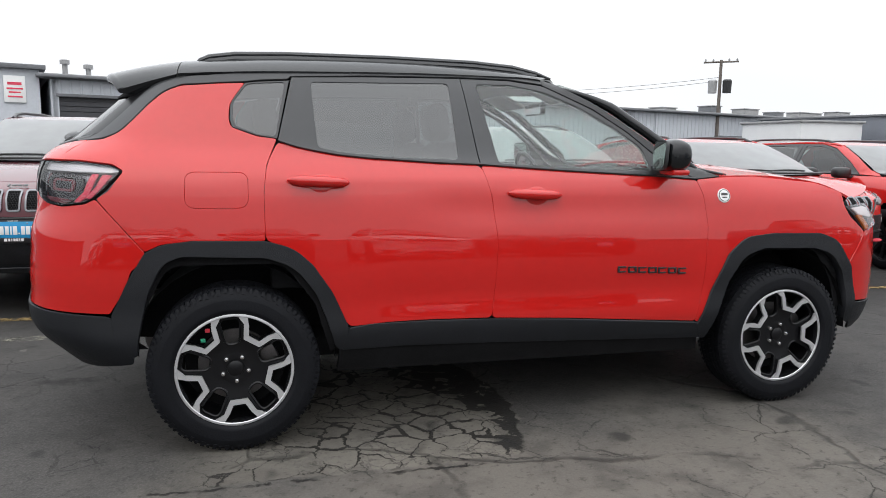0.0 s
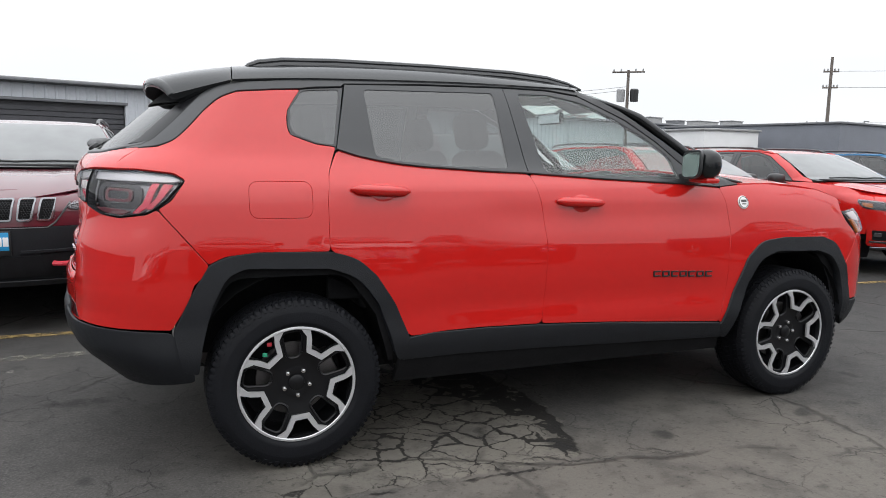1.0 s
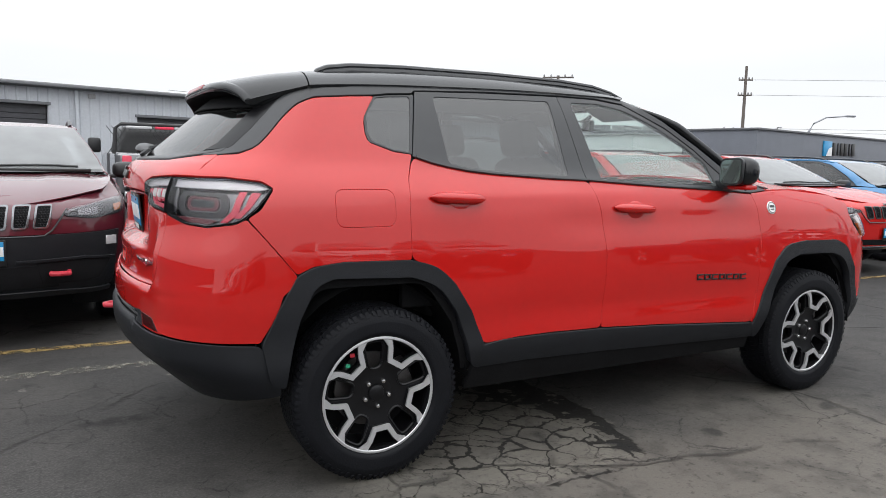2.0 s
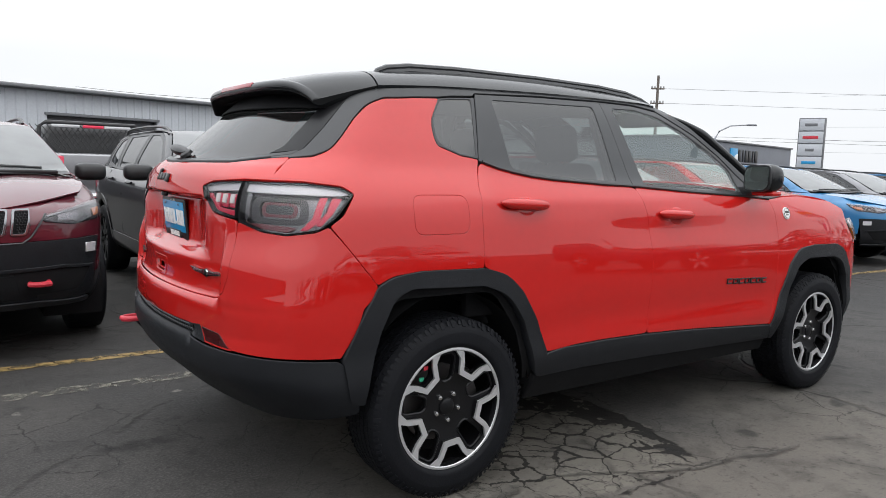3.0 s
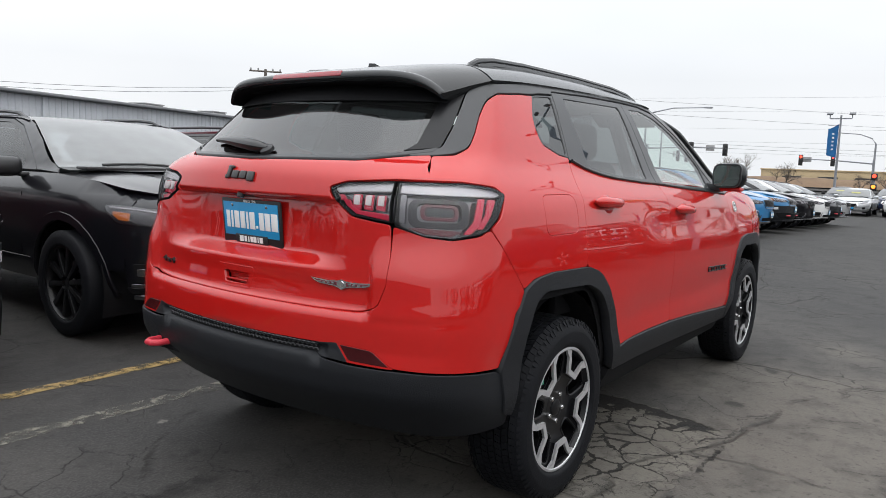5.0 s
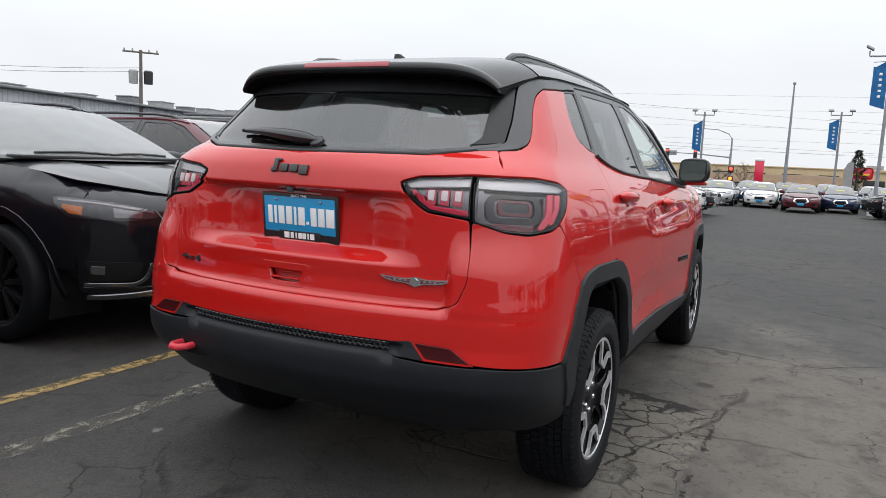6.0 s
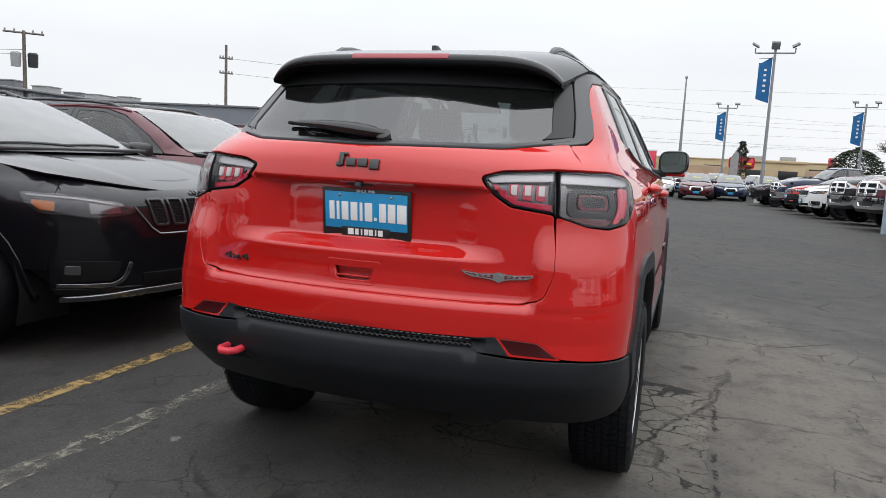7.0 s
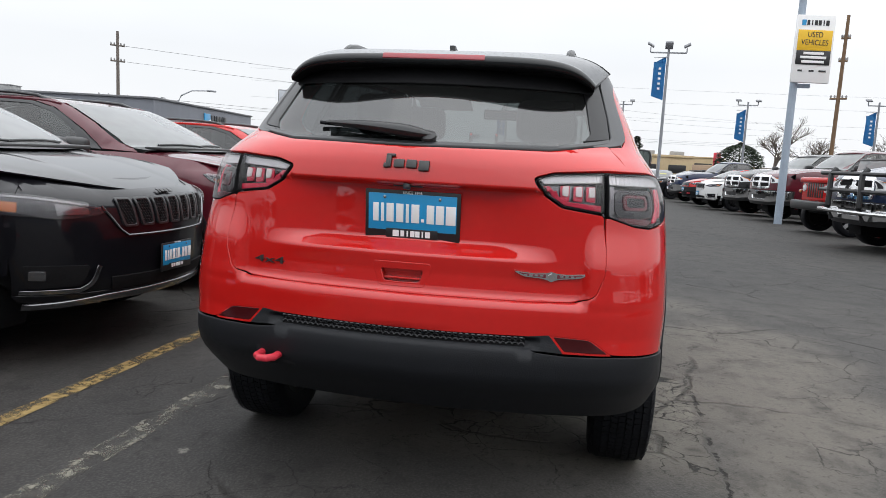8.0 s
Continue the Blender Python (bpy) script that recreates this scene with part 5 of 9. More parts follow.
both("front_arch_flare", [(2.135, 0.43), (2.146, 0.445), (2.209, 0.608), (2.289, 0.771), (2.382, 0.851, 0.05), (2.547, 0.866), (2.827, 0.860), (2.945, 0.823, 0.05), (3.047, 0.687), (3.10, 0.504), (3.085, 0.38),
                          (3.04, 0.40), (3.02, 0.56), (2.985, 0.66), (2.907, 0.755, 0.05), (2.794, 0.785), (2.483, 0.793), (2.37, 0.755, 0.05), (2.295, 0.64), (2.235, 0.46), (2.20, 0.36), (2.17, 0.36)],
     PLASTIC, lift=0.012, thick=0.04, reach=0.015, step=0.03, label="black grained wheel arch flare")
both("sill_cladding", [(0.462, 0.503), (0.563, 0.516), (0.809, 0.518), (1.09, 0.512), (1.445, 0.494), (2.135, 0.443), (2.17, 0.362), (1.1, 0.402), (0.70, 0.412), (0.43, 0.408)], PLASTIC, lift=0.010, thick=0.03, reach=0.01,
     label="black grained sill cladding")
both("sill_underside", [(0.43, 0.404), (0.70, 0.408), (1.1, 0.398), (2.17, 0.358), (2.20, 0.28), (0.42, 0.29)], DARK, lift=-0.004, thick=0.03, step=0.07)

# glasshouse
WIN_R = [(0.335, 1.529, 0.02), (0.952, 1.545, 0.02), (0.962, 1.207, 0.02), (0.676, 1.214), (0.438, 1.234), (0.352, 1.252, 0.02)]
WIN_F = [(1.082, 1.547, 0.02), (1.25, 1.550), (1.41, 1.524, 0.05), (1.58, 1.455), (1.75, 1.363), (1.88, 1.268, 0.03), (1.905, 1.163, 0.02), (1.455, 1.176), (1.148, 1.193, 0.02)]
WIN_Q = [(0.030, 1.509, 0.015), (0.226, 1.523, 0.015), (0.180, 1.294, 0.015), (0.107, 1.304), (0.022, 1.336, 0.015), (0.011, 1.366), (0.016, 1.44)]
both("rear_window_frame", [(0.19, 1.278), (0.255, 1.547), (0.6, 1.562), (1.012, 1.572), (1.056, 1.187), (0.676, 1.204), (0.438, 1.222), (0.276, 1.251)], TRIM_BLACK, holes=[WIN_R], lift=-0.002, thick=0.02, step=0.03)
both("front_window_frame", [(1.014, 1.572), (1.25, 1.571), (1.418, 1.551), (1.656, 1.443), (1.815, 1.340), (1.918, 1.253), (2.0, 1.190), (2.12, 1.128), (1.90, 1.142), (1.455, 1.163), (1.060, 1.187)], TRIM_BLACK, holes=[WIN_F], lift=-0.002, thick=0.02, step=0.03, reach=0.01)
both("quarter_window_frame", [(0.010, 1.515), (0.245, 1.532), (0.188, 1.285), (0.107, 1.296), (0.008, 1.330), (-0.001, 1.364), (0.004, 1.44)], TRIM_BLACK, holes=[WIN_Q], lift=-0.002, step=0.03)
for fl in (False, True):
    for nm, lp, mt in (("rear_side_glass", WIN_R, GLASS_TINT), ("front_side_glass", WIN_F, GLASS_CLEAR), ("quarter_glass", WIN_Q, GLASS_TINT)):
        skin(nm, H, lp, mt, hero, lift=-0.006, thick=0.002, gap=-0.002, flip=fl)
    part("belt_strip", tube([tuple((H.at(np.array(s), np.array(z)) + H.normal(np.array(s), np.array(z)) * 0.004) * ((1, -1, 1) if fl else (1, 1, 1))) for s, z in ((0.20, 1.272), (0.276, 1.249), (0.35, 1.234), (0.438, 1.220), (0.55, 1.209), (0.676, 1.202), (0.85, 1.192), (1.056, 1.185), (1.455, 1.161), (1.90, 1.140), (2.12, 1.126))], 0.007, 6), TRIM_BLACK, hero)
both("a_pillar", [(1.418, 1.553), (1.656, 1.446), (1.815, 1.343), (1.918, 1.256), (2.0, 1.193), (2.125, 1.126), (2.27, 1.139), (2.205, 1.160), (2.025, 1.230), (1.85, 1.354), (1.65, 1.484), (1.49, 1.560), (1.40, 1.585)], ROOF_BLACK, reach=0.01, step=0.03)


def pillar_line(z):
    """The corner between windscreen and side, right half."""
    y = 0.7
    for _ in range(8):
        y = float(H.half(H.xf(z) - H.bow_f(z) * y * y, z))
    return float(H.xf(z) - H.bow_f(z) * y * y) - 0.016, y - 0.016


for sg in (1, -1):
    line = [(*pillar_line(z), z) for z in np.linspace(1.158, 1.582, 25)]
    girth = [0.024 * min(1.0, 0.25 + k / 4, 0.2 + (24 - k) / 9) for k in range(25)]
    part("pillar_edge", tube([(x - (0.024 - g), sg * y, z + 0.002 - (0.024 - g) * 0.9) for (x, y, z), g in zip(line, girth)], girth, 12), ROOF_BLACK, hero)
SIDE_TRIM = [(0.25, 1.548), (0.24, 1.536), (0.0, 1.519), (-0.2, 1.511), (-0.362, 1.498), (-0.428, 1.469, 0.03), (-0.473, 1.412), (-0.510, 1.349), (-0.549, 1.297, 0.03), (-0.615, 1.275), (-0.70, 1.266), (-0.78, 1.262),
             (-0.80, 1.278), (-0.66, 1.292, 0.02), (-0.592, 1.366), (-0.545, 1.429), (-0.505, 1.484), (-0.470, 1.512), (-0.40, 1.530), (-0.177, 1.552), (0.25, 1.572), (1.0, 1.592), (1.40, 1.592), (1.418, 1.556), (1.25, 1.575), (1.012, 1.576), (0.6, 1.566)]
both("roof_side_trim", SIDE_TRIM, TRIM_BLACK, reach=0.008, step=0.03, lift=0.002)
both("tail_pillar", [(-0.474, 1.512), (-0.509, 1.484), (-0.549, 1.429), (-0.596, 1.366), (-0.664, 1.294), (-0.80, 1.282), (-0.74, 1.31), (-0.66, 1.40), (-0.60, 1.47), (-0.585, 1.50)], RIM_BLACK, reach=0.008, step=0.03, lift=-0.002)
skin("rear_glass", H, mirrored([(0, 1.52), (0.50, 1.50), (0.57, 1.47), (0.60, 1.38), (0.64, 1.30, 0.03), (0.58, 1.274), (0.43, 1.256), (0, 1.250)]), GLASS_TINT, hero, zone="rear", lift=-0.006, thick=0.003, reach=0.01)
# dark sheet over the glass stands in for the spoiler's shadow
skin("rear_glass_top_band", H, mirrored([(0, 1.535), (0.50, 1.515), (0.575, 1.48), (0.57, 1.448), (0.4, 1.452), (0, 1.456)]), DARK, hero, zone="rear", lift=0.004, thick=0.006)
skin("rear_glass_base_trim", H, mirrored([(0, 1.252), (0.43, 1.258), (0.58, 1.277), (0.66, 1.292), (0.655, 1.276), (0.58, 1.265), (0.43, 1.246), (0, 1.240)]), TRIM_BLACK, hero, zone="rear", lift=0.004, thick=0.015, step=0.03)
screen("windscreen", H, 1.150, 1.565, 0.030, GLASS_CLEAR, hero, -0.002)
part("cowl", box((0.22, 1.30, 0.03), (2.36, 0, 1.135), 0.01), SIGN_BLACK, hero)

# roof, spoiler, rails
ROOF_EDGE = pchip([(-0.45, 1.508), (-0.17, 1.545), (0.25, 1.570), (1.0, 1.588), (1.3, 1.588), (1.60, 1.55)])
ROOF_TOP = pchip([(-0.52, 1.556), (-0.40, 1.584), (-0.17, 1.616), (0.25, 1.650), (0.7, 1.660), (1.1, 1.650), (1.45, 1.612), (1.68, 1.560)])


def roof_at(x0, x1, b0, b1, margin=0.012):
    def fn(u, v):
        t = v * 2 - 1
        x = x0 + (x1 - x0) * u + (1 - u) * b0 * t * t + u * b1 * t * t
        e = ROOF_EDGE(x)
        y = H.half(x, e) + margin
        z = e + (ROOF_TOP(x) - e) * (1 - np.abs(t) ** 8.0)
        return np.stack([x, y * t, z], -1)
    return fn


grid_mesh("roof", roof_at(-0.172, 1.66, -0.03, -0.25), 48, 41, ROOF_BLACK, hero, "gloss black roof panel", thick=0.012)


def liner(u, v):
    q = roof_at(-0.30, 1.55, 0.0, -0.1, -0.03)(u, v)
    return q - np.array([0, 0, 0.035])


grid_mesh("headliner", liner, 24, 17, HEADLINER, hero, thick=0.004)


def spoiler_skin(u, v):
    """Roof end, trailing lip and underside in one sweep; the ends curl down on to the pillars."""
    t = v * 2 - 1
    fall = 1 - np.abs(t) ** 9.0
    xa, xb = -0.176 - 0.03 * t * t, -0.505 + 0.09 * t ** 4
    za = 1.540 + (ROOF_TOP(xa) - 1.540) * (1 - np.abs(t) ** 8.0)
    zb = 1.490 + (1.558 - 1.490) * fall - 0.008 * t * t
    k = np.clip(u / 0.6, 0, 1)
    x, z = xa + (xb - xa) * k, za + (zb - za) * k + 0.006 * np.sin(math.pi * k) * fall
    lip = np.clip((u - 0.6) / 0.2, 0, 1) * 2.5
    x, z = x - 0.024 * np.sin(lip), z - 0.022 * (1 - 0.4 * t ** 8) * (1 - np.cos(lip))
    back = np.clip((u - 0.8) / 0.2, 0, 1)
    w = (0.556 + 0.048 * np.clip(1 - u / 0.6, 0, 1)) * (1 - 0.015 * np.clip((u - 0.6) / 0.4, 0, 1))
    return np.stack([x + 0.20 * back, w * t, z - 0.004 * back], -1)


grid_mesh("spoiler", lambda u, v: spoiler_skin(0.79 * (1 - u), v), 60, 61, ROOF_BLACK, hero, "gloss black roof spoiler")
grid_mesh("spoiler_base", lambda u, v: spoiler_skin(1 - 0.21 * u, v), 8, 61, DARK, hero)
for sg in (1, -1):
    bm = bmesh.new()
    rim = [spoiler_skin(np.array(k / 40), np.array(1.0 if sg > 0 else 0.0)) for k in range(41)]
    bm.faces.new([bm.verts.new(tuple(q)) for q in rim][::sg])
    part("spoiler_end", bm, ROOF_BLACK, hero)
part("spoiler_underside", box((0.20, 0.90, 0.03), (-0.33, 0, 1.518), 0.012), DARK, hero)
part("high_brake_lamp", box((0.016, 0.36, 0.022), (-0.5195, 0.0, 1.5445), 0.004, turn=Euler((0, radians(30), 0)).to_matrix()), LAMP_BRAKE, hero, "dark red high brake lamp in the spoiler")
bm = bmesh.new()
prism([(-0.05, 0.0), (0.085, 0.0), (0.02, 0.014), (-0.03, 0.026), (-0.045, 0.024)], 0.022, bm=bm, m=Matrix.Translation((-0.13, -0.011, 1.612)), bevel=0.005)
part("antenna_fin", bm, ROOF_BLACK, hero)
for sg in (1, -1):
    rail = [(-0.135, 1.600), (-0.12, 1.614), (-0.08, 1.630), (0.02, 1.645), (0.25, 1.655), (0.7, 1.659), (1.1, 1.654), (1.30, 1.641), (1.42, 1.619), (1.50, 1.594)]
    bm = tube([(x, sg * (0.452 + 0.02 * min(max(x, 0), 1)), z) for x, z in rail], [0.010, 0.014, 0.016, 0.016, 0.015, 0.014, 0.014, 0.014, 0.012, 0.008], 8, squash=0.85)
    tube([(x, sg * (0.462 + 0.02 * min(max(x, 0), 1)), z - 0.020) for x, z in rail[1:-1]], 0.016, 8, bm=bm)
    part("roof_rail", bm, TRIM_BLACK, hero, "satin black roof rail")

# bonnet and nose
HOOD_EDGE = pchip([(2.2, 1.140), (2.47, 1.143), (2.84, 1.112), (3.06, 1.050), (3.2, 0.99), (3.32, 0.955), (3.46, 0.93)])


def hood(u, v):
    t = v * 2 - 1
    x = 2.22 + (3.40 - 2.22) * u - 0.30 * u * t * t - 0.02 * (1 - u) * t * t
    e = HOOD_EDGE(x)
    y = (H.half(x, e) - 0.004) * (1 - 0.06 * u ** 4)
    return np.stack([x, y * t, e + (0.055 - 0.02 * u) * (1 - np.abs(t) ** 2.2)], -1)


grid_mesh("bonnet", hood, 36, 33, RED, hero, thick=0.012)
skin("front_bumper_cover", H, mirrored([(0, 0.95), (0.85, 0.90), (1.20, 0.868), (1.25, 0.852), (1.32, 0.77), (1.378, 0.69), (1.30, 0.50), (1.17, 0.487), (0.5, 0.48), (0, 0.48)]), RED, hero, zone="nose", lift=0.0)
skin("front_lower_bumper", H, mirrored([(0, 0.475), (0.5, 0.475), (1.17, 0.482), (1.32, 0.49), (1.30, 0.40), (1.2, 0.33), (0, 0.30)]), PLASTIC, hero, zone="nose", lift=0.004)
skin("nose_backing", H, mirrored([(0, 0.96), (1.2, 0.98), (1.32, 0.80), (1.3, 0.36), (0, 0.34)]), DARK, hero, zone="nose", lift=-0.05, step=0.1)
for fl in (False, True):
    head = [(0.80, 0.965), (1.152, 0.995), (1.310, 0.992, 0.01), (1.295, 0.945), (1.245, 0.860), (1.20, 0.872), (0.85, 0.905)]
    lamp = skin("headlamp", H, head, LAMP_DARK, hero, "clear headlamp with an amber edge", zone="nose", lift=-0.004, flip=fl, reach=0.01)
    skin("reflector", H, [(0.83, 0.955), (1.15, 0.985), (1.285, 0.980), (1.265, 0.945), (1.15, 0.925), (0.86, 0.92)], LAMP_WHITE, lamp, zone="nose", lift=0.003, flip=fl, reach=0.01)
    skin("side_marker", H, [(1.29, 0.945), (1.245, 0.864), (1.205, 0.878), (1.24, 0.940)], LAMP_AMBER, lamp, "amber side marker", zone="nose", lift=0.006, flip=fl, reach=0.006)
    skin("lens", H, head, LENS, lamp, zone="nose", lift=0.014, flip=fl, reach=0.01)

# tail lamps
OUTER = [(0.622, 1.184, 0.01), (0.83, 1.184), (0.975, 1.170, 0.02), (1.030, 1.149, 0.012), (0.975, 1.080), (0.915, 1.030, 0.03), (0.80, 1.014), (0.714, 1.021), (0.624, 1.050, 0.01)]
INNER = [(0.396, 1.158, 0.012), (0.45, 1.174), (0.612, 1.185, 0.008), (0.612, 1.058, 0.008), (0.485, 1.075), (0.428, 1.110, 0.012)]
LENS_O, LENS_I = ([tuple(q) for q in shrink(fine(rounded(lp), 0.02), 0.0045)] for lp in (OUTER, INNER))
for fl in (False, True):
    lamp = skin("tail_lamp", H, OUTER, DARK, hero, "tail lamp with dark bezel, silver and red inside", zone="rear", lift=0.003, flip=fl, step=0.02, thick=0.03, holes=[LENS_O])
    gl = skin("tail_lamp", H, INNER, DARK, hero, "inner tail lamp on the tailgate", zone="rear", lift=0.003, flip=fl, step=0.02, thick=0.03, holes=[LENS_I])
    rings = lambda a0, a1, z0, z1, r: [(a0, z1, r), (a1, z1 - 0.004, r), (a1, z0 - 0.002, r), (a0, z0, r)]
    for nm, lp, mt, pa, up, hl in (
            ("lamp_bowl", OUTER, LAMP_CHROME, lamp, -0.034, ()), ("lamp_bowl", INNER, LAMP_CHROME, gl, -0.034, ()),
            ("silver_band", [(0.633, 1.181), (0.83, 1.181), (0.985, 1.165), (1.008, 1.152), (0.975, 1.147), (0.633, 1.154)], LAMP_RIB, lamp, -0.010, ()),
            ("side_strip", [(0.636, 1.148), (0.652, 1.148), (0.652, 1.060), (0.636, 1.064)], LAMP_CHROME, lamp, -0.014, ()),
            ("outer_ring", rings(0.662, 0.868, 1.050, 1.140, 0.035), LAMP_DARK, lamp, -0.020, [rings(0.688, 0.842, 1.066, 1.130, 0.025)]),
            ("inner_ring", rings(0.702, 0.828, 1.074, 1.124, 0.020), LAMP_CORE, lamp, -0.022, [rings(0.712, 0.818, 1.081, 1.118, 0.016)]),
            ("lamp_core", rings(0.712, 0.818, 1.081, 1.118, 0.016), LAMP_DARK, lamp, -0.026, ()),
            ("red_guide", [(0.905, 1.140), (0.930, 1.140), (0.905, 1.060), (0.868, 1.032), (0.845, 1.030), (0.885, 1.070)], LAMP_RED, lamp, -0.012, ()),
            ("red_guide", [(0.950, 1.138), (0.985, 1.136), (0.955, 1.088), (0.915, 1.046), (0.895, 1.046), (0.935, 1.090)], LAMP_RED, lamp, -0.012, ()),
            ("red_reflector", [(0.665, 1.046), (0.71, 1.046), (0.80, 1.040), (0.83, 1.036), (0.80, 1.024), (0.716, 1.031), (0.66, 1.048)], LAMP_CORE, lamp, -0.012, ()),
            ("silver_band", [(0.412, 1.158), (0.455, 1.171), (0.607, 1.182), (0.607, 1.158), (0.50, 1.152), (0.424, 1.146)], LAMP_RIB, gl, -0.010, ()),
            ("red_guide", [(0.425, 1.138), (0.440, 1.138), (0.468, 1.106), (0.500, 1.090), (0.607, 1.082), (0.607, 1.066), (0.49, 1.082), (0.438, 1.113)], LAMP_RED, gl, -0.014, ()),
            *[("segment_frame", [(u0 - 0.002, 1.142), (u0 + 0.024, 1.143), (u0 + 0.024, 1.094), (u0 - 0.002, 1.097)], LAMP_RED, gl, -0.016, ()) for u0 in (0.478, 0.520, 0.562)],
            *[("white_segment", [(u0 + 0.003, 1.139), (u0 + 0.019, 1.140), (u0 + 0.019, 1.110), (u0 + 0.003, 1.112)], LAMP_WHITE, gl, -0.009, ()) for u0 in (0.479, 0.521, 0.563)]):
        skin(nm, H, lp, mt, pa, zone="rear", lift=up, thick=0.008, gap=0, flip=fl, step=0.02 if up > -0.03 else 0.04, holes=hl)
    skin("lens", H, LENS_O, LENS, lamp, "clear lens", zone="rear", lift=0.002, thick=0.004, gap=-0.002, flip=fl, reach=0.01, step=0.02)
    skin("lens", H, LENS_I, LENS, gl, "clear lens", zone="rear", lift=0.002, thick=0.004, gap=-0.002, flip=fl, reach=0.01, step=0.02)

# handles, mirrors, badges
for fl in (False, True):
    sgn = 1 if fl else -1
    for s0, z0 in ((0.345, 1.108), (1.292, 1.056)):
        p = H.at(np.array(s0), np.array(z0)) * (1, -sgn, 1)
        n = H.normal(np.array(s0), np.array(z0)) * (1, -sgn, 1)
        pts, rad = [], []
        for k in range(11):
            d = (k / 10 - 0.5) * 0.25
            pts.append((p[0] + d, p[1] + n[1] * (0.024 - 1.1 * d * d), p[2] + n[2] * 0.02 - d * 0.045))
            rad.append(0.0245 * math.sqrt(max(0.05, 1 - abs(k / 5 - 1) ** 5)))
        handle = part("door_handle", tube(pts, rad, 18, squash=0.9), RED, hero, "body-coloured door handle")
        bm = bmesh.new()
        bmesh.ops.create_uvsphere(bm, u_segments=20, v_segments=10, radius=1)
        tilt = Vector(n).to_track_quat("Y", "Z").to_matrix().to_4x4()
        bmesh.ops.transform(bm, matrix=Matrix.Translation(Vector(p) + Vector((0.01, 0, -0.006)) - Vector(n) * 0.004) @ tilt @ Matrix.Diagonal((0.062, 0.010, 0.042, 1)), verts=bm.verts)
        part("handle_cup", bm, RED, handle)
    bm = bmesh.new()
    bmesh.ops.create_cube(bm, size=1)
    bmesh.ops.subdivide_edges(bm, edges=bm.edges, cuts=6, use_grid_fill=True)
    for v in bm.verts:
        x, y, z = v.co * 2
        q = (abs(x) ** 3 + abs(y) ** 4 + abs(z) ** 4) ** (1 / 3.6)
        x, y, z = x / max(q, 1), y / max(q, 1), z / max(q, 1)
        deep = 0.058 * (x if x < 0 else x * 1.25) * (1 - 0.15 * abs(z)) - 0.012 * y
        v.co = Vector((1.945 + deep, sgn * (0.876 + 0.092 * y), 1.232 + 0.078 * z * (1 - 0.12 * (x > 0) * abs(x)) * (1 - 0.10 * (y > 0) * y) + 0.006 * y))
    mirror = part("door_mirror", bm, ROOF_BLACK, hero, "black door mirror")
    for nm, wd, ht, rr, dx, mt in (("mirror_rim", 0.084, 0.070, 0.045, 1.890, TRIM_BLACK), ("mirror_glass", 0.075, 0.061, 0.038, 1.886, MIRROR)):
        lp = rounded([(-wd, -ht * 0.85, rr), (wd, -ht, rr), (wd, ht, rr), (-wd, ht, rr * 0.7)])
        part(nm, prism([tuple(q) for q in lp], 0.012, m=Matrix.Translation((dx, sgn * 0.876, 1.232)) @ pose(0, 0, 0, 0, 2, sgn * 12) @ pose(0, 0, 0, 0, 0, 90 if sgn < 0 else -90) @ Matrix.Translation((0, -0.012 if sgn > 0 else 0, 0))), mt, mirror)
    part("mirror_foot", box((0.09, 0.10, 0.05), (1.95, sgn * 0.79, 1.165), 0.014), TRIM_BLACK, mirror)
    part("lower_cap", box((0.085, 0.150, 0.026), (1.95, sgn * 0.876, 1.160), 0.011), RED, mirror, "red lower mirror cap")
    # round fender badge
    p = H.at(np.array(2.262), np.array(1.048)) * (1, -sgn, 1)
    n = Vector(H.normal(np.array(2.262), np.array(1.048)) * (1, -sgn, 1))
    tilt = n.to_track_quat("Z", "Y").to_matrix().to_4x4()
    bm = lathe([(0.034, -0.002), (0.034, 0.003), (0.032, 0.005), (0.0005, 0.005)], 28, axis="z")
    bmesh.ops.transform(bm, matrix=Matrix.Translation(p) @ tilt, verts=bm.verts)
    fb = part("fender_badge", bm, SIGN_WHITE, hero, "round white and dark fender badge")
    bm = lathe([(0.030, 0.005), (0.030, 0.0062), (0.027, 0.0062), (0.027, 0.005)], 28, axis="z")
    box((0.034, 0.012, 0.002), (0, 0.006, 0.0068), bm=bm)
    box((0.026, 0.005, 0.002), (0, -0.010, 0.0068), bm=bm)
    bmesh.ops.transform(bm, matrix=Matrix.Translation(p) @ tilt, verts=bm.verts)
    part("badge_relief", bm, BADGE_DARK, fb)
    # low door lettering, kept as plain dark blocks
    bm = bmesh.new()
    for k in range(7):
        s0, z0 = 1.716 + k * 0.0525, 0.7125 - k * 0.0025
        c = H.at(np.array(s0 + 0.005), np.array(z0)) * (1, -sgn, 1)
        wide = 0.044
        box((wide, 0.006, 0.007), (c[0], c[1] + sgn * 0.003, z0 + 0.011), 0.0015, bm=bm)
        box((wide * 0.9, 0.006, 0.007), (c[0], c[1] + sgn * 0.003, z0 - 0.011), 0.0015, bm=bm)
        box((0.009, 0.006, 0.028), (c[0] - wide * 0.4, c[1] + sgn * 0.003, z0), 0.0015, bm=bm)
        if k % 2:
            box((0.009, 0.006, 0.028), (c[0] + wide * 0.4, c[1] + sgn * 0.003, z0), 0.0015, bm=bm)
    part("door_badge", bm, SIGN_BLACK, hero, "low black block badge on the front door")


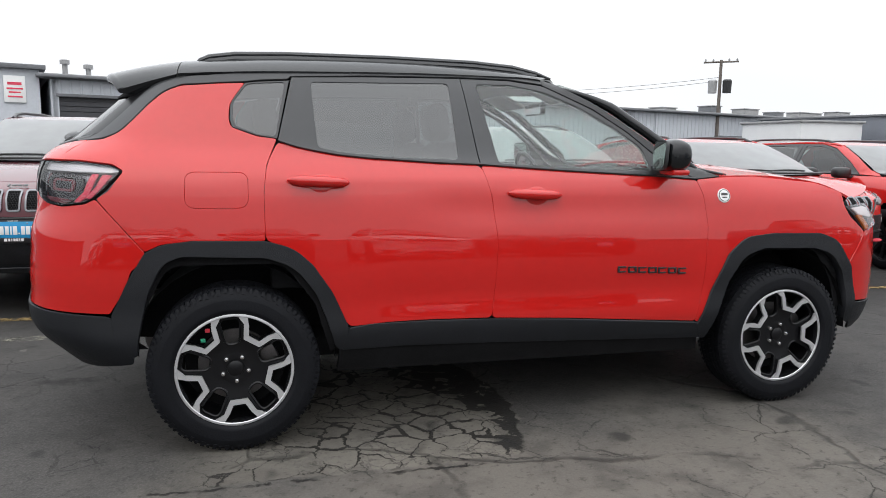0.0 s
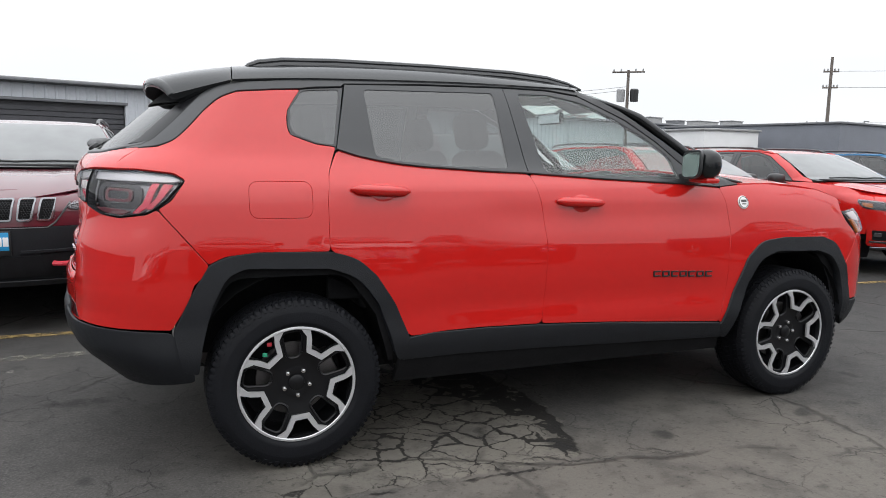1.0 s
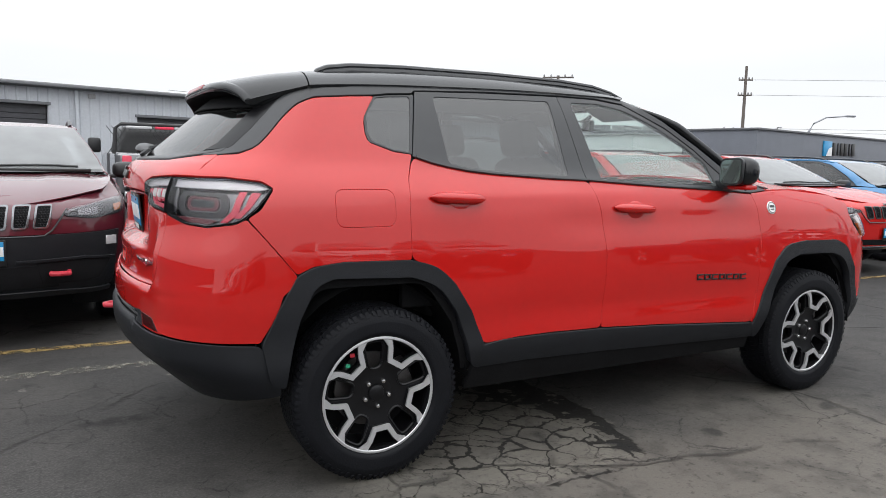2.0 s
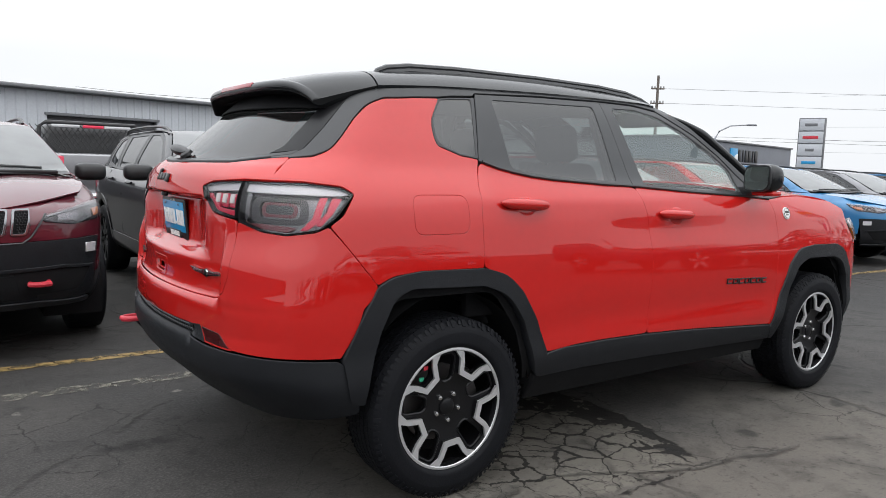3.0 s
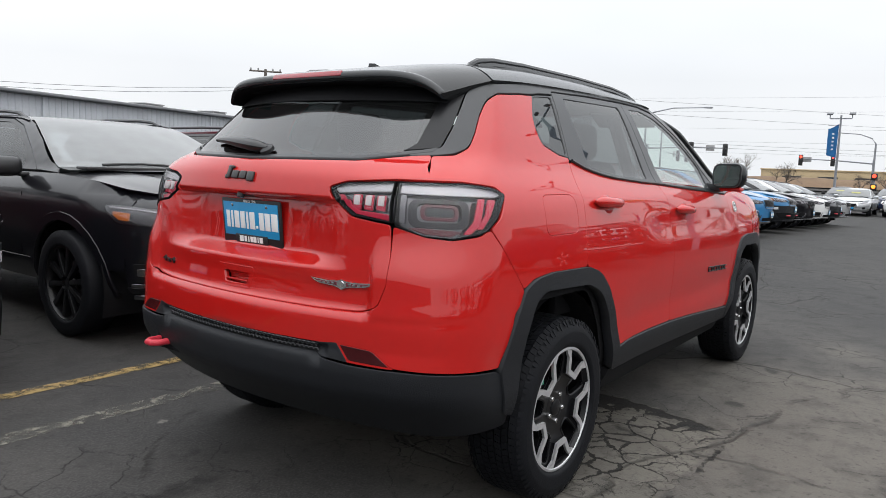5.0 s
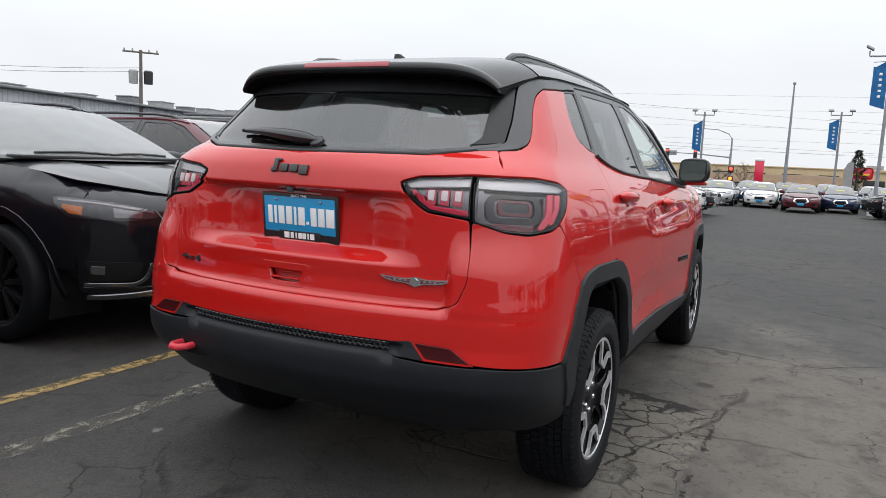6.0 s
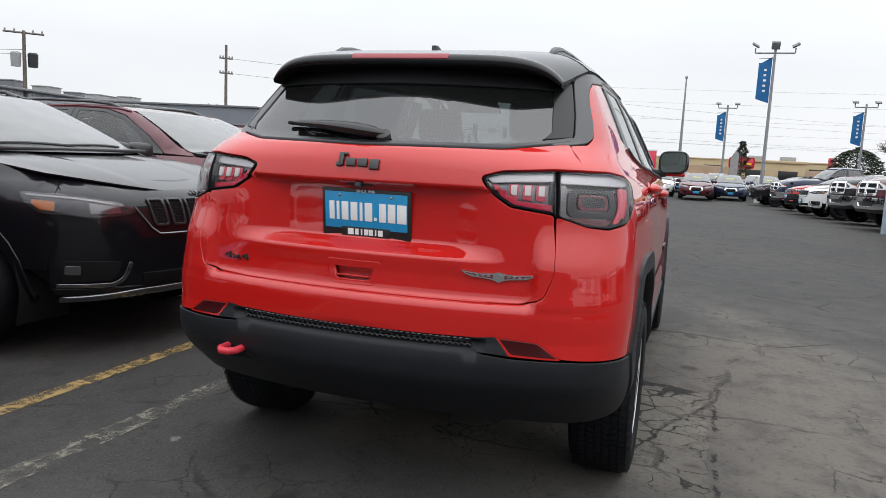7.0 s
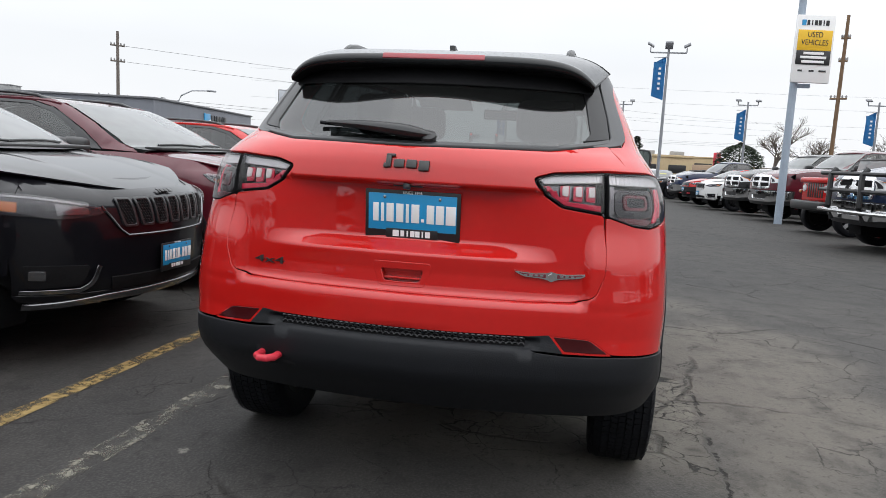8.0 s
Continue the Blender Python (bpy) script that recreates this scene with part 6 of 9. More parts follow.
def on_tail(u, z, off=0.0):
    """A pose on the tail: x to the viewer's right, y up, z out of the skin."""
    s = H.middle_r(z) + u
    p, n = H.at(np.array(s), np.array(z)), Vector(H.normal(np.array(s), np.array(z)))
    right = Vector((0, 0, 1)).cross(n).normalized()
    up = n.cross(right).normalized()
    m = Matrix((right, up, n)).transposed().to_4x4()
    return Matrix.Translation(Vector(p) + n * off) @ m


# maker's badge as plain dark rounded shapes
bm = bmesh.new()
for x, wd, ht, dy in ((-0.062, 0.018, 0.044, 0.002), (-0.070, 0.016, 0.016, -0.014), (-0.028, 0.034, 0.028, -0.006), (0.012, 0.034, 0.028, -0.006), (0.052, 0.034, 0.034, -0.010), (-0.056, 0.030, 0.010, 0.020)):
    box((wd, ht, 0.010), (x, dy, 0.003), 0.004, bm=bm)
bmesh.ops.transform(bm, matrix=on_tail(0.0, 1.186), verts=bm.verts)
part("tailgate_badge", bm, BADGE_DARK, hero, "raised dark badge shapes on the tailgate")
text_mesh("drive_badge", "4x4", 0.052, BADGE_DARK, hero, on_tail(-0.462, 0.840, 0.002) @ Matrix.Diagonal((1.5, 0.62, 1, 1)), 0.003, "dark 4x4 lettering")
def flat_piece(name, outline, front, mat, parent, at, label=""):
    bm = bmesh.new()
    prism(outline, front, bm=bm, m=Matrix(((1, 0, 0, 0), (0, 0, 1, 0), (0, 1, 0, 0), (0, 0, 0, 1))))
    bmesh.ops.recalc_face_normals(bm, faces=bm.faces)
    bmesh.ops.transform(bm, matrix=at, verts=bm.verts)
    return part(name, bm, mat, parent, label)


at_badge = on_tail(0.463, 0.862, 0.003) @ Matrix.Diagonal((0.98, 0.74, 1, 1))
WING = [(0, 0.018), (0.016, 0.012), (0.050, 0.009), (0.118, 0.016), (0.105, 0.004), (0.085, -0.006), (0.030, -0.012), (0.012, -0.018), (0, -0.026)]
whole = WING + [(-x, z) for x, z in WING[-2:0:-1]]
wing_badge = flat_piece("winged_badge", whole, 0.005, CHROME, hero, at_badge, "chrome winged badge with red infill")
for sg in (1, -1):
    flat_piece("infill", [(sg * x, z) for x, z in ((0.018, 0.007), (0.050, 0.005), (0.106, 0.011), (0.082, -0.002), (0.030, -0.007), (0.018, -0.010))][::sg], 0.0062, LAMP_CORE, wing_badge, at_badge, "dark red infill")
    for k in range(4):
        flat_piece("badge_bar", [(sg * (0.026 + k * 0.017 + dx), dz) for dx, dz in ((0, 0.004), (0.011, 0.004), (0.011, -0.003), (0, -0.003))][::sg], 0.0072, CHROME, wing_badge, at_badge)
flat_piece("badge_star", [(0, 0.012), (0.010, 0.003), (0.006, -0.012), (-0.006, -0.012), (-0.010, 0.003)], 0.0075, CHROME, wing_badge, at_badge)

# tailgate handle, plate, camera, wiper, hook
scoop = skin("tailgate_handle", H, mirrored(GRIP), RED, hero, "body-coloured tailgate grip", zone="rear", lift=0.002, thick=0.02, gap=0.001, step=0.012, holes=[mirrored(GRIP_HOLE)])
skin("grip_bowl", H, mirrored([(u * 1.06, z + (0.003 if z > 0.83 else -0.003)) for u, z, *_ in GRIP_HOLE]), RED, scoop, zone="rear", lift=-0.028, thick=0.004, step=0.015)
skin("grip_wall", H, mirrored([(0, 0.850), (0.062, 0.850), (0.060, 0.838), (0, 0.838)]), RED, scoop, zone="rear", lift=-0.016, thick=0.01, step=0.015)
part("grip_ledge", box((0.03, 0.116, 0.006), (-0.818, 0, 0.823), 0.002), RED, scoop)


def plate(parent, m, big=True):
    """A blue dealer plate in a black frame; its maker's lettering stays plain white bars."""
    pl = part("licence_plate", box((0.312, 0.165, 0.008), (0, 0, 0.004), 0.004), SIGN_BLACK, parent, "blue dealer plate in a black frame")
    pl.matrix_basis = m
    part("plate_face", box((0.288, 0.118, 0.003), (0, 0.012, 0.009), 0.001), SIGN_BLUE, pl)
    if big:
        bm = bmesh.new()
        x = -0.128
        for wd in (0.018, 0.010, 0.024, 0.024, 0.010, 0.026):
            box((wd, 0.060, 0.002), (x + wd / 2, 0.010, 0.0115), 0.0006, bm=bm)
            x += wd + 0.008
        box((0.010, 0.010, 0.002), (x + 0.003, -0.011, 0.0115), 0.0006, bm=bm)
        x += 0.016
        for wd in (0.024, 0.026, 0.032):
            box((wd, 0.060, 0.002), (x + wd / 2, 0.010, 0.0115), 0.0006, bm=bm)
            x += wd + 0.006
        part("plate_print", bm, SIGN_WHITE, pl, "white block lettering bars")["kind"] = "stuff"
        part("frame_tab", box((0.17, 0.030, 0.004), (0, -0.056, 0.010), 0.002), SIGN_BLACK, pl)
        bm = bmesh.new()
        box((0.020, 0.020, 0.002), (-0.052, -0.056, 0.0125), bm=bm)
        for k, wd in enumerate((0.012, 0.005, 0.014, 0.014, 0.005, 0.016)):
            box((wd, 0.019, 0.002), (-0.030 + k * 0.0165, -0.056, 0.0125), bm=bm)
        part("tab_print", bm, SIGN_WHITE, pl)["kind"] = "stuff"
        text_mesh("frame_text", "SINCE 1946", 0.013, SIGN_WHITE, pl, Matrix.Translation((0, 0.0755, 0.009)), 0.0006)
        for x in (-0.09, 0.09):
            part("plate_screw", lathe([(0.005, 0), (0.005, 0.004), (0.0005, 0.005)], 10, axis="z"), STEEL, pl).matrix_basis = Matrix.Translation((x, 0.060, 0.0095))
    return pl


pm = Matrix.Translation((-0.772, -0.013, 1.015)) @ Matrix(((0, -0.10, -0.995), (-1, 0, 0), (0, 0.995, -0.10))).to_4x4()
plate(hero, pm)
part("plate_lamp_housing", box((0.03, 0.10, 0.022), (-0.790, 0, 1.120), 0.006), SIGN_BLACK, hero)
part("reverse_camera", lathe([(0.014, 0), (0.012, 0.012), (0.0005, 0.014)], 14, axis="z"), SIGN_BLACK, hero).matrix_basis = Matrix.Translation((-0.812, 0, 1.116)) @ pose(0, 0, 0, 180, 20, 0)
sweep = [on_tail(0.055 - 0.375 * k / 10, 1.262 + 0.030 * (k / 10) ** 1.3, 0.016 + 0.010 * math.sin(math.pi * k / 10)).translation for k in range(11)]
wiper = part("rear_wiper", tube(sweep, [0.010, 0.024, 0.029, 0.029, 0.027, 0.024, 0.021, 0.018, 0.015, 0.011, 0.006], 12, squash=0.72), SIGN_BLACK, hero, "black rear wiper at rest")
part("wiper_hub", lathe([(0.026, 0), (0.024, 0.012), (0.014, 0.018), (0.0005, 0.019)], 20, axis="z"), SIGN_BLACK, wiper).matrix_basis = on_tail(0.045, 1.262, 0.004)
part("blade", tube([on_tail(-0.06, 1.275, 0.008).translation, on_tail(-0.35, 1.296, 0.008).translation], 0.007, 6), RUBBER, wiper)
hk = on_tail(-0.435, 0.533, 0.0).translation
bm = tube([(hk.x + 0.02, hk.y + 0.030, hk.z), (hk.x - 0.045, hk.y + 0.030, hk.z), (hk.x - 0.066, hk.y + 0.012, hk.z), (hk.x - 0.066, hk.y - 0.012, hk.z), (hk.x - 0.045, hk.y - 0.030, hk.z), (hk.x + 0.02, hk.y - 0.030, hk.z)], 0.0125, 12)
part("tow_hook", bm, HOOK_RED, hero, "red rear tow hook")
part("hook_slot", box((0.03, 0.15, 0.075), (hk.x + 0.012, hk.y - 0.02, hk.z), 0.012), DARK, hero)

# cabin
def seat(parent, x, y, wide=0.50):
    st = part("seat", box((0.50, wide, 0.16), (x, y, 0.66), 0.05, 3), CLOTH, parent, "dark cloth seat")
    part("backrest", box((0.16, wide, 0.62), (x - 0.30, y, 0.98), 0.06, 3, turn=Euler((0, radians(-14), 0)).to_matrix(), taper=0.84), CLOTH, st)
    part("headrest", box((0.10, 0.25, 0.18), (x - 0.40, y, 1.375), 0.045, 3, turn=Euler((0, radians(-10), 0)).to_matrix()), CLOTH, st)
    part("headrest_post", tube([(x - 0.39, y - 0.06, 1.25), (x - 0.40, y - 0.06, 1.36)], 0.007, 6), STEEL, st)
    part("headrest_post", tube([(x - 0.39, y + 0.06, 1.25), (x - 0.40, y + 0.06, 1.36)], 0.007, 6), STEEL, st)


for y in (0.36, -0.36):
    seat(hero, 1.35, y)
    seat(hero, 0.55, y, 0.58)
part("dashboard", box((0.42, 1.30, 0.26), (2.02, 0, 1.02), 0.07, 3), DARK, hero, "dark dashboard")
bm = bmesh.new()
ringp = [(0.0, 0.185 * math.cos(a), 0.185 * math.sin(a)) for a in np.linspace(0, 2 * math.pi, 25)]
tube(ringp, 0.014, 8, bm=bm, closed_ends=False)
box((0.03, 0.35, 0.05), (0, 0, -0.02), 0.01, bm=bm)
bmesh.ops.transform(bm, matrix=pose(1.76, 0.36, 1.06, 0, -22, 0), verts=bm.verts)
part("steering_wheel", bm, SIGN_BLACK, hero, "black steering wheel")
bm = box((0.03, 0.24, 0.065), (1.62, 0, 1.475), 0.012)
tube([(1.63, 0, 1.49), (1.70, 0, 1.535)], 0.012, 6, bm=bm)
part("rear_view_mirror", bm, SIGN_BLACK, hero)
part("mirror_pane", box((0.003, 0.22, 0.052), (1.603, 0, 1.475)), CHROME, hero)
for sg in (1, -1):
    part("sun_visor", box((0.16, 0.34, 0.02), (1.56, sg * 0.36, 1.530), 0.008, turn=Euler((0, radians(24), 0)).to_matrix()), HEADLINER, hero)
    part("inner_pillar", tube([(1.03, sg * 0.53, 1.50), (1.06, sg * 0.64, 1.18)], 0.030, 8), HEADLINER, hero)
    part("door_card", box((1.9, 0.04, 0.5), (1.1, sg * 0.70, 0.90), 0.015), DARK, hero)

for cx in (0.0, 2.636):
    wheel(hero, Matrix.Translation((cx, -0.750, 0.345)) @ pose(0, 0, 0, 0, 0 if cx == 0 else -14, 0), rim=0.233)
    wheel(hero, Matrix.Translation((cx, 0.750, 0.345)) @ pose(0, 0, 0, 0, 0, 180), rim=0.233)

for z, mt, words in ((0.165, HOOK_RED, "red paint dot"), (0.125, TAG_GREEN, "green paint dot")):
    x = -0.105 - (0.165 - z) * 0.45
    part("paint_mark", box((0.019, 0.003, 0.016), (x, -0.825, 0.345 + z), 0.001), mt, hero, words)

# ---- the other vehicles ----
PAINT_KEY = {}


def car_kit(name, sh, cfg):
    """One vehicle built from a shell and its outlines. Returns the Empty; painted parts carry PAINT."""
    ob = new(name)
    P = cfg["paint"]
    low = cfg["cladding"]
    st = cfg.get("step", 0.08)

    def pair(nm, loop, mat, lab="", **kw):
        for fl in (False, True):
            skin(nm, sh, loop, mat, ob, lab, flip=fl, **kw)
    wb, r = cfg["base"], cfg["tyre"]
    a = r + 0.07

    def arch(cx, up):
        k = [(cx + a * math.cos(t), r + a * math.sin(t)) for t in np.linspace(math.pi, 0, 11)]
        return [(cx - a, 0.30)] + k + [(cx + a, 0.30)]
    z0, zs, belt = cfg["floor"], cfg["sill"], cfg["belt"]
    x0, x1 = cfg["side"]
    rear_arch, front_arch = arch(0, 1), arch(wb, 1)
    tops = [(s, z) for s, z in belt]
    cut = lambda seq: [(s, max(z, zs)) for s, z in seq]
    pair("body_side", [(x0, zs), *cut(rear_arch)[1:-1], *cut(front_arch)[1:-1], (x1, zs), (x1 + 0.03, 0.80), *reversed(tops), (x0, tops[0][1])], P, step=st, gap=0.001)
    pair("sill", [(x0, z0), (-a, z0), (-a, zs - 0.005), (x0, zs - 0.005)], low, step=st)
    pair("sill", [(a, z0), (wb - a, z0), (wb - a, zs - 0.005), (a, zs - 0.005)], low, step=st, lift=0.006)
    for cx in (0, wb):
        ring_o = [(cx + (a + 0.045) * math.cos(t), r + (a + 0.045) * math.sin(t)) for t in np.linspace(math.pi + 0.1, -0.1, 15)]
        ring_i = [(cx + (a - 0.012) * math.cos(t), r + (a - 0.012) * math.sin(t)) for t in np.linspace(-0.1, math.pi + 0.1, 15)]
        pair("arch_flare", ring_o + ring_i, low, lift=0.008, thick=0.03, step=0.06)
        for sg in (1, -1):
            bm = bmesh.new()
            ends = [[bm.verts.new((cx + (a + 0.02) * math.cos(t), sg * y, r + (a + 0.02) * math.sin(t))) for t in np.linspace(-0.4, math.pi + 0.4, 11)] for y in (cfg["half"] - 0.05, cfg["half"] - 0.40)]
            for i in range(10):
                bm.faces.new((ends[0][i], ends[0][i + 1], ends[1][i + 1], ends[1][i]))
            bm.faces.new(ends[1])
            part("wheel_house", bm, DARK, ob)
    part("floor_pan", box((x1 - x0 - 0.1, cfg["half"] * 1.5, 0.12), ((x0 + x1) / 2, 0, z0 + 0.10), 0.04), DARK, ob)
    pair("inner_body", [(x0, z0 + 0.05), *[(s, min(z, 0.9)) for s, z in cut(rear_arch)], *[(s, min(z, 0.9)) for s, z in cut(front_arch)], (x1, z0 + 0.05), (x1, 0.85), *[(s, z - 0.05) for s, z in reversed(tops)]], DARK, lift=-0.05, thick=0.004, step=0.14)
    zt, zm = cfg["nose_top"], cfg["nose_split"]
    nb = lambda z: float(sh.middle_f(z)) - x1
    tb = lambda z: x0 - float(sh.middle_r(z))
    ze = tops[-1][1] - 0.002
    # tail
    zq = tops[0][1]
    skin("tail", sh, mirrored([(0, cfg["tail_top"]), (0.45, cfg["tail_top"]), (tb(zq), zq), (tb(0.8), 0.8), (tb(zs), zs), (0, zs)]), P, ob, zone="rear", step=st)
    skin("tail_bumper", sh, mirrored([(0, zs - 0.005), (tb(zs), zs - 0.005), (tb(z0), z0), (0, z0)]), low, ob, zone="rear", step=st, lift=0.01)
    for fl in (False, True):
        skin("tail_lamp", sh, cfg["tail_lamp"], LAMP_RED, ob, "red tail lamp", zone="rear", lift=0.008, flip=fl, step=st)
    # nose
    skin("nose", sh, mirrored([(0, zt), (0.45, zt - 0.01), (nb(ze) * 0.75, (zt + ze) / 2), (nb(ze), ze), (nb(0.85), 0.85), (nb(0.7), 0.70), (nb(zm), zm), (0, zm)]), P, ob, zone="nose", step=0.05, gap=0.0)
    skin("front_bumper", sh, mirrored([(0, zm - 0.004), (nb(zm), zm - 0.004), (nb(z0), z0 + 0.02), (0.5, z0), (0, z0)]), cfg["bumper"], ob, zone="nose", step=0.06, lift=0.008)
    if cfg.get("filler"):
        skin("nose_filler", sh, mirrored([(0, 1.00), (0.5, 1.01), (nb(1.05) * 0.9, 1.05), (nb(1.05) + 0.05, 1.04), (nb(0.9) + 0.03, 0.90), (0.4, 0.88), (0, 0.88)]), P, ob, zone="nose", step=0.06, lift=-0.010)
    skin("nose_backing", sh, mirrored([(0, zt), (nb(zt), zt), (nb(z0), z0 + 0.05), (0, z0 + 0.05)]), DARK, ob, zone="nose", step=0.12, lift=-0.06)
    # bonnet
    he, hc, (hx0, hx1), bow = pchip(cfg["hood_edge"]), cfg["hood_crown"], cfg["hood"], cfg["hood_bow"]

    def hood_fn(u, v):
        t = v * 2 - 1
        x = hx0 + (hx1 - hx0) * u - bow * u * t * t
        e = he(x)
        ridge = cfg.get("ridge", 0.0) * (soft(np.abs(t), 0.40, 0.52) - soft(np.abs(t), 0.75, 1.0))
        return np.stack([x, (sh.half(x, e) - 0.002) * t * (1 - 0.05 * u ** 4), e + hc * (1 - np.abs(t) ** 2.4) * (1 - 0.6 * u ** 3) + ridge * (1 - u ** 3) - 0.02 * u ** 6 * (1 - t * t)], -1)
    grid_mesh("bonnet", hood_fn, 26, 33, P, ob, thick=0.01)
    # roof
    re, rc = pchip(cfg["roof_edge"]), pchip(cfg["roof_top"])
    rx0, rx1 = cfg["roof"]

    def roof_fn(u, v):
        t = v * 2 - 1
        x = rx0 + (rx1 - rx0) * u + (1 - u) * 0.06 * t * t - u * 0.14 * t * t
        e = re(x)
        return np.stack([x, (sh.half(x, e) + 0.012) * t, e + (rc(x) - e) * (1 - np.abs(t) ** 3.5)], -1)
    grid_mesh("roof", roof_fn, 26, 25, cfg.get("roof_mat", P), ob, thick=0.02)
    # glass
    for nm, outer, holes, mat in cfg["windows"]:
        pair(nm + "_frame", outer, TRIM_BLACK if nm != "pillar" else P, holes=holes, lift=-0.002, thick=0.02, step=st)
        for hole in holes:
            for fl in (False, True):
                skin(nm + "_glass", sh, hole, mat, ob, flip=fl, lift=-0.008, thick=0.003, gap=-0.003, step=st)
    for nm, loop in cfg.get("painted", []):
        pair(nm, loop, P, step=st, lift=0.001)
    ws = cfg["windscreen"]
    screen("windscreen", sh, ws[0], ws[1], 0.015, GLASS_SCREEN, ob, -0.003)
    screen("screen_surround", sh, ws[0] - 0.02, ws[0] + 0.03, 0.02, SIGN_BLACK, ob, -0.008)
    skin("rear_window", sh, mirrored(cfg["rear_window"]), GLASS_TINT, ob, zone="rear", lift=-0.004, thick=0.003, step=st)
    zb = ws[0]
    part("cowl", box((0.16, cfg["half"] * 1.5, 0.03), (float(sh.xf(zb)) - 0.05, 0, zb - 0.005), 0.01), SIGN_BLACK, ob)
    for y0, y1 in ((0.60, 0.02), (0.05, -0.50)):
        pts = []
        for k in range(5):
            y = y0 + (y1 - y0) * k / 4
            zz = zb + 0.025 + 0.012 * math.sin(math.pi * k / 4)
            pts.append((float(sh.xf(zz)) - float(sh.bow_f(zz)) * y * y + 0.02, y, zz))
        part("wiper", tube(pts, 0.010, 6), SIGN_BLACK, ob)
    # cabin
    cx = cfg["cabin"]
    part("dashboard", box((0.4, cfg["half"] * 1.4, 0.2), (cx + 0.55, 0, cfg["belt_z"] - 0.10), 0.06), DARK, ob)
    for y in (0.37, -0.37):
        s1 = part("seat", box((0.18, 0.50, 0.66), (cx - 0.42, y, cfg["belt_z"] - 0.12), 0.06, 2, turn=Euler((0, radians(-14), 0)).to_matrix(), taper=0.8), CLOTH, ob)
        part("headrest", box((0.10, 0.26, 0.18), (cx - 0.52, y, cfg["belt_z"] + 0.27), 0.04, 2), CLOTH, s1)
    part("rear_view_mirror", box((0.03, 0.24, 0.06), (cx + 0.30, 0, cfg["belt_z"] + 0.30), 0.012), SIGN_BLACK, ob)
    # mirrors
    mx, my, mz = cfg["mirror"]
    for sg in (1, -1):
        bm = bmesh.new()
        bmesh.ops.create_uvsphere(bm, u_segments=16, v_segments=10, radius=1)
        for v in bm.verts:
            x, y, z = v.co
            v.co = Vector((mx + 0.085 * math.copysign(abs(x) ** 0.7, x), sg * my + 0.115 * math.copysign(abs(y) ** 0.6, y), mz + 0.080 * math.copysign(abs(z) ** 0.6, z)))
        mi = part("door_mirror", bm, cfg.get("mirror_mat", SIGN_BLACK), ob)
        part("mirror_foot", box((0.09, 0.16, 0.035), (mx, sg * (my - 0.16), mz - 0.06), 0.012), SIGN_BLACK, mi)
        for hs, hz in cfg["handles"]:
            p = sh.at(np.array(hs), np.array(hz))
            part("door_handle", tube([(hs - 0.11, sg * (abs(p[1]) + 0.012), hz + 0.004), (hs - 0.05, sg * (abs(p[1]) + 0.030), hz), (hs + 0.05, sg * (abs(p[1]) + 0.030), hz - 0.003), (hs + 0.11, sg * (abs(p[1]) + 0.012), hz - 0.004)], 0.014, 6), P, ob)
        for gs in cfg["door_gaps"]:
            part("door_seam", tube([tuple(sh.at(np.array(s), np.array(z)) * (1, -sg, 1) + np.array((0, sg * 0.0005, 0))) for s, z in gs], 0.0035, 4), DARK, ob)
        if cfg.get("rails"):
            ra, rb, ry, rz = cfg["rails"]
            pts = [(ra, rz - 0.045), (ra + 0.10, rz - 0.005), (ra + 0.35, rz + 0.012), ((ra + rb) / 2, rz + 0.018), (rb - 0.35, rz + 0.008), (rb - 0.12, rz - 0.012), (rb, rz - 0.055)]
            part("roof_rail", tube([(x, sg * ry, z) for x, z in pts], 0.017, 7), cfg.get("rail_mat", TRIM_BLACK), ob)
    cfg["nose_parts"](ob, sh, cfg)
    for cxw in (0.0, wb):
        for sg in (-1, 1):
            wheel(ob, Matrix.Translation((cxw, sg * (cfg["half"] - 0.115), r)) @ pose(0, 0, 0, 0, 0, 0 if sg < 0 else 180), radius=r, half=0.112, rim=r * 0.68, style=cfg["wheel"], fine_tread=cfg.get("fine", False))
    return ob


def repaint(ob, m, old, new_mat, label, category, group):
    """A copy of a vehicle in another colour, at the pose m."""
    twin = copy_thing(ob, m)
    for o in twin.children_recursive:
        if o.type == "MESH" and o.data.materials and o.data.materials[0] == old:
            key = (o.data.name, new_mat.name)
            if key not in PAINT_KEY:
                me = o.data.copy()
                me.materials[0] = new_mat
                PAINT_KEY[key] = me
            o.data = PAINT_KEY[key]
    return tagged(twin, label, category, group)


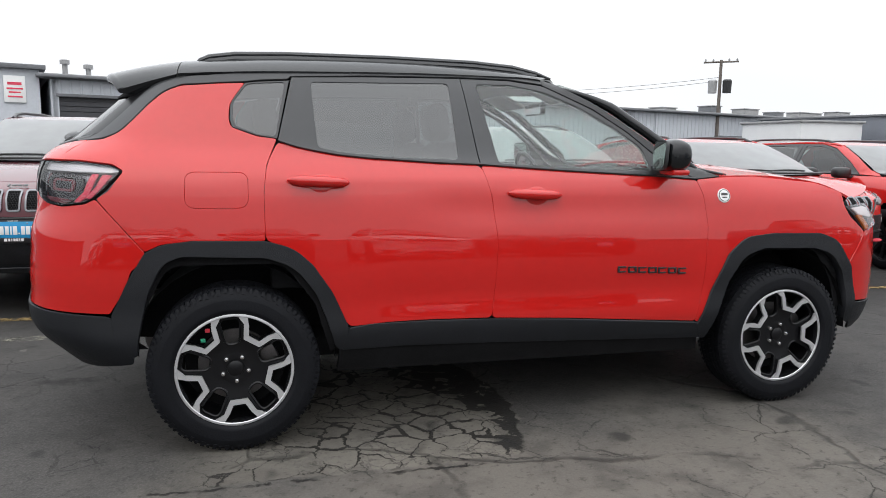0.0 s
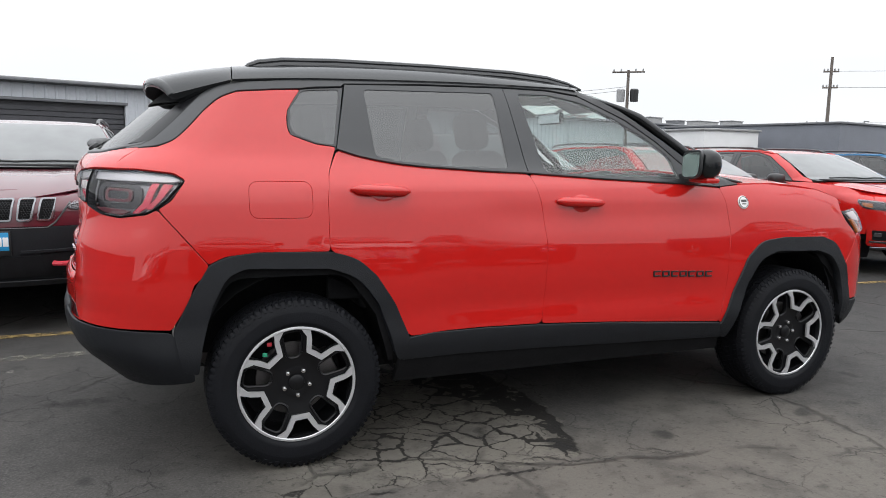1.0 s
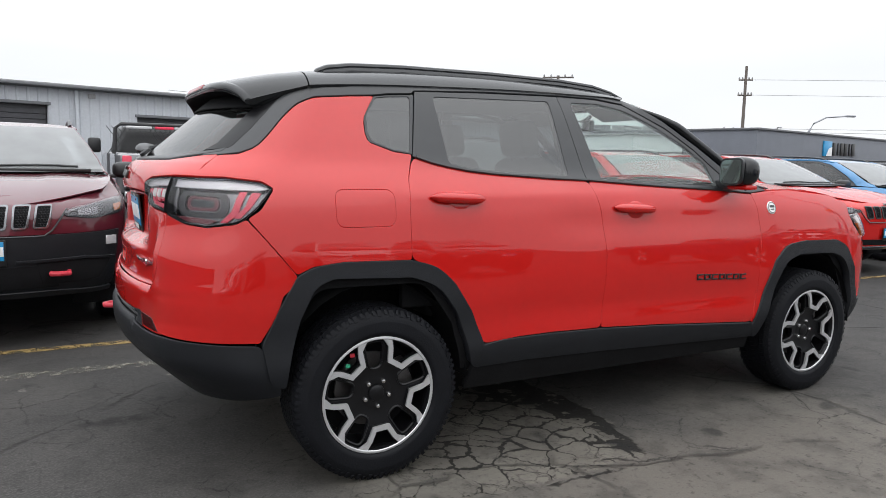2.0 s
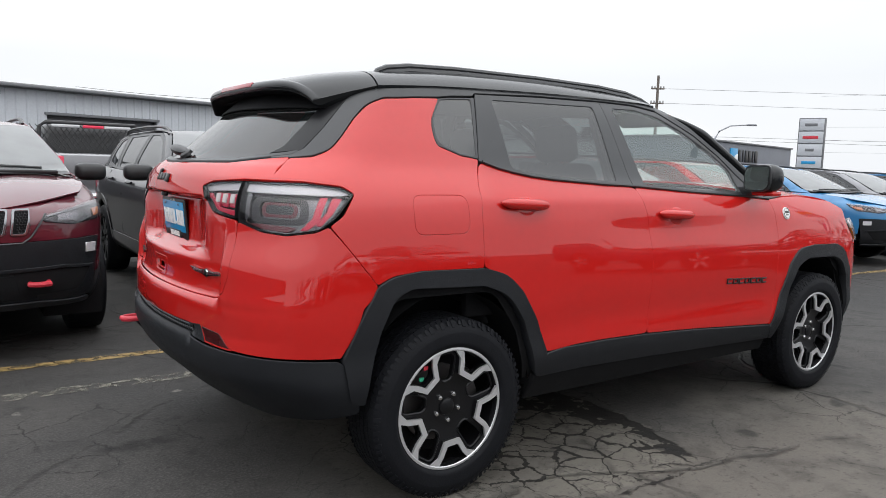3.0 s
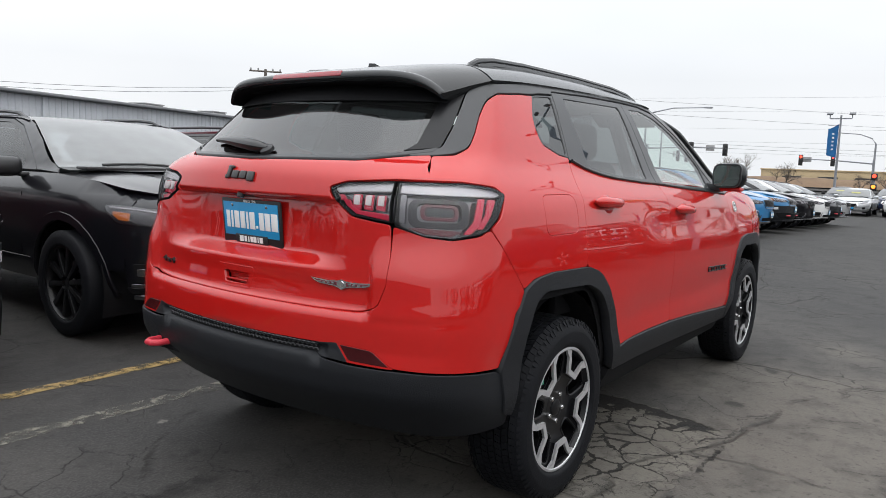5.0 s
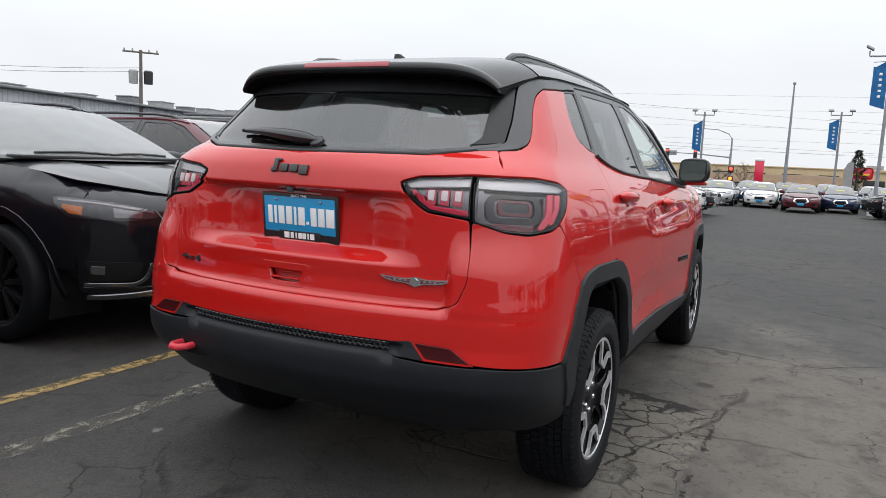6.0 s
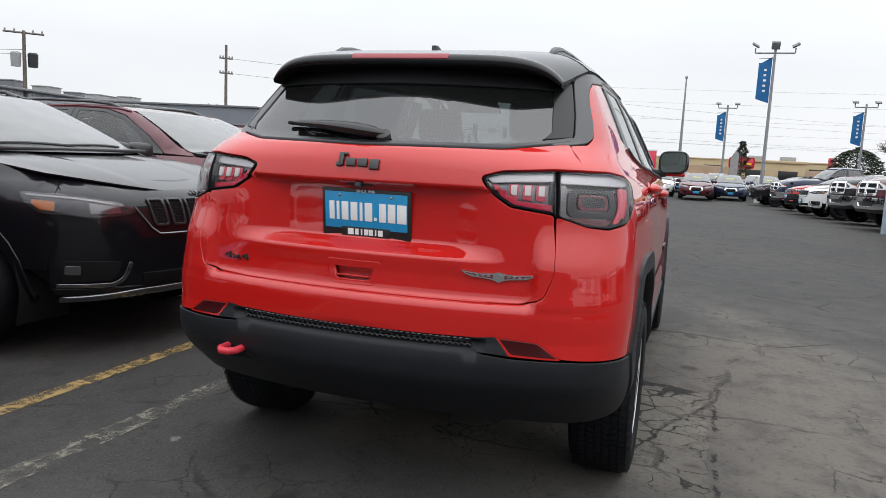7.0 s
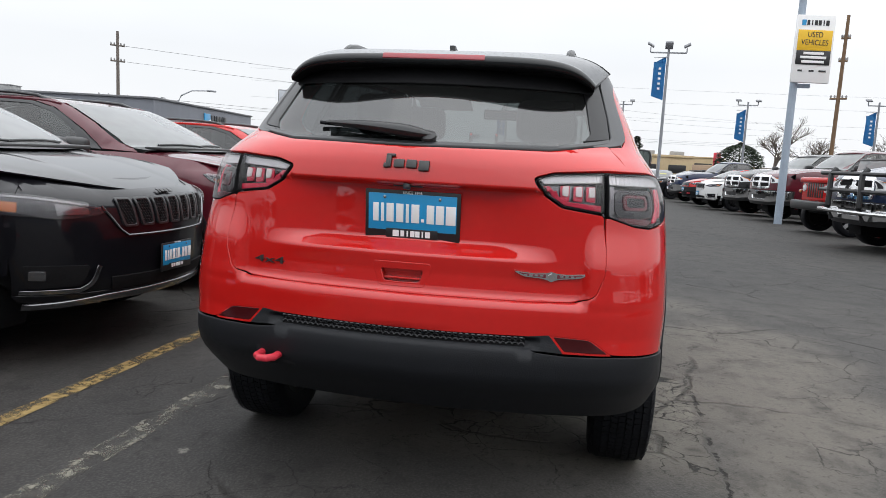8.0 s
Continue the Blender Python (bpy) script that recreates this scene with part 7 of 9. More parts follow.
# -- a mid-size crossover with a seven-slot nose --
CROSS = Shell(
    w=[(0.2, 0.76), (0.30, 0.83), (0.42, 0.89), (0.55, 0.905), (0.7, 0.915), (0.85, 0.92), (0.95, 0.912), (1.02, 0.89), (1.07, 0.86), (1.11, 0.83), (1.15, 0.80), (1.25, 0.765), (1.40, 0.695), (1.52, 0.63), (1.62, 0.56)],
    shift=[(-0.6, 0.05), (1.0, 0.01), (2.4, 0.0), (3.0, -0.05), (3.4, -0.10), (3.6, -0.14)],
    plan=[(-1.0, 0.10), (-0.5, 0.03), (0.1, 0.0), (2.3, 0.0), (2.9, 0.02), (3.3, 0.08), (3.7, 0.16)],
    xr=[(0.25, -0.80), (0.5, -0.92), (0.9, -0.94), (1.05, -0.91), (1.15, -0.86), (1.3, -0.74), (1.5, -0.56), (1.62, -0.42)],
    xf=[(0.22, 3.48), (0.32, 3.62), (0.5, 3.69), (0.70, 3.70), (0.85, 3.68), (0.93, 3.60), (0.98, 3.48), (1.05, 3.35), (1.12, 3.1), (1.14, 2.80), (1.16, 2.62), (1.25, 2.44), (1.4, 2.14), (1.54, 1.82), (1.62, 1.55)],
    bow_r=[(0.3, 0.22), (1.6, 0.3)], bow_f=[(0.3, 0.42), (1.0, 0.42), (1.15, 0.30), (1.6, 0.30)],
    k_r=[(0.3, 0.25), (1.6, 0.15)], k_f=[(0.3, 0.28), (1.0, 0.28), (1.15, 0.08), (1.6, 0.06)])


def slotted_nose(trail):
    def fn(ob, sh, cfg):
        up = 0.042 if trail else 0.0
        zb, zh = 0.735 + up, 0.150
        for k in range(-3, 4):
            w, c, lean = 0.050, k * 0.124, -0.010 * k
            lp = [(c - w, zb + zh, 0.018), (c + w, zb + zh, 0.018), (c + w * 0.84 + lean, zb, 0.02), (c - w * 0.84 + lean, zb, 0.02)]
            sl = skin("grille_slot", sh, lp, cfg["slot_rim"], ob, "grille slot with mesh inside a rim", zone="nose", lift=0.013, thick=0.012, step=0.03, gap=0.0,
                      holes=[[(c - w + 0.009, zb + zh - 0.010, 0.012), (c + w - 0.009, zb + zh - 0.010, 0.012), (c + w * 0.84 - 0.009 + lean, zb + 0.010, 0.012), (c - w * 0.84 + 0.009 + lean, zb + 0.010, 0.012)]])
            skin("slot_back", sh, [(c - w + 0.006, zb + zh - 0.007), (c + w - 0.006, zb + zh - 0.007), (c + w * 0.84 - 0.007 + lean, zb + 0.007), (c - w * 0.84 + 0.007 + lean, zb + 0.007)], DARK, sl, zone="nose", lift=0.003, thick=0.002, step=0.05)
            bm = bmesh.new()
            for row in range(9):
                zz = zb + 0.016 + row * 0.0152
                for q in range(6):
                    uu = c + (q - 2.5) * 0.0165 + (row % 2) * 0.0082
                    if abs(uu - c) > 0.036:
                        continue
                    s = sh.middle_f(zz) - uu
                    p = sh.at(np.array(s), np.array(zz)) + np.array((0.009, 0, 0))
                    box((0.003, 0.010, 0.003), tuple(p + np.array((0, 0, 0.005))), bm=bm)
                    box((0.003, 0.003, 0.009), tuple(p + np.array((0, 0.006, 0))), bm=bm)
            g = part("slot_mesh", bm, TRIM_BLACK, sl, flat=True)
            g["kind"] = "stuff"
        pts = []
        for q in np.linspace(-0.62, 0.62, 25):
            z1 = zb - 0.045 + (0.0 if abs(q) < 0.36 else (abs(q) - 0.36) * 0.62)
            s = sh.middle_f(z1) - q
            p, n = sh.at(np.array(s), np.array(z1)), sh.normal(np.array(s), np.array(z1))
            pts.append(tuple(p + n * 0.008))
        part("nose_strip", tube(pts, 0.006, 6), LAMP_CHROME if not trail else TRIM_BLACK, ob)
        for fl in (False, True):
            hl = [(0.575, 0.822 + up, 0.01), (0.62, 0.846 + up, 0.01), (0.97, 0.880 + up), (1.20, 0.905 + up), (1.345, 0.918 + up, 0.02), (1.372, 0.868 + up, 0.02), (1.315, 0.806 + up, 0.02), (1.0, 0.784 + up), (0.63, 0.806 + up)]
            lamp = skin("headlamp", sh, hl, LAMP_DARK, ob, "slim dark headlamp", zone="nose", lift=0.006, flip=fl, step=0.04)
            skin("light_strip", sh, [(0.64, 0.840 + up), (0.97, 0.872 + up), (1.20, 0.896 + up), (1.33, 0.908 + up), (1.33, 0.900 + up), (1.20, 0.888 + up), (0.97, 0.864 + up), (0.64, 0.832 + up)], LAMP_CHROME, lamp, zone="nose", lift=0.013, flip=fl, thick=0.003, gap=0, step=0.04)
            skin("projector", sh, [(0.78, 0.842 + up), (1.05, 0.862 + up), (1.05, 0.805 + up), (0.78, 0.808 + up)], LAMP_CHROME, lamp, zone="nose", lift=0.013, flip=fl, thick=0.003, step=0.04)
            skin("turn_lamp", sh, [(1.23, 0.866 + up), (1.325, 0.876 + up), (1.335, 0.858 + up), (1.30, 0.826 + up), (1.24, 0.820 + up)], LAMP_AMBER, lamp, "amber turn lamp", zone="nose", lift=0.014, flip=fl, thick=0.003, step=0.04)
            skin("lens", sh, hl, LENS, lamp, zone="nose", lift=0.022, flip=fl, thick=0.006, step=0.04)
            if trail:
                skin("fog_lamp", sh, [(1.14, 0.705), (1.25, 0.70), (1.25, 0.64), (1.14, 0.645)], LAMP_GREY, ob, zone="nose", lift=0.016, flip=fl, step=0.04)
                skin("lower_intake", sh, [(0.31, 0.560), (0.85, 0.568), (1.20, 0.548, 0.02), (1.05, 0.425, 0.05), (0.34, 0.420)], DARK, ob, zone="nose", lift=0.013, flip=fl, step=0.05)
                skin("intake_lip", sh, [(0.20, 0.585), (0.85, 0.590), (1.22, 0.565), (1.22, 0.548), (0.85, 0.571), (0.20, 0.566)], PLASTIC, ob, zone="nose", lift=0.024, thick=0.015, flip=fl, step=0.05)
                sg = 1 if fl else -1
                zz, q = 0.490, 0.50
                p = sh.at(np.array(sh.middle_f(zz) - q), np.array(zz))
                part("tow_hook", tube([(p[0] - 0.02, p[1] * (1 if sg < 0 else -1) + 0.05, zz), (p[0] + 0.06, p[1] * (1 if sg < 0 else -1) + 0.05, zz), (p[0] + 0.075, p[1] * (1 if sg < 0 else -1), zz), (p[0] + 0.06, p[1] * (1 if sg < 0 else -1) - 0.05, zz), (p[0] - 0.02, p[1] * (1 if sg < 0 else -1) - 0.05, zz)], 0.017, 8), HOOK_RED, ob, "red tow hook")
            else:
                pk = skin("fog_pocket", sh, [(0.78, 0.545, 0.03), (1.24, 0.555, 0.02), (1.22, 0.435, 0.02), (0.84, 0.440, 0.04)], DARK, ob, zone="nose", lift=0.010, flip=fl, step=0.05)
                skin("fog_strip", sh, [(0.70, 0.545), (0.76, 0.455, 0.05), (0.86, 0.430), (1.24, 0.428), (1.24, 0.408), (0.84, 0.408), (0.72, 0.440, 0.05), (0.655, 0.535)], LAMP_CHROME, pk, "satin silver trim", zone="nose", lift=0.018, flip=fl, thick=0.008, step=0.04)
                skin("fog_lamp", sh, [(1.13, 0.525, 0.012), (1.215, 0.527, 0.012), (1.215, 0.478, 0.012), (1.13, 0.475, 0.012)], LAMP_CHROME, pk, zone="nose", lift=0.015, flip=fl, thick=0.003, step=0.04)
        zz = 0.640 if trail else 0.540
        p = sh.at(np.array(sh.middle_f(zz)), np.array(zz))
        plate(ob, Matrix.Translation((float(p[0]) + 0.014, 0.0, zz)) @ Matrix(((0, 0.03, 0.9995), (1, 0, 0), (0, 0.9995, -0.03))).to_4x4())
        skin("lower_lip", sh, mirrored([(0, 0.385), (0.5, 0.38), (1.22, 0.352), (1.22, 0.325), (0.5, 0.345), (0, 0.348)]), LAMP_CHROME if not trail else PLASTIC, ob, zone="nose", lift=0.022, thick=0.02, step=0.06)
        skin("low_grille", sh, mirrored([(0, 0.47 if not trail else 0.545), (0.50, 0.47 if not trail else 0.545), (0.46, 0.40), (0, 0.40)]), DARK, ob, zone="nose", lift=0.012, step=0.06)
        bm = bmesh.new()
        for x, wd, ht in ((-0.058, 0.016, 0.040), (-0.024, 0.030, 0.026), (0.012, 0.030, 0.026), (0.048, 0.030, 0.032)):
            box((wd, ht, 0.008), (x, 0, 0), 0.003, bm=bm)
        s = sh.middle_f(0.912 + up)
        p, n = sh.at(np.array(s), np.array(0.912 + up)), Vector(sh.normal(np.array(s), np.array(0.912 + up)))
        right = Vector((0, 0, 1)).cross(n).normalized()
        bmesh.ops.transform(bm, matrix=Matrix.Translation(Vector(p) + n * 0.010) @ Matrix((right, n.cross(right), n)).transposed().to_4x4(), verts=bm.verts)
        part("nose_badge", bm, BADGE_DARK, ob)
    return fn


def crossover(name, paint, trail):
    cfg = dict(paint=paint, cladding=PLASTIC if trail else paint, bumper=PLASTIC if trail else paint, base=2.705, tyre=0.365, half=0.915, floor=0.34, sill=0.50, side=(-0.55, 3.28),
               belt=[(-0.55, 1.17), (0.1, 1.155), (1.0, 1.135), (2.0, 1.115), (2.5, 1.118), (2.9, 1.085), (3.2, 1.035), (3.30, 1.01)], tail_top=1.16, tail_u=0.95,
               tail_lamp=[(0.42, 1.09), (0.90, 1.13), (0.93, 1.02), (0.45, 0.99)], nose_u=0.985, nose_top=0.94, nose_split=0.742 if trail else 0.40, nose_rise=0.055,
               hood_edge=[(2.4, 1.120), (2.9, 1.085), (3.2, 1.035), (3.45, 0.975), (3.62, 0.925)], hood_crown=0.028, hood=(2.50, 3.61), hood_bow=0.40, ridge=0.010,
               roof_edge=[(-0.5, 1.50), (0.0, 1.56), (1.0, 1.59), (1.5, 1.57), (1.75, 1.53)], roof_top=[(-0.5, 1.55), (0.0, 1.600), (0.8, 1.618), (1.4, 1.600), (1.8, 1.545)], roof=(-0.46, 1.78),
               windows=[("front_window", [(0.98, 1.575), (1.35, 1.565), (1.60, 1.50), (1.95, 1.30), (2.16, 1.135), (1.0, 1.138)], [[(1.04, 1.545, 0.02), (1.34, 1.535, 0.04), (1.58, 1.465), (1.88, 1.285), (1.95, 1.165, 0.02), (1.06, 1.162, 0.02)]], GLASS_SMOKE),
                        ("rear_window", [(0.12, 1.555), (0.97, 1.575), (0.99, 1.138), (0.25, 1.156)], [[(0.24, 1.53, 0.02), (0.91, 1.545, 0.02), (0.93, 1.164, 0.02), (0.34, 1.18, 0.02)]], GLASS_TINT),
                        ("quarter_window", [(-0.34, 1.49), (0.11, 1.552), (0.24, 1.158), (-0.30, 1.19)], [[(-0.22, 1.48, 0.02), (0.08, 1.525, 0.02), (0.19, 1.185, 0.02), (-0.20, 1.23, 0.03)]], GLASS_TINT)],
               painted=[("a_pillar", [(1.36, 1.568), (1.61, 1.503), (1.96, 1.302), (2.17, 1.137), (2.50, 1.122), (2.42, 1.165), (2.31, 1.20), (2.02, 1.38), (1.755, 1.515), (1.57, 1.58), (1.40, 1.60)]),
                        ("d_pillar", [(-0.55, 1.172), (-0.30, 1.188), (-0.35, 1.492), (-0.20, 1.525), (-0.42, 1.53), (-0.62, 1.35)]),
                        ("cant_rail", [(-0.30, 1.50), (0.12, 1.557), (0.98, 1.578), (1.36, 1.568), (1.40, 1.60), (1.0, 1.605), (0.1, 1.585), (-0.34, 1.53)])],
               windscreen=(1.165, 1.553), rear_window=[(0, 1.54), (0.5, 1.52), (0.66, 1.25), (0.6, 1.19), (0, 1.17)],
               cabin=1.62, belt_z=1.14, mirror=(2.06, 0.985, 1.155), handles=((0.42, 1.05), (1.28, 1.03)), door_gaps=[[(0.99, 1.12), (1.02, 0.9), (1.0, 0.52)], [(2.12, 1.1), (2.16, 0.95), (2.12, 0.52)], [(0.16, 1.13), (0.22, 1.0), (0.36, 0.78)]],
               rails=(-0.30, 1.50, 0.575, 1.628), rail_mat=TRIM_BLACK if not trail else TRIM_BLACK, filler=True, nose_parts=slotted_nose(trail), wheel="ten", slot_rim=TRIM_BLACK if not trail else LAMP_CHROME, fine=False)
    ob = car_kit(name, CROSS, cfg)
    # the body sits low above the shoulder line
    for o in ob.children_recursive:
        if o.type == "MESH" and o.matrix_basis == Matrix.Identity(4):
            for v in o.data.vertices:
                if v.co.z > 0.88:
                    v.co.z = 0.88 + (v.co.z - 0.88) * 0.88
    return ob


ROW = "crossovers parked in a row"


def place(x, y_nose, turn=0.0, size=1.0):
    fall = math.degrees(math.atan((land(x + 0.8) - land(x - 0.8)) / 1.6))
    return pose(x, y_nose + 3.70 * size, land(x), 0, fall * -1, 0) @ pose(0, 0, 0, 0, 0, -90 + turn) @ Matrix.Scale(size, 4)


trail_red = crossover("crossover", MAROON, True)
trail_red.matrix_basis = place(-1.52, 1.74)
tagged(trail_red, "maroon crossover with black lower bumper, red tow hooks and slotted grille", "car", ROW)
plain_black = crossover("crossover", BLACK_PAINT, False)
plain_black.matrix_basis = place(0.82, 1.78)
tagged(plain_black, "glossy black crossover with amber-edged headlamps and slotted black grille", "car", ROW)
repaint(trail_red, place(3.05, 1.78), MAROON, MAROON, "maroon crossover with black lower bumper beside a black one", "car", ROW)
for x, y, src, old, mt, words in ((5.35, 1.55, trail_red, MAROON, RED, "bright red crossover with black lower bumper"), (7.65, 1.55, plain_black, BLACK_PAINT, RED, "bright red crossover with body-coloured bumper"),
                                  (9.9, 1.5, trail_red, MAROON, BLUE_PAINT, "bright blue crossover with black lower bumper"), (12.2, 1.5, plain_black, BLACK_PAINT, GREY_PAINT, "grey crossover in a long row"),
                                  (14.5, 1.45, plain_black, BLACK_PAINT, BLUE_PAINT, "blue crossover in a long row"), (16.8, 1.4, trail_red, MAROON, BLUE_PAINT, "blue crossover with black bumper in a long row"),
                                  (19.1, 1.35, plain_black, BLACK_PAINT, BLACK_PAINT, "black crossover in a long row"), (21.4, 1.3, plain_black, BLACK_PAINT, WHITE_PAINT, "white crossover in a long row"),
                                  (23.7, 1.3, trail_red, MAROON, GREY_PAINT, "dark grey crossover in a long row"), (26.0, 1.3, plain_black, BLACK_PAINT, SILVER_PAINT, "silver crossover at the row's end"), (-3.8, 1.8, plain_black, BLACK_PAINT, SILVER_PAINT, "silver crossover with slotted grille at the row's end")):
    repaint(src, place(x, y, size=1.0 if x < 0 else 0.93), old, mt, words, "car", ROW)

# -- pickups and off-roaders facing the row across the aisle --
PICK = Shell(
    w=[(0.25, 0.84), (0.40, 0.93), (0.6, 0.98), (0.9, 1.0), (1.15, 0.99), (1.28, 0.965), (1.34, 0.93), (1.40, 0.885), (1.6, 0.81), (1.85, 0.70), (1.98, 0.62)],
    shift=[(-1.3, 0.0), (3.0, 0.0), (4.0, -0.03), (4.6, -0.08)], plan=[(-1.3, 0.02), (0.0, 0.0), (3.3, 0.0), (4.0, 0.02), (4.7, 0.10)],
    xr=[(0.3, -1.15), (0.6, -1.22), (1.34, -1.22), (1.37, -1.15), (1.39, 1.20), (1.9, 1.30), (2.0, 1.35)],
    xf=[(0.3, 4.42), (0.5, 4.58), (0.9, 4.60), (1.10, 4.58), (1.20, 4.50), (1.30, 4.25), (1.36, 3.9), (1.385, 3.1), (1.42, 2.98), (1.6, 2.75), (1.85, 2.38), (1.98, 2.1)],
    bow_r=[(0.3, 0.04), (2.0, 0.04)], bow_f=[(0.3, 0.16), (1.2, 0.18), (1.4, 0.22), (2.0, 0.22)], k_r=[(0.3, 0.08), (2.0, 0.06)], k_f=[(0.3, 0.2), (1.2, 0.2), (1.4, 0.08), (2.0, 0.06)])


def truck_nose(chrome, guard):
    def fn(ob, sh, cfg):
        skin("grille_frame", sh, mirrored([(0, 1.18), (0.50, 1.17, 0.06), (0.52, 0.84, 0.08), (0, 0.82)]), chrome, ob, "big grille surround", zone="nose", lift=0.022, thick=0.03, step=0.06,
             holes=[[(-0.44, 1.12, 0.04), (-0.045, 1.12), (-0.045, 1.03), (-0.45, 1.02)], [(0.045, 1.12), (0.44, 1.12, 0.04), (0.45, 1.02), (0.045, 1.03)], [(-0.45, 0.98), (-0.045, 0.98), (-0.045, 0.88), (-0.44, 0.89, 0.05)], [(0.045, 0.98), (0.45, 0.98), (0.44, 0.89, 0.05), (0.045, 0.88)]])
        skin("grille_mesh", sh, mirrored([(0, 1.15), (0.48, 1.14), (0.48, 0.86), (0, 0.85)]), DARK, ob, zone="nose", lift=0.006, step=0.08)
        for fl in (False, True):
            lamp = skin("headlamp", sh, [(0.56, 1.16, 0.03), (1.05, 1.15, 0.04), (1.10, 1.00, 0.04), (0.58, 0.97, 0.04)], LAMP_GREY, ob, "large clear headlamp", zone="nose", lift=0.012, flip=fl, step=0.06)
            skin("turn_lamp", sh, [(1.00, 1.12), (1.07, 1.11), (1.09, 1.02), (1.01, 1.02)], LAMP_AMBER, lamp, zone="nose", lift=0.018, flip=fl, step=0.06)
            skin("reflector", sh, [(0.64, 1.12, 0.02), (0.80, 1.12, 0.02), (0.80, 1.01, 0.02), (0.64, 1.01, 0.02)], LAMP_DARK, lamp, zone="nose", lift=0.018, flip=fl, step=0.06)
            skin("fog_lamp", sh, [(0.70, 0.66, 0.02), (0.86, 0.66, 0.02), (0.86, 0.58, 0.02), (0.70, 0.58, 0.02)], LAMP_AMBER if guard else LAMP_WHITE, ob, zone="nose", lift=0.026, flip=fl, step=0.06)
        skin("bumper_bar", sh, mirrored([(0, 0.78), (1.25, 0.77), (1.28, 0.56), (0.6, 0.50), (0, 0.50)]), chrome, ob, "front bumper", zone="nose", lift=0.035, thick=0.05, step=0.06, holes=[[(-0.40, 0.68, 0.03), (0.40, 0.68, 0.03), (0.36, 0.57, 0.03), (-0.36, 0.57, 0.03)]])
        if guard:
            for y in (-0.42, 0.42):
                part("guard_upright", tube([(4.66, y, 0.48), (4.74, y, 0.70), (4.74, y, 1.20), (4.66, y, 1.30)], 0.045, 8), SIGN_BLACK, ob, "black brush guard")
            for z in (0.62, 0.95, 1.22):
                part("guard_bar", tube([(4.50, -0.98, z), (4.72, -0.72, z), (4.75, 0, z), (4.72, 0.72, z), (4.50, 0.98, z)], 0.032, 8), STEEL if z < 0.7 else SIGN_BLACK, ob)
    return fn


def pickup(name, paint, chrome, guard):
    cfg = dict(paint=paint, cladding=paint, bumper=SIGN_BLACK, base=3.55, tyre=0.40, half=0.99, floor=0.42, sill=0.52, side=(-0.70, 4.15), belt=[(-0.70, 1.33), (1.3, 1.33), (2.5, 1.34), (3.1, 1.33), (3.7, 1.31), (4.16, 1.24)], tail_top=1.33,
               tail_lamp=[(0.78, 1.28), (0.95, 1.28), (0.95, 0.95), (0.78, 0.95)], nose_top=1.22, nose_split=0.80,
               hood_edge=[(2.9, 1.335), (3.7, 1.31), (4.2, 1.23), (4.5, 1.18)], hood_crown=0.07, hood=(3.02, 4.46), hood_bow=0.14, ridge=0.02,
               roof_edge=[(1.25, 1.83), (1.6, 1.87), (2.1, 1.865), (2.4, 1.80)], roof_top=[(1.25, 1.88), (1.7, 1.94), (2.1, 1.93), (2.5, 1.84)], roof=(1.26, 2.42),
               windows=[("front_window", [(2.0, 1.865), (2.25, 1.845), (2.72, 1.50), (2.86, 1.36), (2.02, 1.36)], [[(2.06, 1.835, 0.03), (2.22, 1.815, 0.03), (2.60, 1.52), (2.66, 1.39, 0.03), (2.08, 1.39, 0.03)]], GLASS_SMOKE),
                        ("rear_window", [(1.36, 1.86), (1.99, 1.868), (2.01, 1.36), (1.34, 1.36)], [[(1.42, 1.825, 0.03), (1.93, 1.835, 0.03), (1.95, 1.39, 0.03), (1.42, 1.39, 0.03)]], GLASS_TINT)],
               painted=[("a_pillar", [(2.26, 1.847), (2.73, 1.502), (2.87, 1.362), (2.98, 1.36), (2.88, 1.42), (2.62, 1.60), (2.30, 1.845)])], windscreen=(1.40, 1.86), rear_window=[(0, 1.84), (0.58, 1.83), (0.68, 1.45), (0, 1.45)],
               cabin=2.25, belt_z=1.36, mirror=(2.72, 1.13, 1.46), handles=((1.55, 1.24), (2.15, 1.24)), door_gaps=[[(2.0, 1.32), (2.0, 0.55)], [(2.95, 1.32), (2.98, 0.55)], [(1.33, 1.32), (1.35, 0.9)]], nose_parts=truck_nose(chrome, guard), wheel="silver", step=0.10)
    ob = car_kit(name, PICK, cfg)
    part("bed_cover", box((2.42, 1.80, 0.05), (0.05, 0, 1.355), 0.02), SIGN_BLACK, ob)
    return ob


AISLE = "vehicles facing the aisle"


def face(x, y, reach, turn=90.0):
    """A vehicle with its nose at (x, y), turned to face +y unless told otherwise."""
    fall = math.degrees(math.atan((land(x + 0.8) - land(x - 0.8)) / 1.6))
    a = radians(turn)
    return pose(x - reach * math.cos(a), y - reach * math.sin(a), land(x), 0, -fall, 0) @ pose(0, 0, 0, 0, 0, turn)


truck = pickup("pickup", MAROON, CHROME, False)
truck.matrix_basis = face(16.95, -5.08, 4.6, 103)
tagged(truck, "maroon full-size pickup with chrome grille and bumper", "pickup", AISLE)
guarded = pickup("pickup", NAVY_PAINT, CHROME, True)
guarded.matrix_basis = face(9.5, -4.80, 4.6, 103)
tagged(guarded, "dark blue pickup with a black and steel brush guard", "pickup", AISLE)
repaint(truck, face(31.0, -4.45, 4.6, 102), MAROON, NAVY_PAINT, "dark blue pickup with chrome grille far along the row", "pickup", AISLE)
repaint(truck, face(20.2, -5.0, 4.6, 103), MAROON, BLACK_PAINT, "black pickup with chrome grille between two others", "pickup", AISLE)


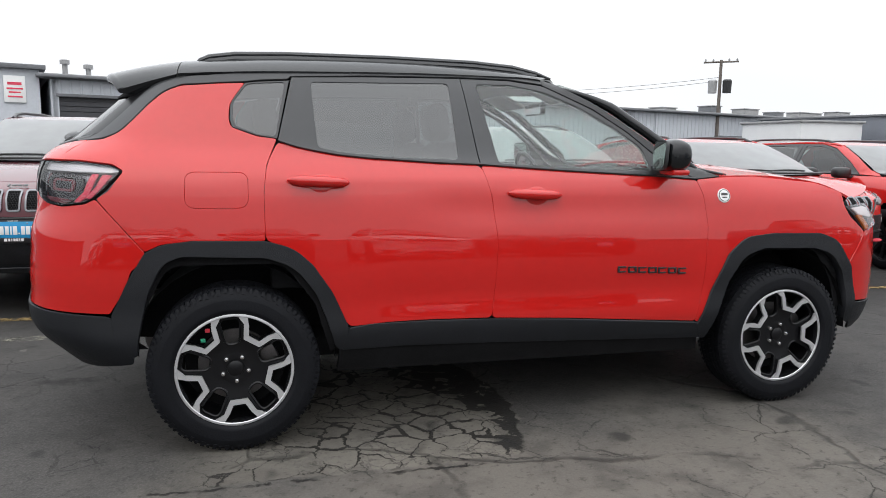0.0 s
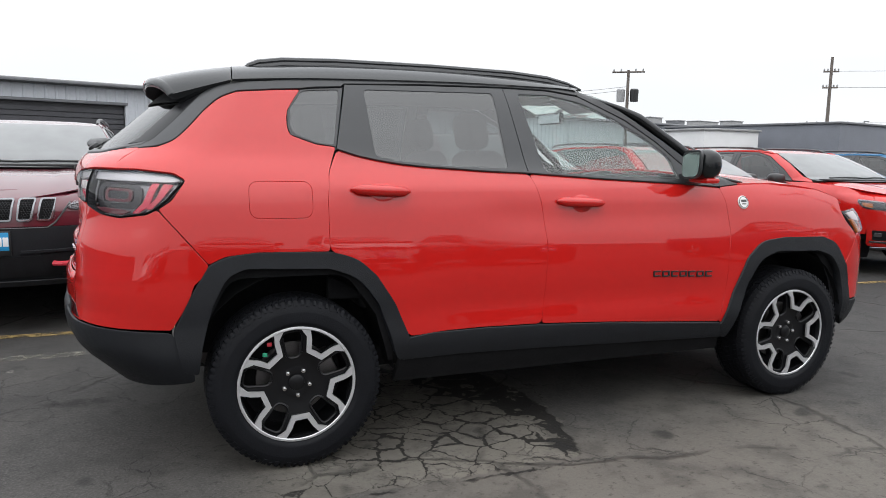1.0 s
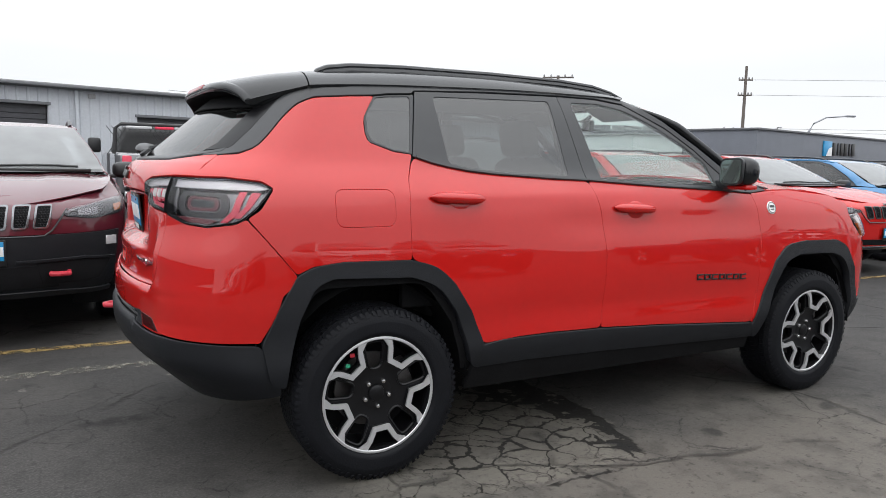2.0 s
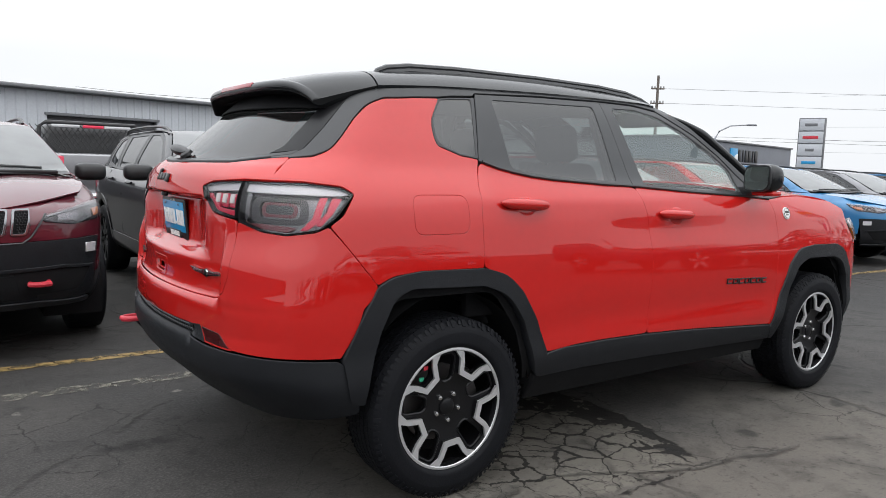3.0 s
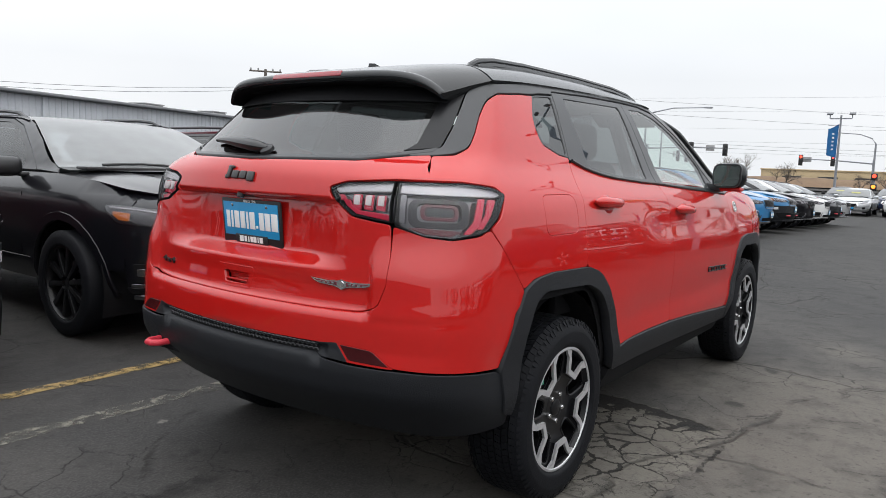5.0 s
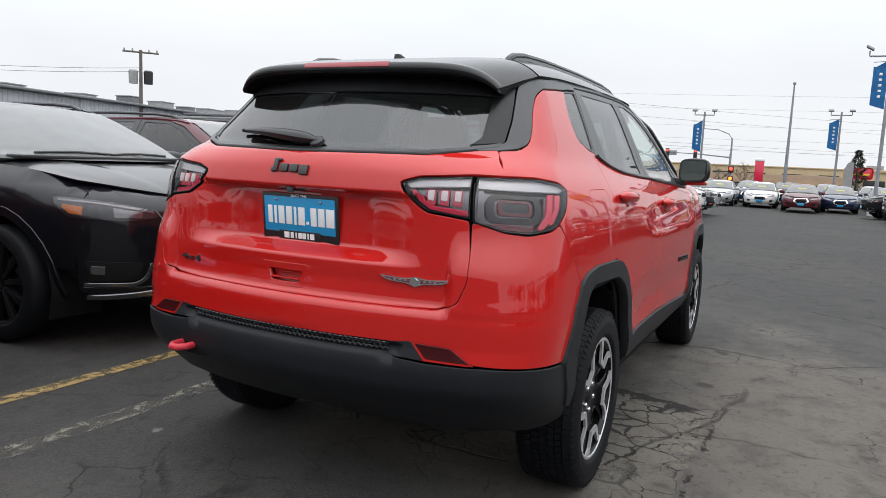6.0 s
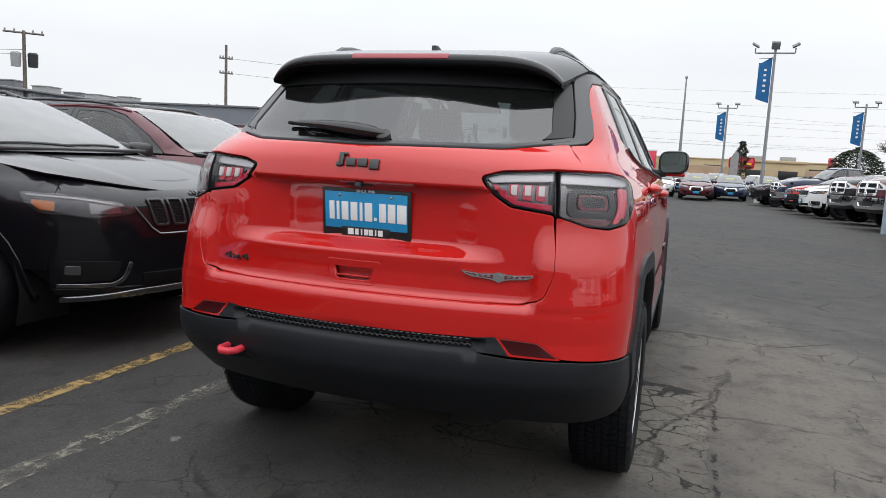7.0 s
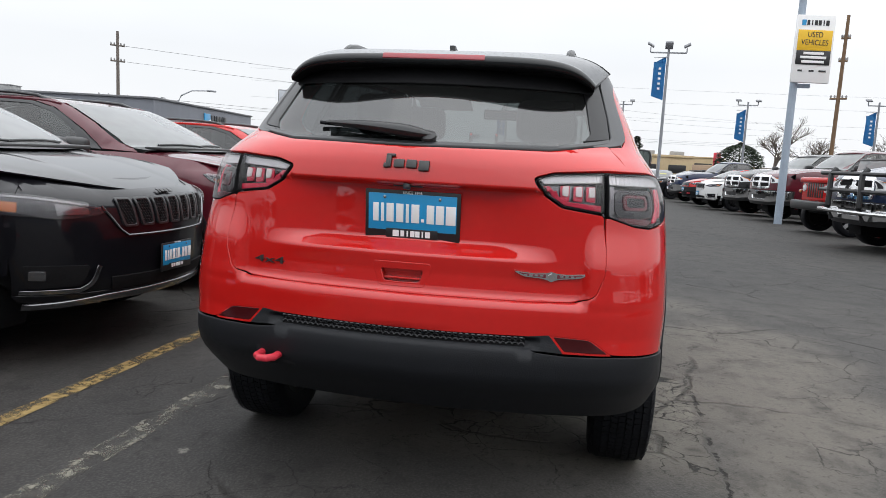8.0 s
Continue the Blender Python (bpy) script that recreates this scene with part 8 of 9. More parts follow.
# -- a boxy red off-roader --
def offroader(m):
    ob = thing("off_roader", m, "boxy red off-roader with black bumper and amber lamps", "car", AISLE)
    part("body", box((3.6, 1.50, 0.62), (1.25, 0, 0.98), 0.05, 3), RED, ob)
    part("bonnet", box((1.15, 1.36, 0.14), (2.62, 0, 1.26), 0.05, 3), RED, ob)
    part("front_grille", box((0.06, 1.36, 0.50), (3.08, 0, 1.02), 0.05, 3), RED, ob)
    for k in range(7):
        part("grille_slot", box((0.03, 0.075, 0.36), (3.105, (k - 3) * 0.115, 1.03), 0.012), SIGN_BLACK, ob)
    for sg in (1, -1):
        part("headlamp", lathe([(0.09, 0), (0.085, 0.03), (0.0005, 0.045)], 18, axis="z"), LAMP_GREY, ob).matrix_basis = pose(3.10, sg * 0.53, 1.06, 0, 90, 0)
        part("fender", box((0.95, 0.26, 0.10), (2.62, sg * 0.80, 0.98), 0.045, 3), SIGN_BLACK, ob)
        part("fender", box((0.95, 0.26, 0.10), (0.0, sg * 0.80, 0.96), 0.045, 3), SIGN_BLACK, ob)
        part("turn_lamp", box((0.05, 0.12, 0.07), (3.08, sg * 0.80, 0.98), 0.015), LAMP_AMBER, ob)
        part("side_glass", box((1.9, 0.03, 0.42), (0.75, sg * 0.70, 1.55), 0.01), GLASS_TINT, ob)
        part("door_mirror", box((0.10, 0.20, 0.18), (1.92, sg * 0.92, 1.42), 0.03), SIGN_BLACK, ob)
        for cx in (0.0, 2.60):
            wheel(ob, Matrix.Translation((cx, sg * 0.78, 0.40)) @ pose(0, 0, 0, 0, 0, 0 if sg < 0 else 180), radius=0.40, half=0.112, rim=0.272, style="silver", fine_tread=False)
    part("roof", box((2.5, 1.44, 0.07), (0.55, 0, 1.80), 0.03), SIGN_BLACK, ob)
    for x in (1.80, 0.55, -0.62):
        for sg in (1, -1):
            part("pillar", tube([(x, sg * 0.70, 1.28), (x - 0.10 * (x > 1), sg * 0.68, 1.79)], 0.04, 6), RED, ob)
    part("windscreen", box((0.03, 1.32, 0.50), (1.84, 0, 1.54), 0.008, turn=Euler((0, radians(-12), 0)).to_matrix()), GLASS_SCREEN, ob)
    part("front_bumper", box((0.24, 1.56, 0.22), (3.22, 0, 0.66), 0.05, 3), SIGN_BLACK, ob)
    part("undertray", box((3.4, 1.1, 0.2), (1.3, 0, 0.58), 0.04), DARK, ob)
    return ob


offroader(face(13.0, -5.12, 2.87, 99) @ Matrix.Scale(0.87, 4))

# -- saloons in the far row --
SALOON = Shell(
    w=[(0.2, 0.78), (0.32, 0.86), (0.5, 0.89), (0.68, 0.90), (0.8, 0.885), (0.88, 0.86), (0.93, 0.82), (0.98, 0.775), (1.1, 0.72), (1.3, 0.62), (1.45, 0.52)],
    shift=[(-0.8, 0.03), (1.0, 0.0), (2.5, -0.05), (3.3, -0.14)], plan=[(-1.0, 0.08), (-0.3, 0.0), (2.3, 0.0), (2.9, 0.03), (3.6, 0.14)],
    xr=[(0.25, -0.90), (0.5, -1.0), (0.85, -1.02), (0.93, -0.95), (0.97, -0.80), (1.0, -0.35), (1.1, -0.15), (1.3, 0.22), (1.42, 0.55)],
    xf=[(0.2, 3.40), (0.32, 3.52), (0.5, 3.57), (0.66, 3.54), (0.74, 3.45), (0.80, 3.3), (0.90, 3.05), (0.94, 2.7), (0.965, 2.42), (1.1, 2.12), (1.3, 1.66), (1.42, 1.30)],
    bow_r=[(0.3, 0.2), (1.5, 0.25)], bow_f=[(0.3, 0.4), (0.9, 0.4), (1.0, 0.3), (1.5, 0.3)], k_r=[(0.3, 0.2), (1.5, 0.1)], k_f=[(0.3, 0.25), (0.9, 0.25), (1.0, 0.08), (1.5, 0.06)])


def saloon_nose(ob, sh, cfg):
    skin("grille", sh, mirrored([(0, 0.70), (0.28, 0.71), (0.36, 0.56, 0.03), (0.26, 0.46), (0, 0.45)]), CHROME, ob, "chrome-edged grille", zone="nose", lift=0.012, step=0.06, holes=[[(-0.22, 0.68), (0.22, 0.68), (0.28, 0.56, 0.02), (0.2, 0.48), (-0.2, 0.48), (-0.28, 0.56, 0.02)]])
    skin("grille_mesh", sh, mirrored([(0, 0.69), (0.27, 0.69), (0.32, 0.56), (0.24, 0.47), (0, 0.46)]), DARK, ob, zone="nose", lift=0.004, step=0.08)
    for fl in (False, True):
        skin("headlamp", sh, [(0.42, 0.685), (0.70, 0.72), (1.10, 0.765, 0.02), (1.12, 0.70, 0.02), (0.75, 0.655), (0.46, 0.645)], LAMP_CHROME, ob, "clear headlamp", zone="nose", lift=0.010, flip=fl, step=0.06)
        skin("fog_pocket", sh, [(0.62, 0.46, 0.03), (0.98, 0.48, 0.03), (0.95, 0.38, 0.03), (0.66, 0.36, 0.03)], DARK, ob, zone="nose", lift=0.008, flip=fl, step=0.06)
    part("price_card", box((0.005, 0.42, 0.16), (float(sh.xf(1.2)) + 0.012, 0.0, 1.20), 0.002, turn=Euler((0, radians(-65), 0)).to_matrix()), PRICE_CARD, ob, "yellow price card on the windscreen")
    plate(ob, Matrix.Translation((3.60, 0.0, 0.40)) @ Matrix(((0, 0, 1), (1, 0, 0), (0, 1, 0))).to_4x4(), big=False)


def saloon(name, paint):
    cfg = dict(paint=paint, cladding=paint, bumper=paint, base=2.70, tyre=0.325, half=0.895, floor=0.24, sill=0.32, side=(-0.55, 3.15), belt=[(-0.55, 0.955), (0.3, 0.945), (1.2, 0.935), (2.2, 0.925), (2.7, 0.905), (3.16, 0.84)], tail_top=0.965,
               tail_lamp=[(0.50, 0.90), (0.95, 0.92), (0.95, 0.78), (0.52, 0.76)], nose_top=0.735, nose_split=0.36,
               hood_edge=[(2.3, 0.925), (2.7, 0.905), (3.1, 0.835), (3.4, 0.765)], hood_crown=0.055, hood=(2.36, 3.44), hood_bow=0.36, ridge=0.010,
               roof_edge=[(0.2, 1.29), (0.7, 1.36), (1.1, 1.355), (1.45, 1.29)], roof_top=[(0.1, 1.32), (0.7, 1.44), (1.1, 1.435), (1.5, 1.35)], roof=(0.12, 1.50),
               windows=[("front_window", [(0.85, 1.355), (1.1, 1.35), (1.45, 1.24), (2.05, 0.95), (0.88, 0.955)], [[(0.90, 1.325, 0.02), (1.08, 1.315, 0.02), (1.42, 1.215), (1.86, 0.99, 0.03), (0.92, 0.98, 0.02)]], GLASS_SMOKE),
                        ("rear_window", [(0.20, 1.265), (0.5, 1.33), (0.84, 1.355), (0.87, 0.955), (-0.10, 0.985)], [[(0.24, 1.235, 0.03), (0.5, 1.295), (0.79, 1.32, 0.02), (0.81, 0.985, 0.02), (0.05, 1.01, 0.03)]], GLASS_TINT)],
               painted=[("a_pillar", [(1.11, 1.352), (1.46, 1.242), (2.06, 0.952), (2.30, 0.94), (2.02, 1.08), (1.60, 1.28), (1.28, 1.38)]), ("c_pillar", [(-0.55, 0.957), (-0.10, 0.983), (0.20, 1.268), (0.5, 1.335), (0.42, 1.36), (0.10, 1.26), (-0.30, 1.02)])],
               windscreen=(0.97, 1.37), rear_window=[(0, 1.36), (0.45, 1.33), (0.60, 1.05), (0, 1.02)], cabin=1.32, belt_z=0.95, mirror=(1.86, 0.96, 1.0), handles=((0.30, 0.86), (1.15, 0.85)),
               door_gaps=[[(0.86, 0.93), (0.88, 0.35)], [(1.98, 0.92), (2.02, 0.4)]], nose_parts=saloon_nose, wheel="silver", mirror_mat=paint, step=0.10)
    ob = car_kit(name, SALOON, cfg)

    def deck(u, v):
        t = v * 2 - 1
        x = -0.98 + 0.72 * u + 0.10 * t * t * (1 - u)
        return np.stack([x, 0.74 * t, 0.955 + 0.035 * (1 - np.abs(t) ** 3) + 0.01 * u], -1)
    grid_mesh("boot_lid", deck, 10, 13, paint, ob, thick=0.02)
    return ob


FAR = "saloons in the far row"
first = saloon("saloon", SILVER_PAINT)
first.matrix_basis = face(40.5, 3.0, 3.57, 180)
tagged(first, "silver saloon with a yellow price card", "car", FAR)
for x, y, mt, words in ((41.0, 0.75, WHITE_PAINT, "white saloon with a chrome-edged grille"), (37.4, -1.35, MAROON, "maroon saloon with a blue front plate"), (40.2, -3.2, NAVY_PAINT, "dark blue saloon with a yellow price card"),
                        (47.5, 1.9, NAVY_PAINT, "dark saloon in the second far row"), (48.5, -0.3, BLACK_PAINT, "black saloon in the second far row"), (48.8, -2.8, GREY_PAINT, "grey saloon in the second far row"),
                        (47.0, 4.6, BLACK_PAINT, "black saloon at the end of the second far row"), (49.5, -5.4, SILVER_PAINT, "silver saloon in the second far row"), (44.0, -5.6, NAVY_PAINT, "dark saloon nose-on beyond the trucks")):
    repaint(first, face(x, y, 3.57, 180), SILVER_PAINT, mt, words, "car", FAR)
for x, y, src, old, mt, words in ((23.6, -4.55, plain_black, BLACK_PAINT, WHITE_PAINT, "white crossover facing the aisle"), (26.6, -4.45, trail_red, MAROON, RED, "red crossover facing the aisle"), (36.0, -3.9, plain_black, BLACK_PAINT, BLACK_PAINT, "black crossover facing the aisle"),
                                  (39.0, -4.6, plain_black, BLACK_PAINT, SILVER_PAINT, "silver crossover facing the aisle"), (5.7, -8.6, trail_red, MAROON, GREY_PAINT, "grey crossover facing the aisle"), (2.9, -9.0, plain_black, BLACK_PAINT, WHITE_PAINT, "white crossover facing the aisle nearby"),
                                  (0.1, -9.4, plain_black, BLACK_PAINT, BLACK_PAINT, "black crossover facing the aisle nearby"), (-2.7, -9.8, trail_red, MAROON, SILVER_PAINT, "silver crossover facing the aisle nearby"), (-5.5, -10.2, plain_black, BLACK_PAINT, WHITE_PAINT, "white crossover behind the aisle")):
    repaint(src, face(x, y, 3.70, 100.0 if x > 20 else 90.0), old, mt, words, "car", AISLE)


# -- grey pickup seen from behind, with a rack behind its cab --
def rack_truck():
    ob = thing("rack_pickup", pose(0.75, 10.6, 0, 0, 0, 90), "grey pickup from behind with a black mesh headache rack", "pickup")
    part("bed", box((2.4, 1.86, 0.62), (-0.6, 0, 0.95), 0.05, 3), GREY_PAINT, ob)
    part("tailgate", box((0.06, 1.62, 0.56), (-1.83, 0, 0.97), 0.02), GREY_PAINT, ob)
    part("cab", box((2.2, 1.84, 0.60), (1.7, 0, 0.98), 0.06, 3), GREY_PAINT, ob)
    part("cabin", box((2.0, 1.60, 0.56), (1.7, 0, 1.50), 0.10, 3, taper=0.86), SIGN_BLACK, ob)
    part("bonnet", box((1.5, 1.76, 0.55), (3.4, 0, 1.0), 0.10, 3), GREY_PAINT, ob)
    rack = part("rack", tube([(0.55, -0.86, 1.22), (0.58, -0.82, 1.72), (0.58, -0.72, 1.80), (0.58, 0.72, 1.80), (0.58, 0.82, 1.72), (0.55, 0.86, 1.22)], 0.035, 8), SIGN_BLACK, ob, "black steel headache rack")
    bm = bmesh.new()
    for k in range(-9, 10):
        tube([(0.58, k * 0.088 - 0.18, 1.24), (0.58, k * 0.088 + 0.18, 1.76)], 0.006, 4, bm=bm)
        tube([(0.59, k * 0.088 + 0.18, 1.24), (0.59, k * 0.088 - 0.18, 1.76)], 0.006, 4, bm=bm)
    mesh = part("rack_mesh", bm, SIGN_BLACK, rack)
    mesh["kind"] = "stuff"
    part("light_bar", box((0.04, 0.34, 0.05), (0.54, -0.02, 1.745), 0.01), LAMP_RED, rack, "red brake light bar")
    for sg in (1, -1):
        part("slotted_strip", box((0.03, 0.44, 0.05), (0.54, sg * 0.42, 1.745), 0.01), MACHINED, rack)
        part("tail_lamp", box((0.06, 0.14, 0.42), (-1.84, sg * 0.84, 1.02), 0.02), LAMP_RED, ob)
        part("door_mirror", box((0.10, 0.24, 0.30), (2.3, sg * 1.10, 1.42), 0.05), SIGN_BLACK, ob)
        for cx in (0.0, 3.5):
            wheel(ob, Matrix.Translation((cx, sg * 0.83, 0.40)) @ pose(0, 0, 0, 0, 0, 0 if sg < 0 else 180), radius=0.40, half=0.112, rim=0.272, style="silver", fine_tread=False)
    part("rear_bumper", box((0.18, 1.8, 0.2), (-1.92, 0, 0.60), 0.04), CHROME, ob)


rack_truck()

# ---- poles, lamps, signs, wires, trees ----
GALV = material("galvanised_steel", (0.26, 0.27, 0.29), rough=0.5, metal=0.4, vary=0.12, scale=3)
POLE_BLUE = material("pale_blue_pole", (0.30, 0.36, 0.43), rough=0.5, vary=0.1, scale=3)
TIMBER = material("weathered_pole_timber", (0.17, 0.105, 0.06), rough=0.9, vary=0.3, scale=5, bump=0.3, bump_scale=25)
TIMBER_GREY = material("grey_pole_timber", (0.14, 0.12, 0.105), rough=0.9, vary=0.3, scale=5, bump=0.3, bump_scale=25)
FLAG_BLUE = material("blue_flag_cloth", (0.045, 0.22, 0.46), rough=0.85, vary=0.15, scale=3)
BARK = material("grey_bark", (0.105, 0.085, 0.070), rough=0.95, vary=0.3, scale=6)
NEEDLE = material("dark_needles", (0.028, 0.042, 0.022), rough=0.9, vary=0.4, scale=3)
WIRE = material("power_wire", (0.10, 0.10, 0.11), rough=0.6, vary=0.1, scale=1)
SIGNAL_RED = glow("signal_red", (1.0, 0.06, 0.03), 2.6)
SIGNAL_AMBER = glow("signal_amber", (1.0, 0.25, 0.03), 2.4)


def at(x, y, turn=0.0):
    return pose(x, y, land(x) - 0.02, 0, 0, turn)


def lot_lamp(x, y, top, heads, flag_z, label, turn=0.0):
    ob = thing("lot_lamp", at(x, y, turn), label, "lamp post", "lamp posts on the lot")
    h = top - land(x)
    part("pole", tube([(0, 0, 0), (0, 0, h * 0.5), (0, 0, h)], [0.10, 0.085, 0.065], 12), GALV, ob)
    part("base", lathe([(0.30, 0), (0.30, 0.55), (0.26, 0.62), (0.02, 0.62)], 18, axis="z"), WHITE_WALL, ob)
    span = 0.72 if heads == 2 else 1.0
    part("cross_arm", box((0.08, span * 2, 0.08), (0, 0, h - 0.25), 0.015), GALV, ob)
    spots = (-span, span) if heads == 2 else (-span, 0, span)
    for k, y0 in enumerate(spots):
        hd = part("lamp_head", box((0.34, 0.40, 0.10) if y0 else (0.30, 0.42, 0.40), (-0.08, y0, h + (0.16 if heads == 3 else 0.10)), 0.03, 2, turn=Euler((radians(30 * (1 if y0 > 0 else -1 if y0 < 0 else 0)) if heads == 3 else 0, radians(-25), 0)).to_matrix()), EAVE, ob)
        part("bracket", box((0.06, 0.06, 0.26), (0, y0, h - 0.1)), GALV, hd)
    if flag_z:
        fz = flag_z - land(x)
        bm = bmesh.new()
        rows = []
        for i in range(9):
            a = i / 8
            rows.append([bm.verts.new((0.05 * math.sin(6 * a + 2.5 * b), 0.10 + 0.66 * b, fz - 2.2 * a + (0.45 * (1 - b)) * (0.2 - a) * 0.6 + (-0.35 if i == 0 else 0) * b)) for b in [j / 5 for j in range(6)]])
        for r0, r1 in zip(rows, rows[1:]):
            for j in range(5):
                bm.faces.new((r0[j], r0[j + 1], r1[j + 1], r1[j]))
        bmesh.ops.solidify(bm, geom=bm.faces[:], thickness=0.01)
        fl = part("flag", bm, FLAG_BLUE, ob, "blue banner with pale bars")
        bm = bmesh.new()
        for k in range(5):
            box((0.01, 0.14, 0.12), (-0.045, 0.40, fz - 0.65 - k * 0.28), 0.003, bm=bm)
        part("flag_print", bm, SIGN_WHITE, fl)["kind"] = "stuff"
        part("flag_arm", tube([(0, 0, fz), (0, 0.78, fz - 0.05)], 0.02, 6), GALV, ob)
    return ob


lot_lamp(40.5, -4.75, 7.75, 3, 7.25, "tall lot lamp with three heads and a blue banner", 0)
lot_lamp(60.9, -3.4, 6.3, 2, 5.75, "lot lamp with two heads and a blue banner", 0)
lot_lamp(57.0, 6.1, 5.9, 2, 5.2, "lot lamp with two heads and a blue banner", 0)
lot_lamp(55.8, -12.4, 6.2, 2, 5.6, "lot lamp with two heads and a blue banner", 0)
lot_lamp(53.5, -20.7, 6.3, 2, 5.6, "lot lamp with two heads and a blue banner", 0)
flagpole = thing("flagpole", at(53.4, -0.1), "tall bare pale flagpole", "flagpole")
part("pole", tube([(0, 0, 0), (0, 0, 8.2)], [0.14, 0.05], 12), GALV, flagpole)
part("truck", lathe([(0.10, 8.2), (0.10, 8.34), (0.02, 8.38)], 12, axis="z"), GALV, flagpole)


def used_sign():
    ob = thing("pole_sign", at(15.9, -5.35), "white, yellow and black sign board on a pale blue pole", "sign")
    g = -land(15.9)
    part("pole", tube([(0, 0, 0), (0, 0, 8.9 + g)], [0.095, 0.075], 16), POLE_BLUE, ob)
    part("cross_arm", tube([(0, -1.0, 9.15 + g), (0, 0, 8.85 + g), (0, 1.0, 9.15 + g)], 0.035, 8), POLE_BLUE, ob)
    for y in (-1.1, 0.0, 1.1):
        part("lamp_head", box((0.40, 0.34, 0.13), (-0.12, y, 9.2 + g), 0.04, 2, turn=Euler((0, radians(-20), 0)).to_matrix()), EAVE, ob)
    turn = pose(-0.14, -0.30, 0, 0, 0, -90 + 8)
    board = part("board", box((1.06, 0.10, 1.86), (0, 0, 4.18 + g), 0.02), SIGN_WHITE, ob)
    board.matrix_basis = turn @ Matrix.Translation((0, 0, 4.10 + g)) @ Matrix.Scale(0.84, 4) @ Matrix.Translation((0, 0, -4.18 - g))
    part("yellow_panel", box((0.94, 0.02, 0.56), (0, -0.06, 4.42 + g), 0.004), SIGN_YELLOW, board)
    part("black_panel", box((0.94, 0.02, 0.38), (0, -0.06, 3.94 + g), 0.004), SIGN_BLACK, board)
    text_mesh("sign_text", "USED\nVEHICLES", 0.215, SIGN_BLACK, board, pose(0, -0.072, 4.46 + g, 90, 0, 0) @ Matrix.Diagonal((0.82, 1, 1, 1)), 0.004)
    bm = bmesh.new()
    for w, z in ((0.56, 4.06), (0.72, 3.95), (0.62, 3.83)):
        box((w, 0.01, 0.07), (0, -0.074, z + g), 0.002, bm=bm)
    part("small_print", bm, SIGN_WHITE, board)["kind"] = "stuff"
    bm = bmesh.new()
    box((0.12, 0.01, 0.15), (-0.34, -0.055, 4.90 + g), bm=bm)
    part("sign_square", bm, SIGN_BLUE, board)
    bm = bmesh.new()
    for k, w in enumerate((0.07, 0.03, 0.08, 0.08, 0.03, 0.09)):
        box((w, 0.01, 0.14), (-0.22 + k * 0.105, -0.055, 4.90 + g), bm=bm)
    for x, w in ((-0.32, 0.12), (0.0, 0.14), (0.30, 0.20)):
        box((w, 0.01, 0.05), (x, -0.055, 3.58 + g), bm=bm)
    part("sign_print", bm, SIGN_BLACK, board)["kind"] = "stuff"
    part("bracket", box((0.08, 0.4, 0.10), (0, -0.16, 3.26 + g), 0.01), POLE_BLUE, ob)


used_sign()


def utility_pole(x, y, top, arms, timber, extra, label, lean=0.0):
    ob = thing("utility_pole", at(x, y, 0), label, "utility pole")
    h = top - land(x)
    ob.matrix_basis = at(x, y, 0) @ pose(0, 0, 0, lean, 0, 0)
    part("pole", tube([(0, 0, 0), (0, 0, h)], [0.13, 0.085], 10), timber, ob)
    for z, half, turn in arms:
        c, s = math.cos(radians(turn)), math.sin(radians(turn))
        a = part("cross_arm", tube([(-half * c, -half * s, h - z), (half * c, half * s, h - z)], 0.055, 6), timber, ob)
        for k in (-0.9, -0.45, 0.45, 0.9):
            ins = part("insulator", lathe([(0.04, 0), (0.055, 0.06), (0.03, 0.14), (0.0005, 0.15)], 8, axis="z"), ROOF_GEAR, a)
            ins.matrix_basis = Matrix.Translation((half * c * k, half * s * k, h - z + 0.05))
    if extra:
        for sg, mt in ((-1, ROOF_GEAR), (1, SIGN_BLACK)):
            t = part("transformer", lathe([(0.02, 0), (0.24, 0.02), (0.26, 0.7), (0.20, 0.78), (0.02, 0.80)], 14, axis="z"), mt, ob, "transformer drum")
            t.matrix_basis = Matrix.Translation((sg * 0.30, -sg * 0.26, h - 1.9))
    return ob


utility_pole(26.5, 32.9, 6.6, ((0.12, 0.95, -40),), TIMBER_GREY, True, "timber power pole with a cross-arm and transformers")
utility_pole(39.8, 29.9, 7.9, ((0.9, 0.45, -40), (1.9, 0.45, -40), (4.2, 1.3, -40)), TIMBER_GREY, False, "tall thin timber power pole with short arms")
utility_pole(39.9, -13.75, 9.6, ((1.2, 0.22, 60), (2.4, 0.22, 60), (4.4, 0.42, 60)), TIMBER, False, "brown timber power pole", 0.2)


def wires(name, spans):
    bm = bmesh.new()
    for a, b, sag in spans:
        a, b = Vector(a), Vector(b)
        tube([a.lerp(b, t) - Vector((0, 0, sag * 4 * t * (1 - t))) for t in [k / 12 for k in range(13)]], 0.011, 4, bm=bm)
    ob = part(name, bm, WIRE)
    tagged(ob, "thin sagging overhead power wires against the sky", "wires", kind="stuff")


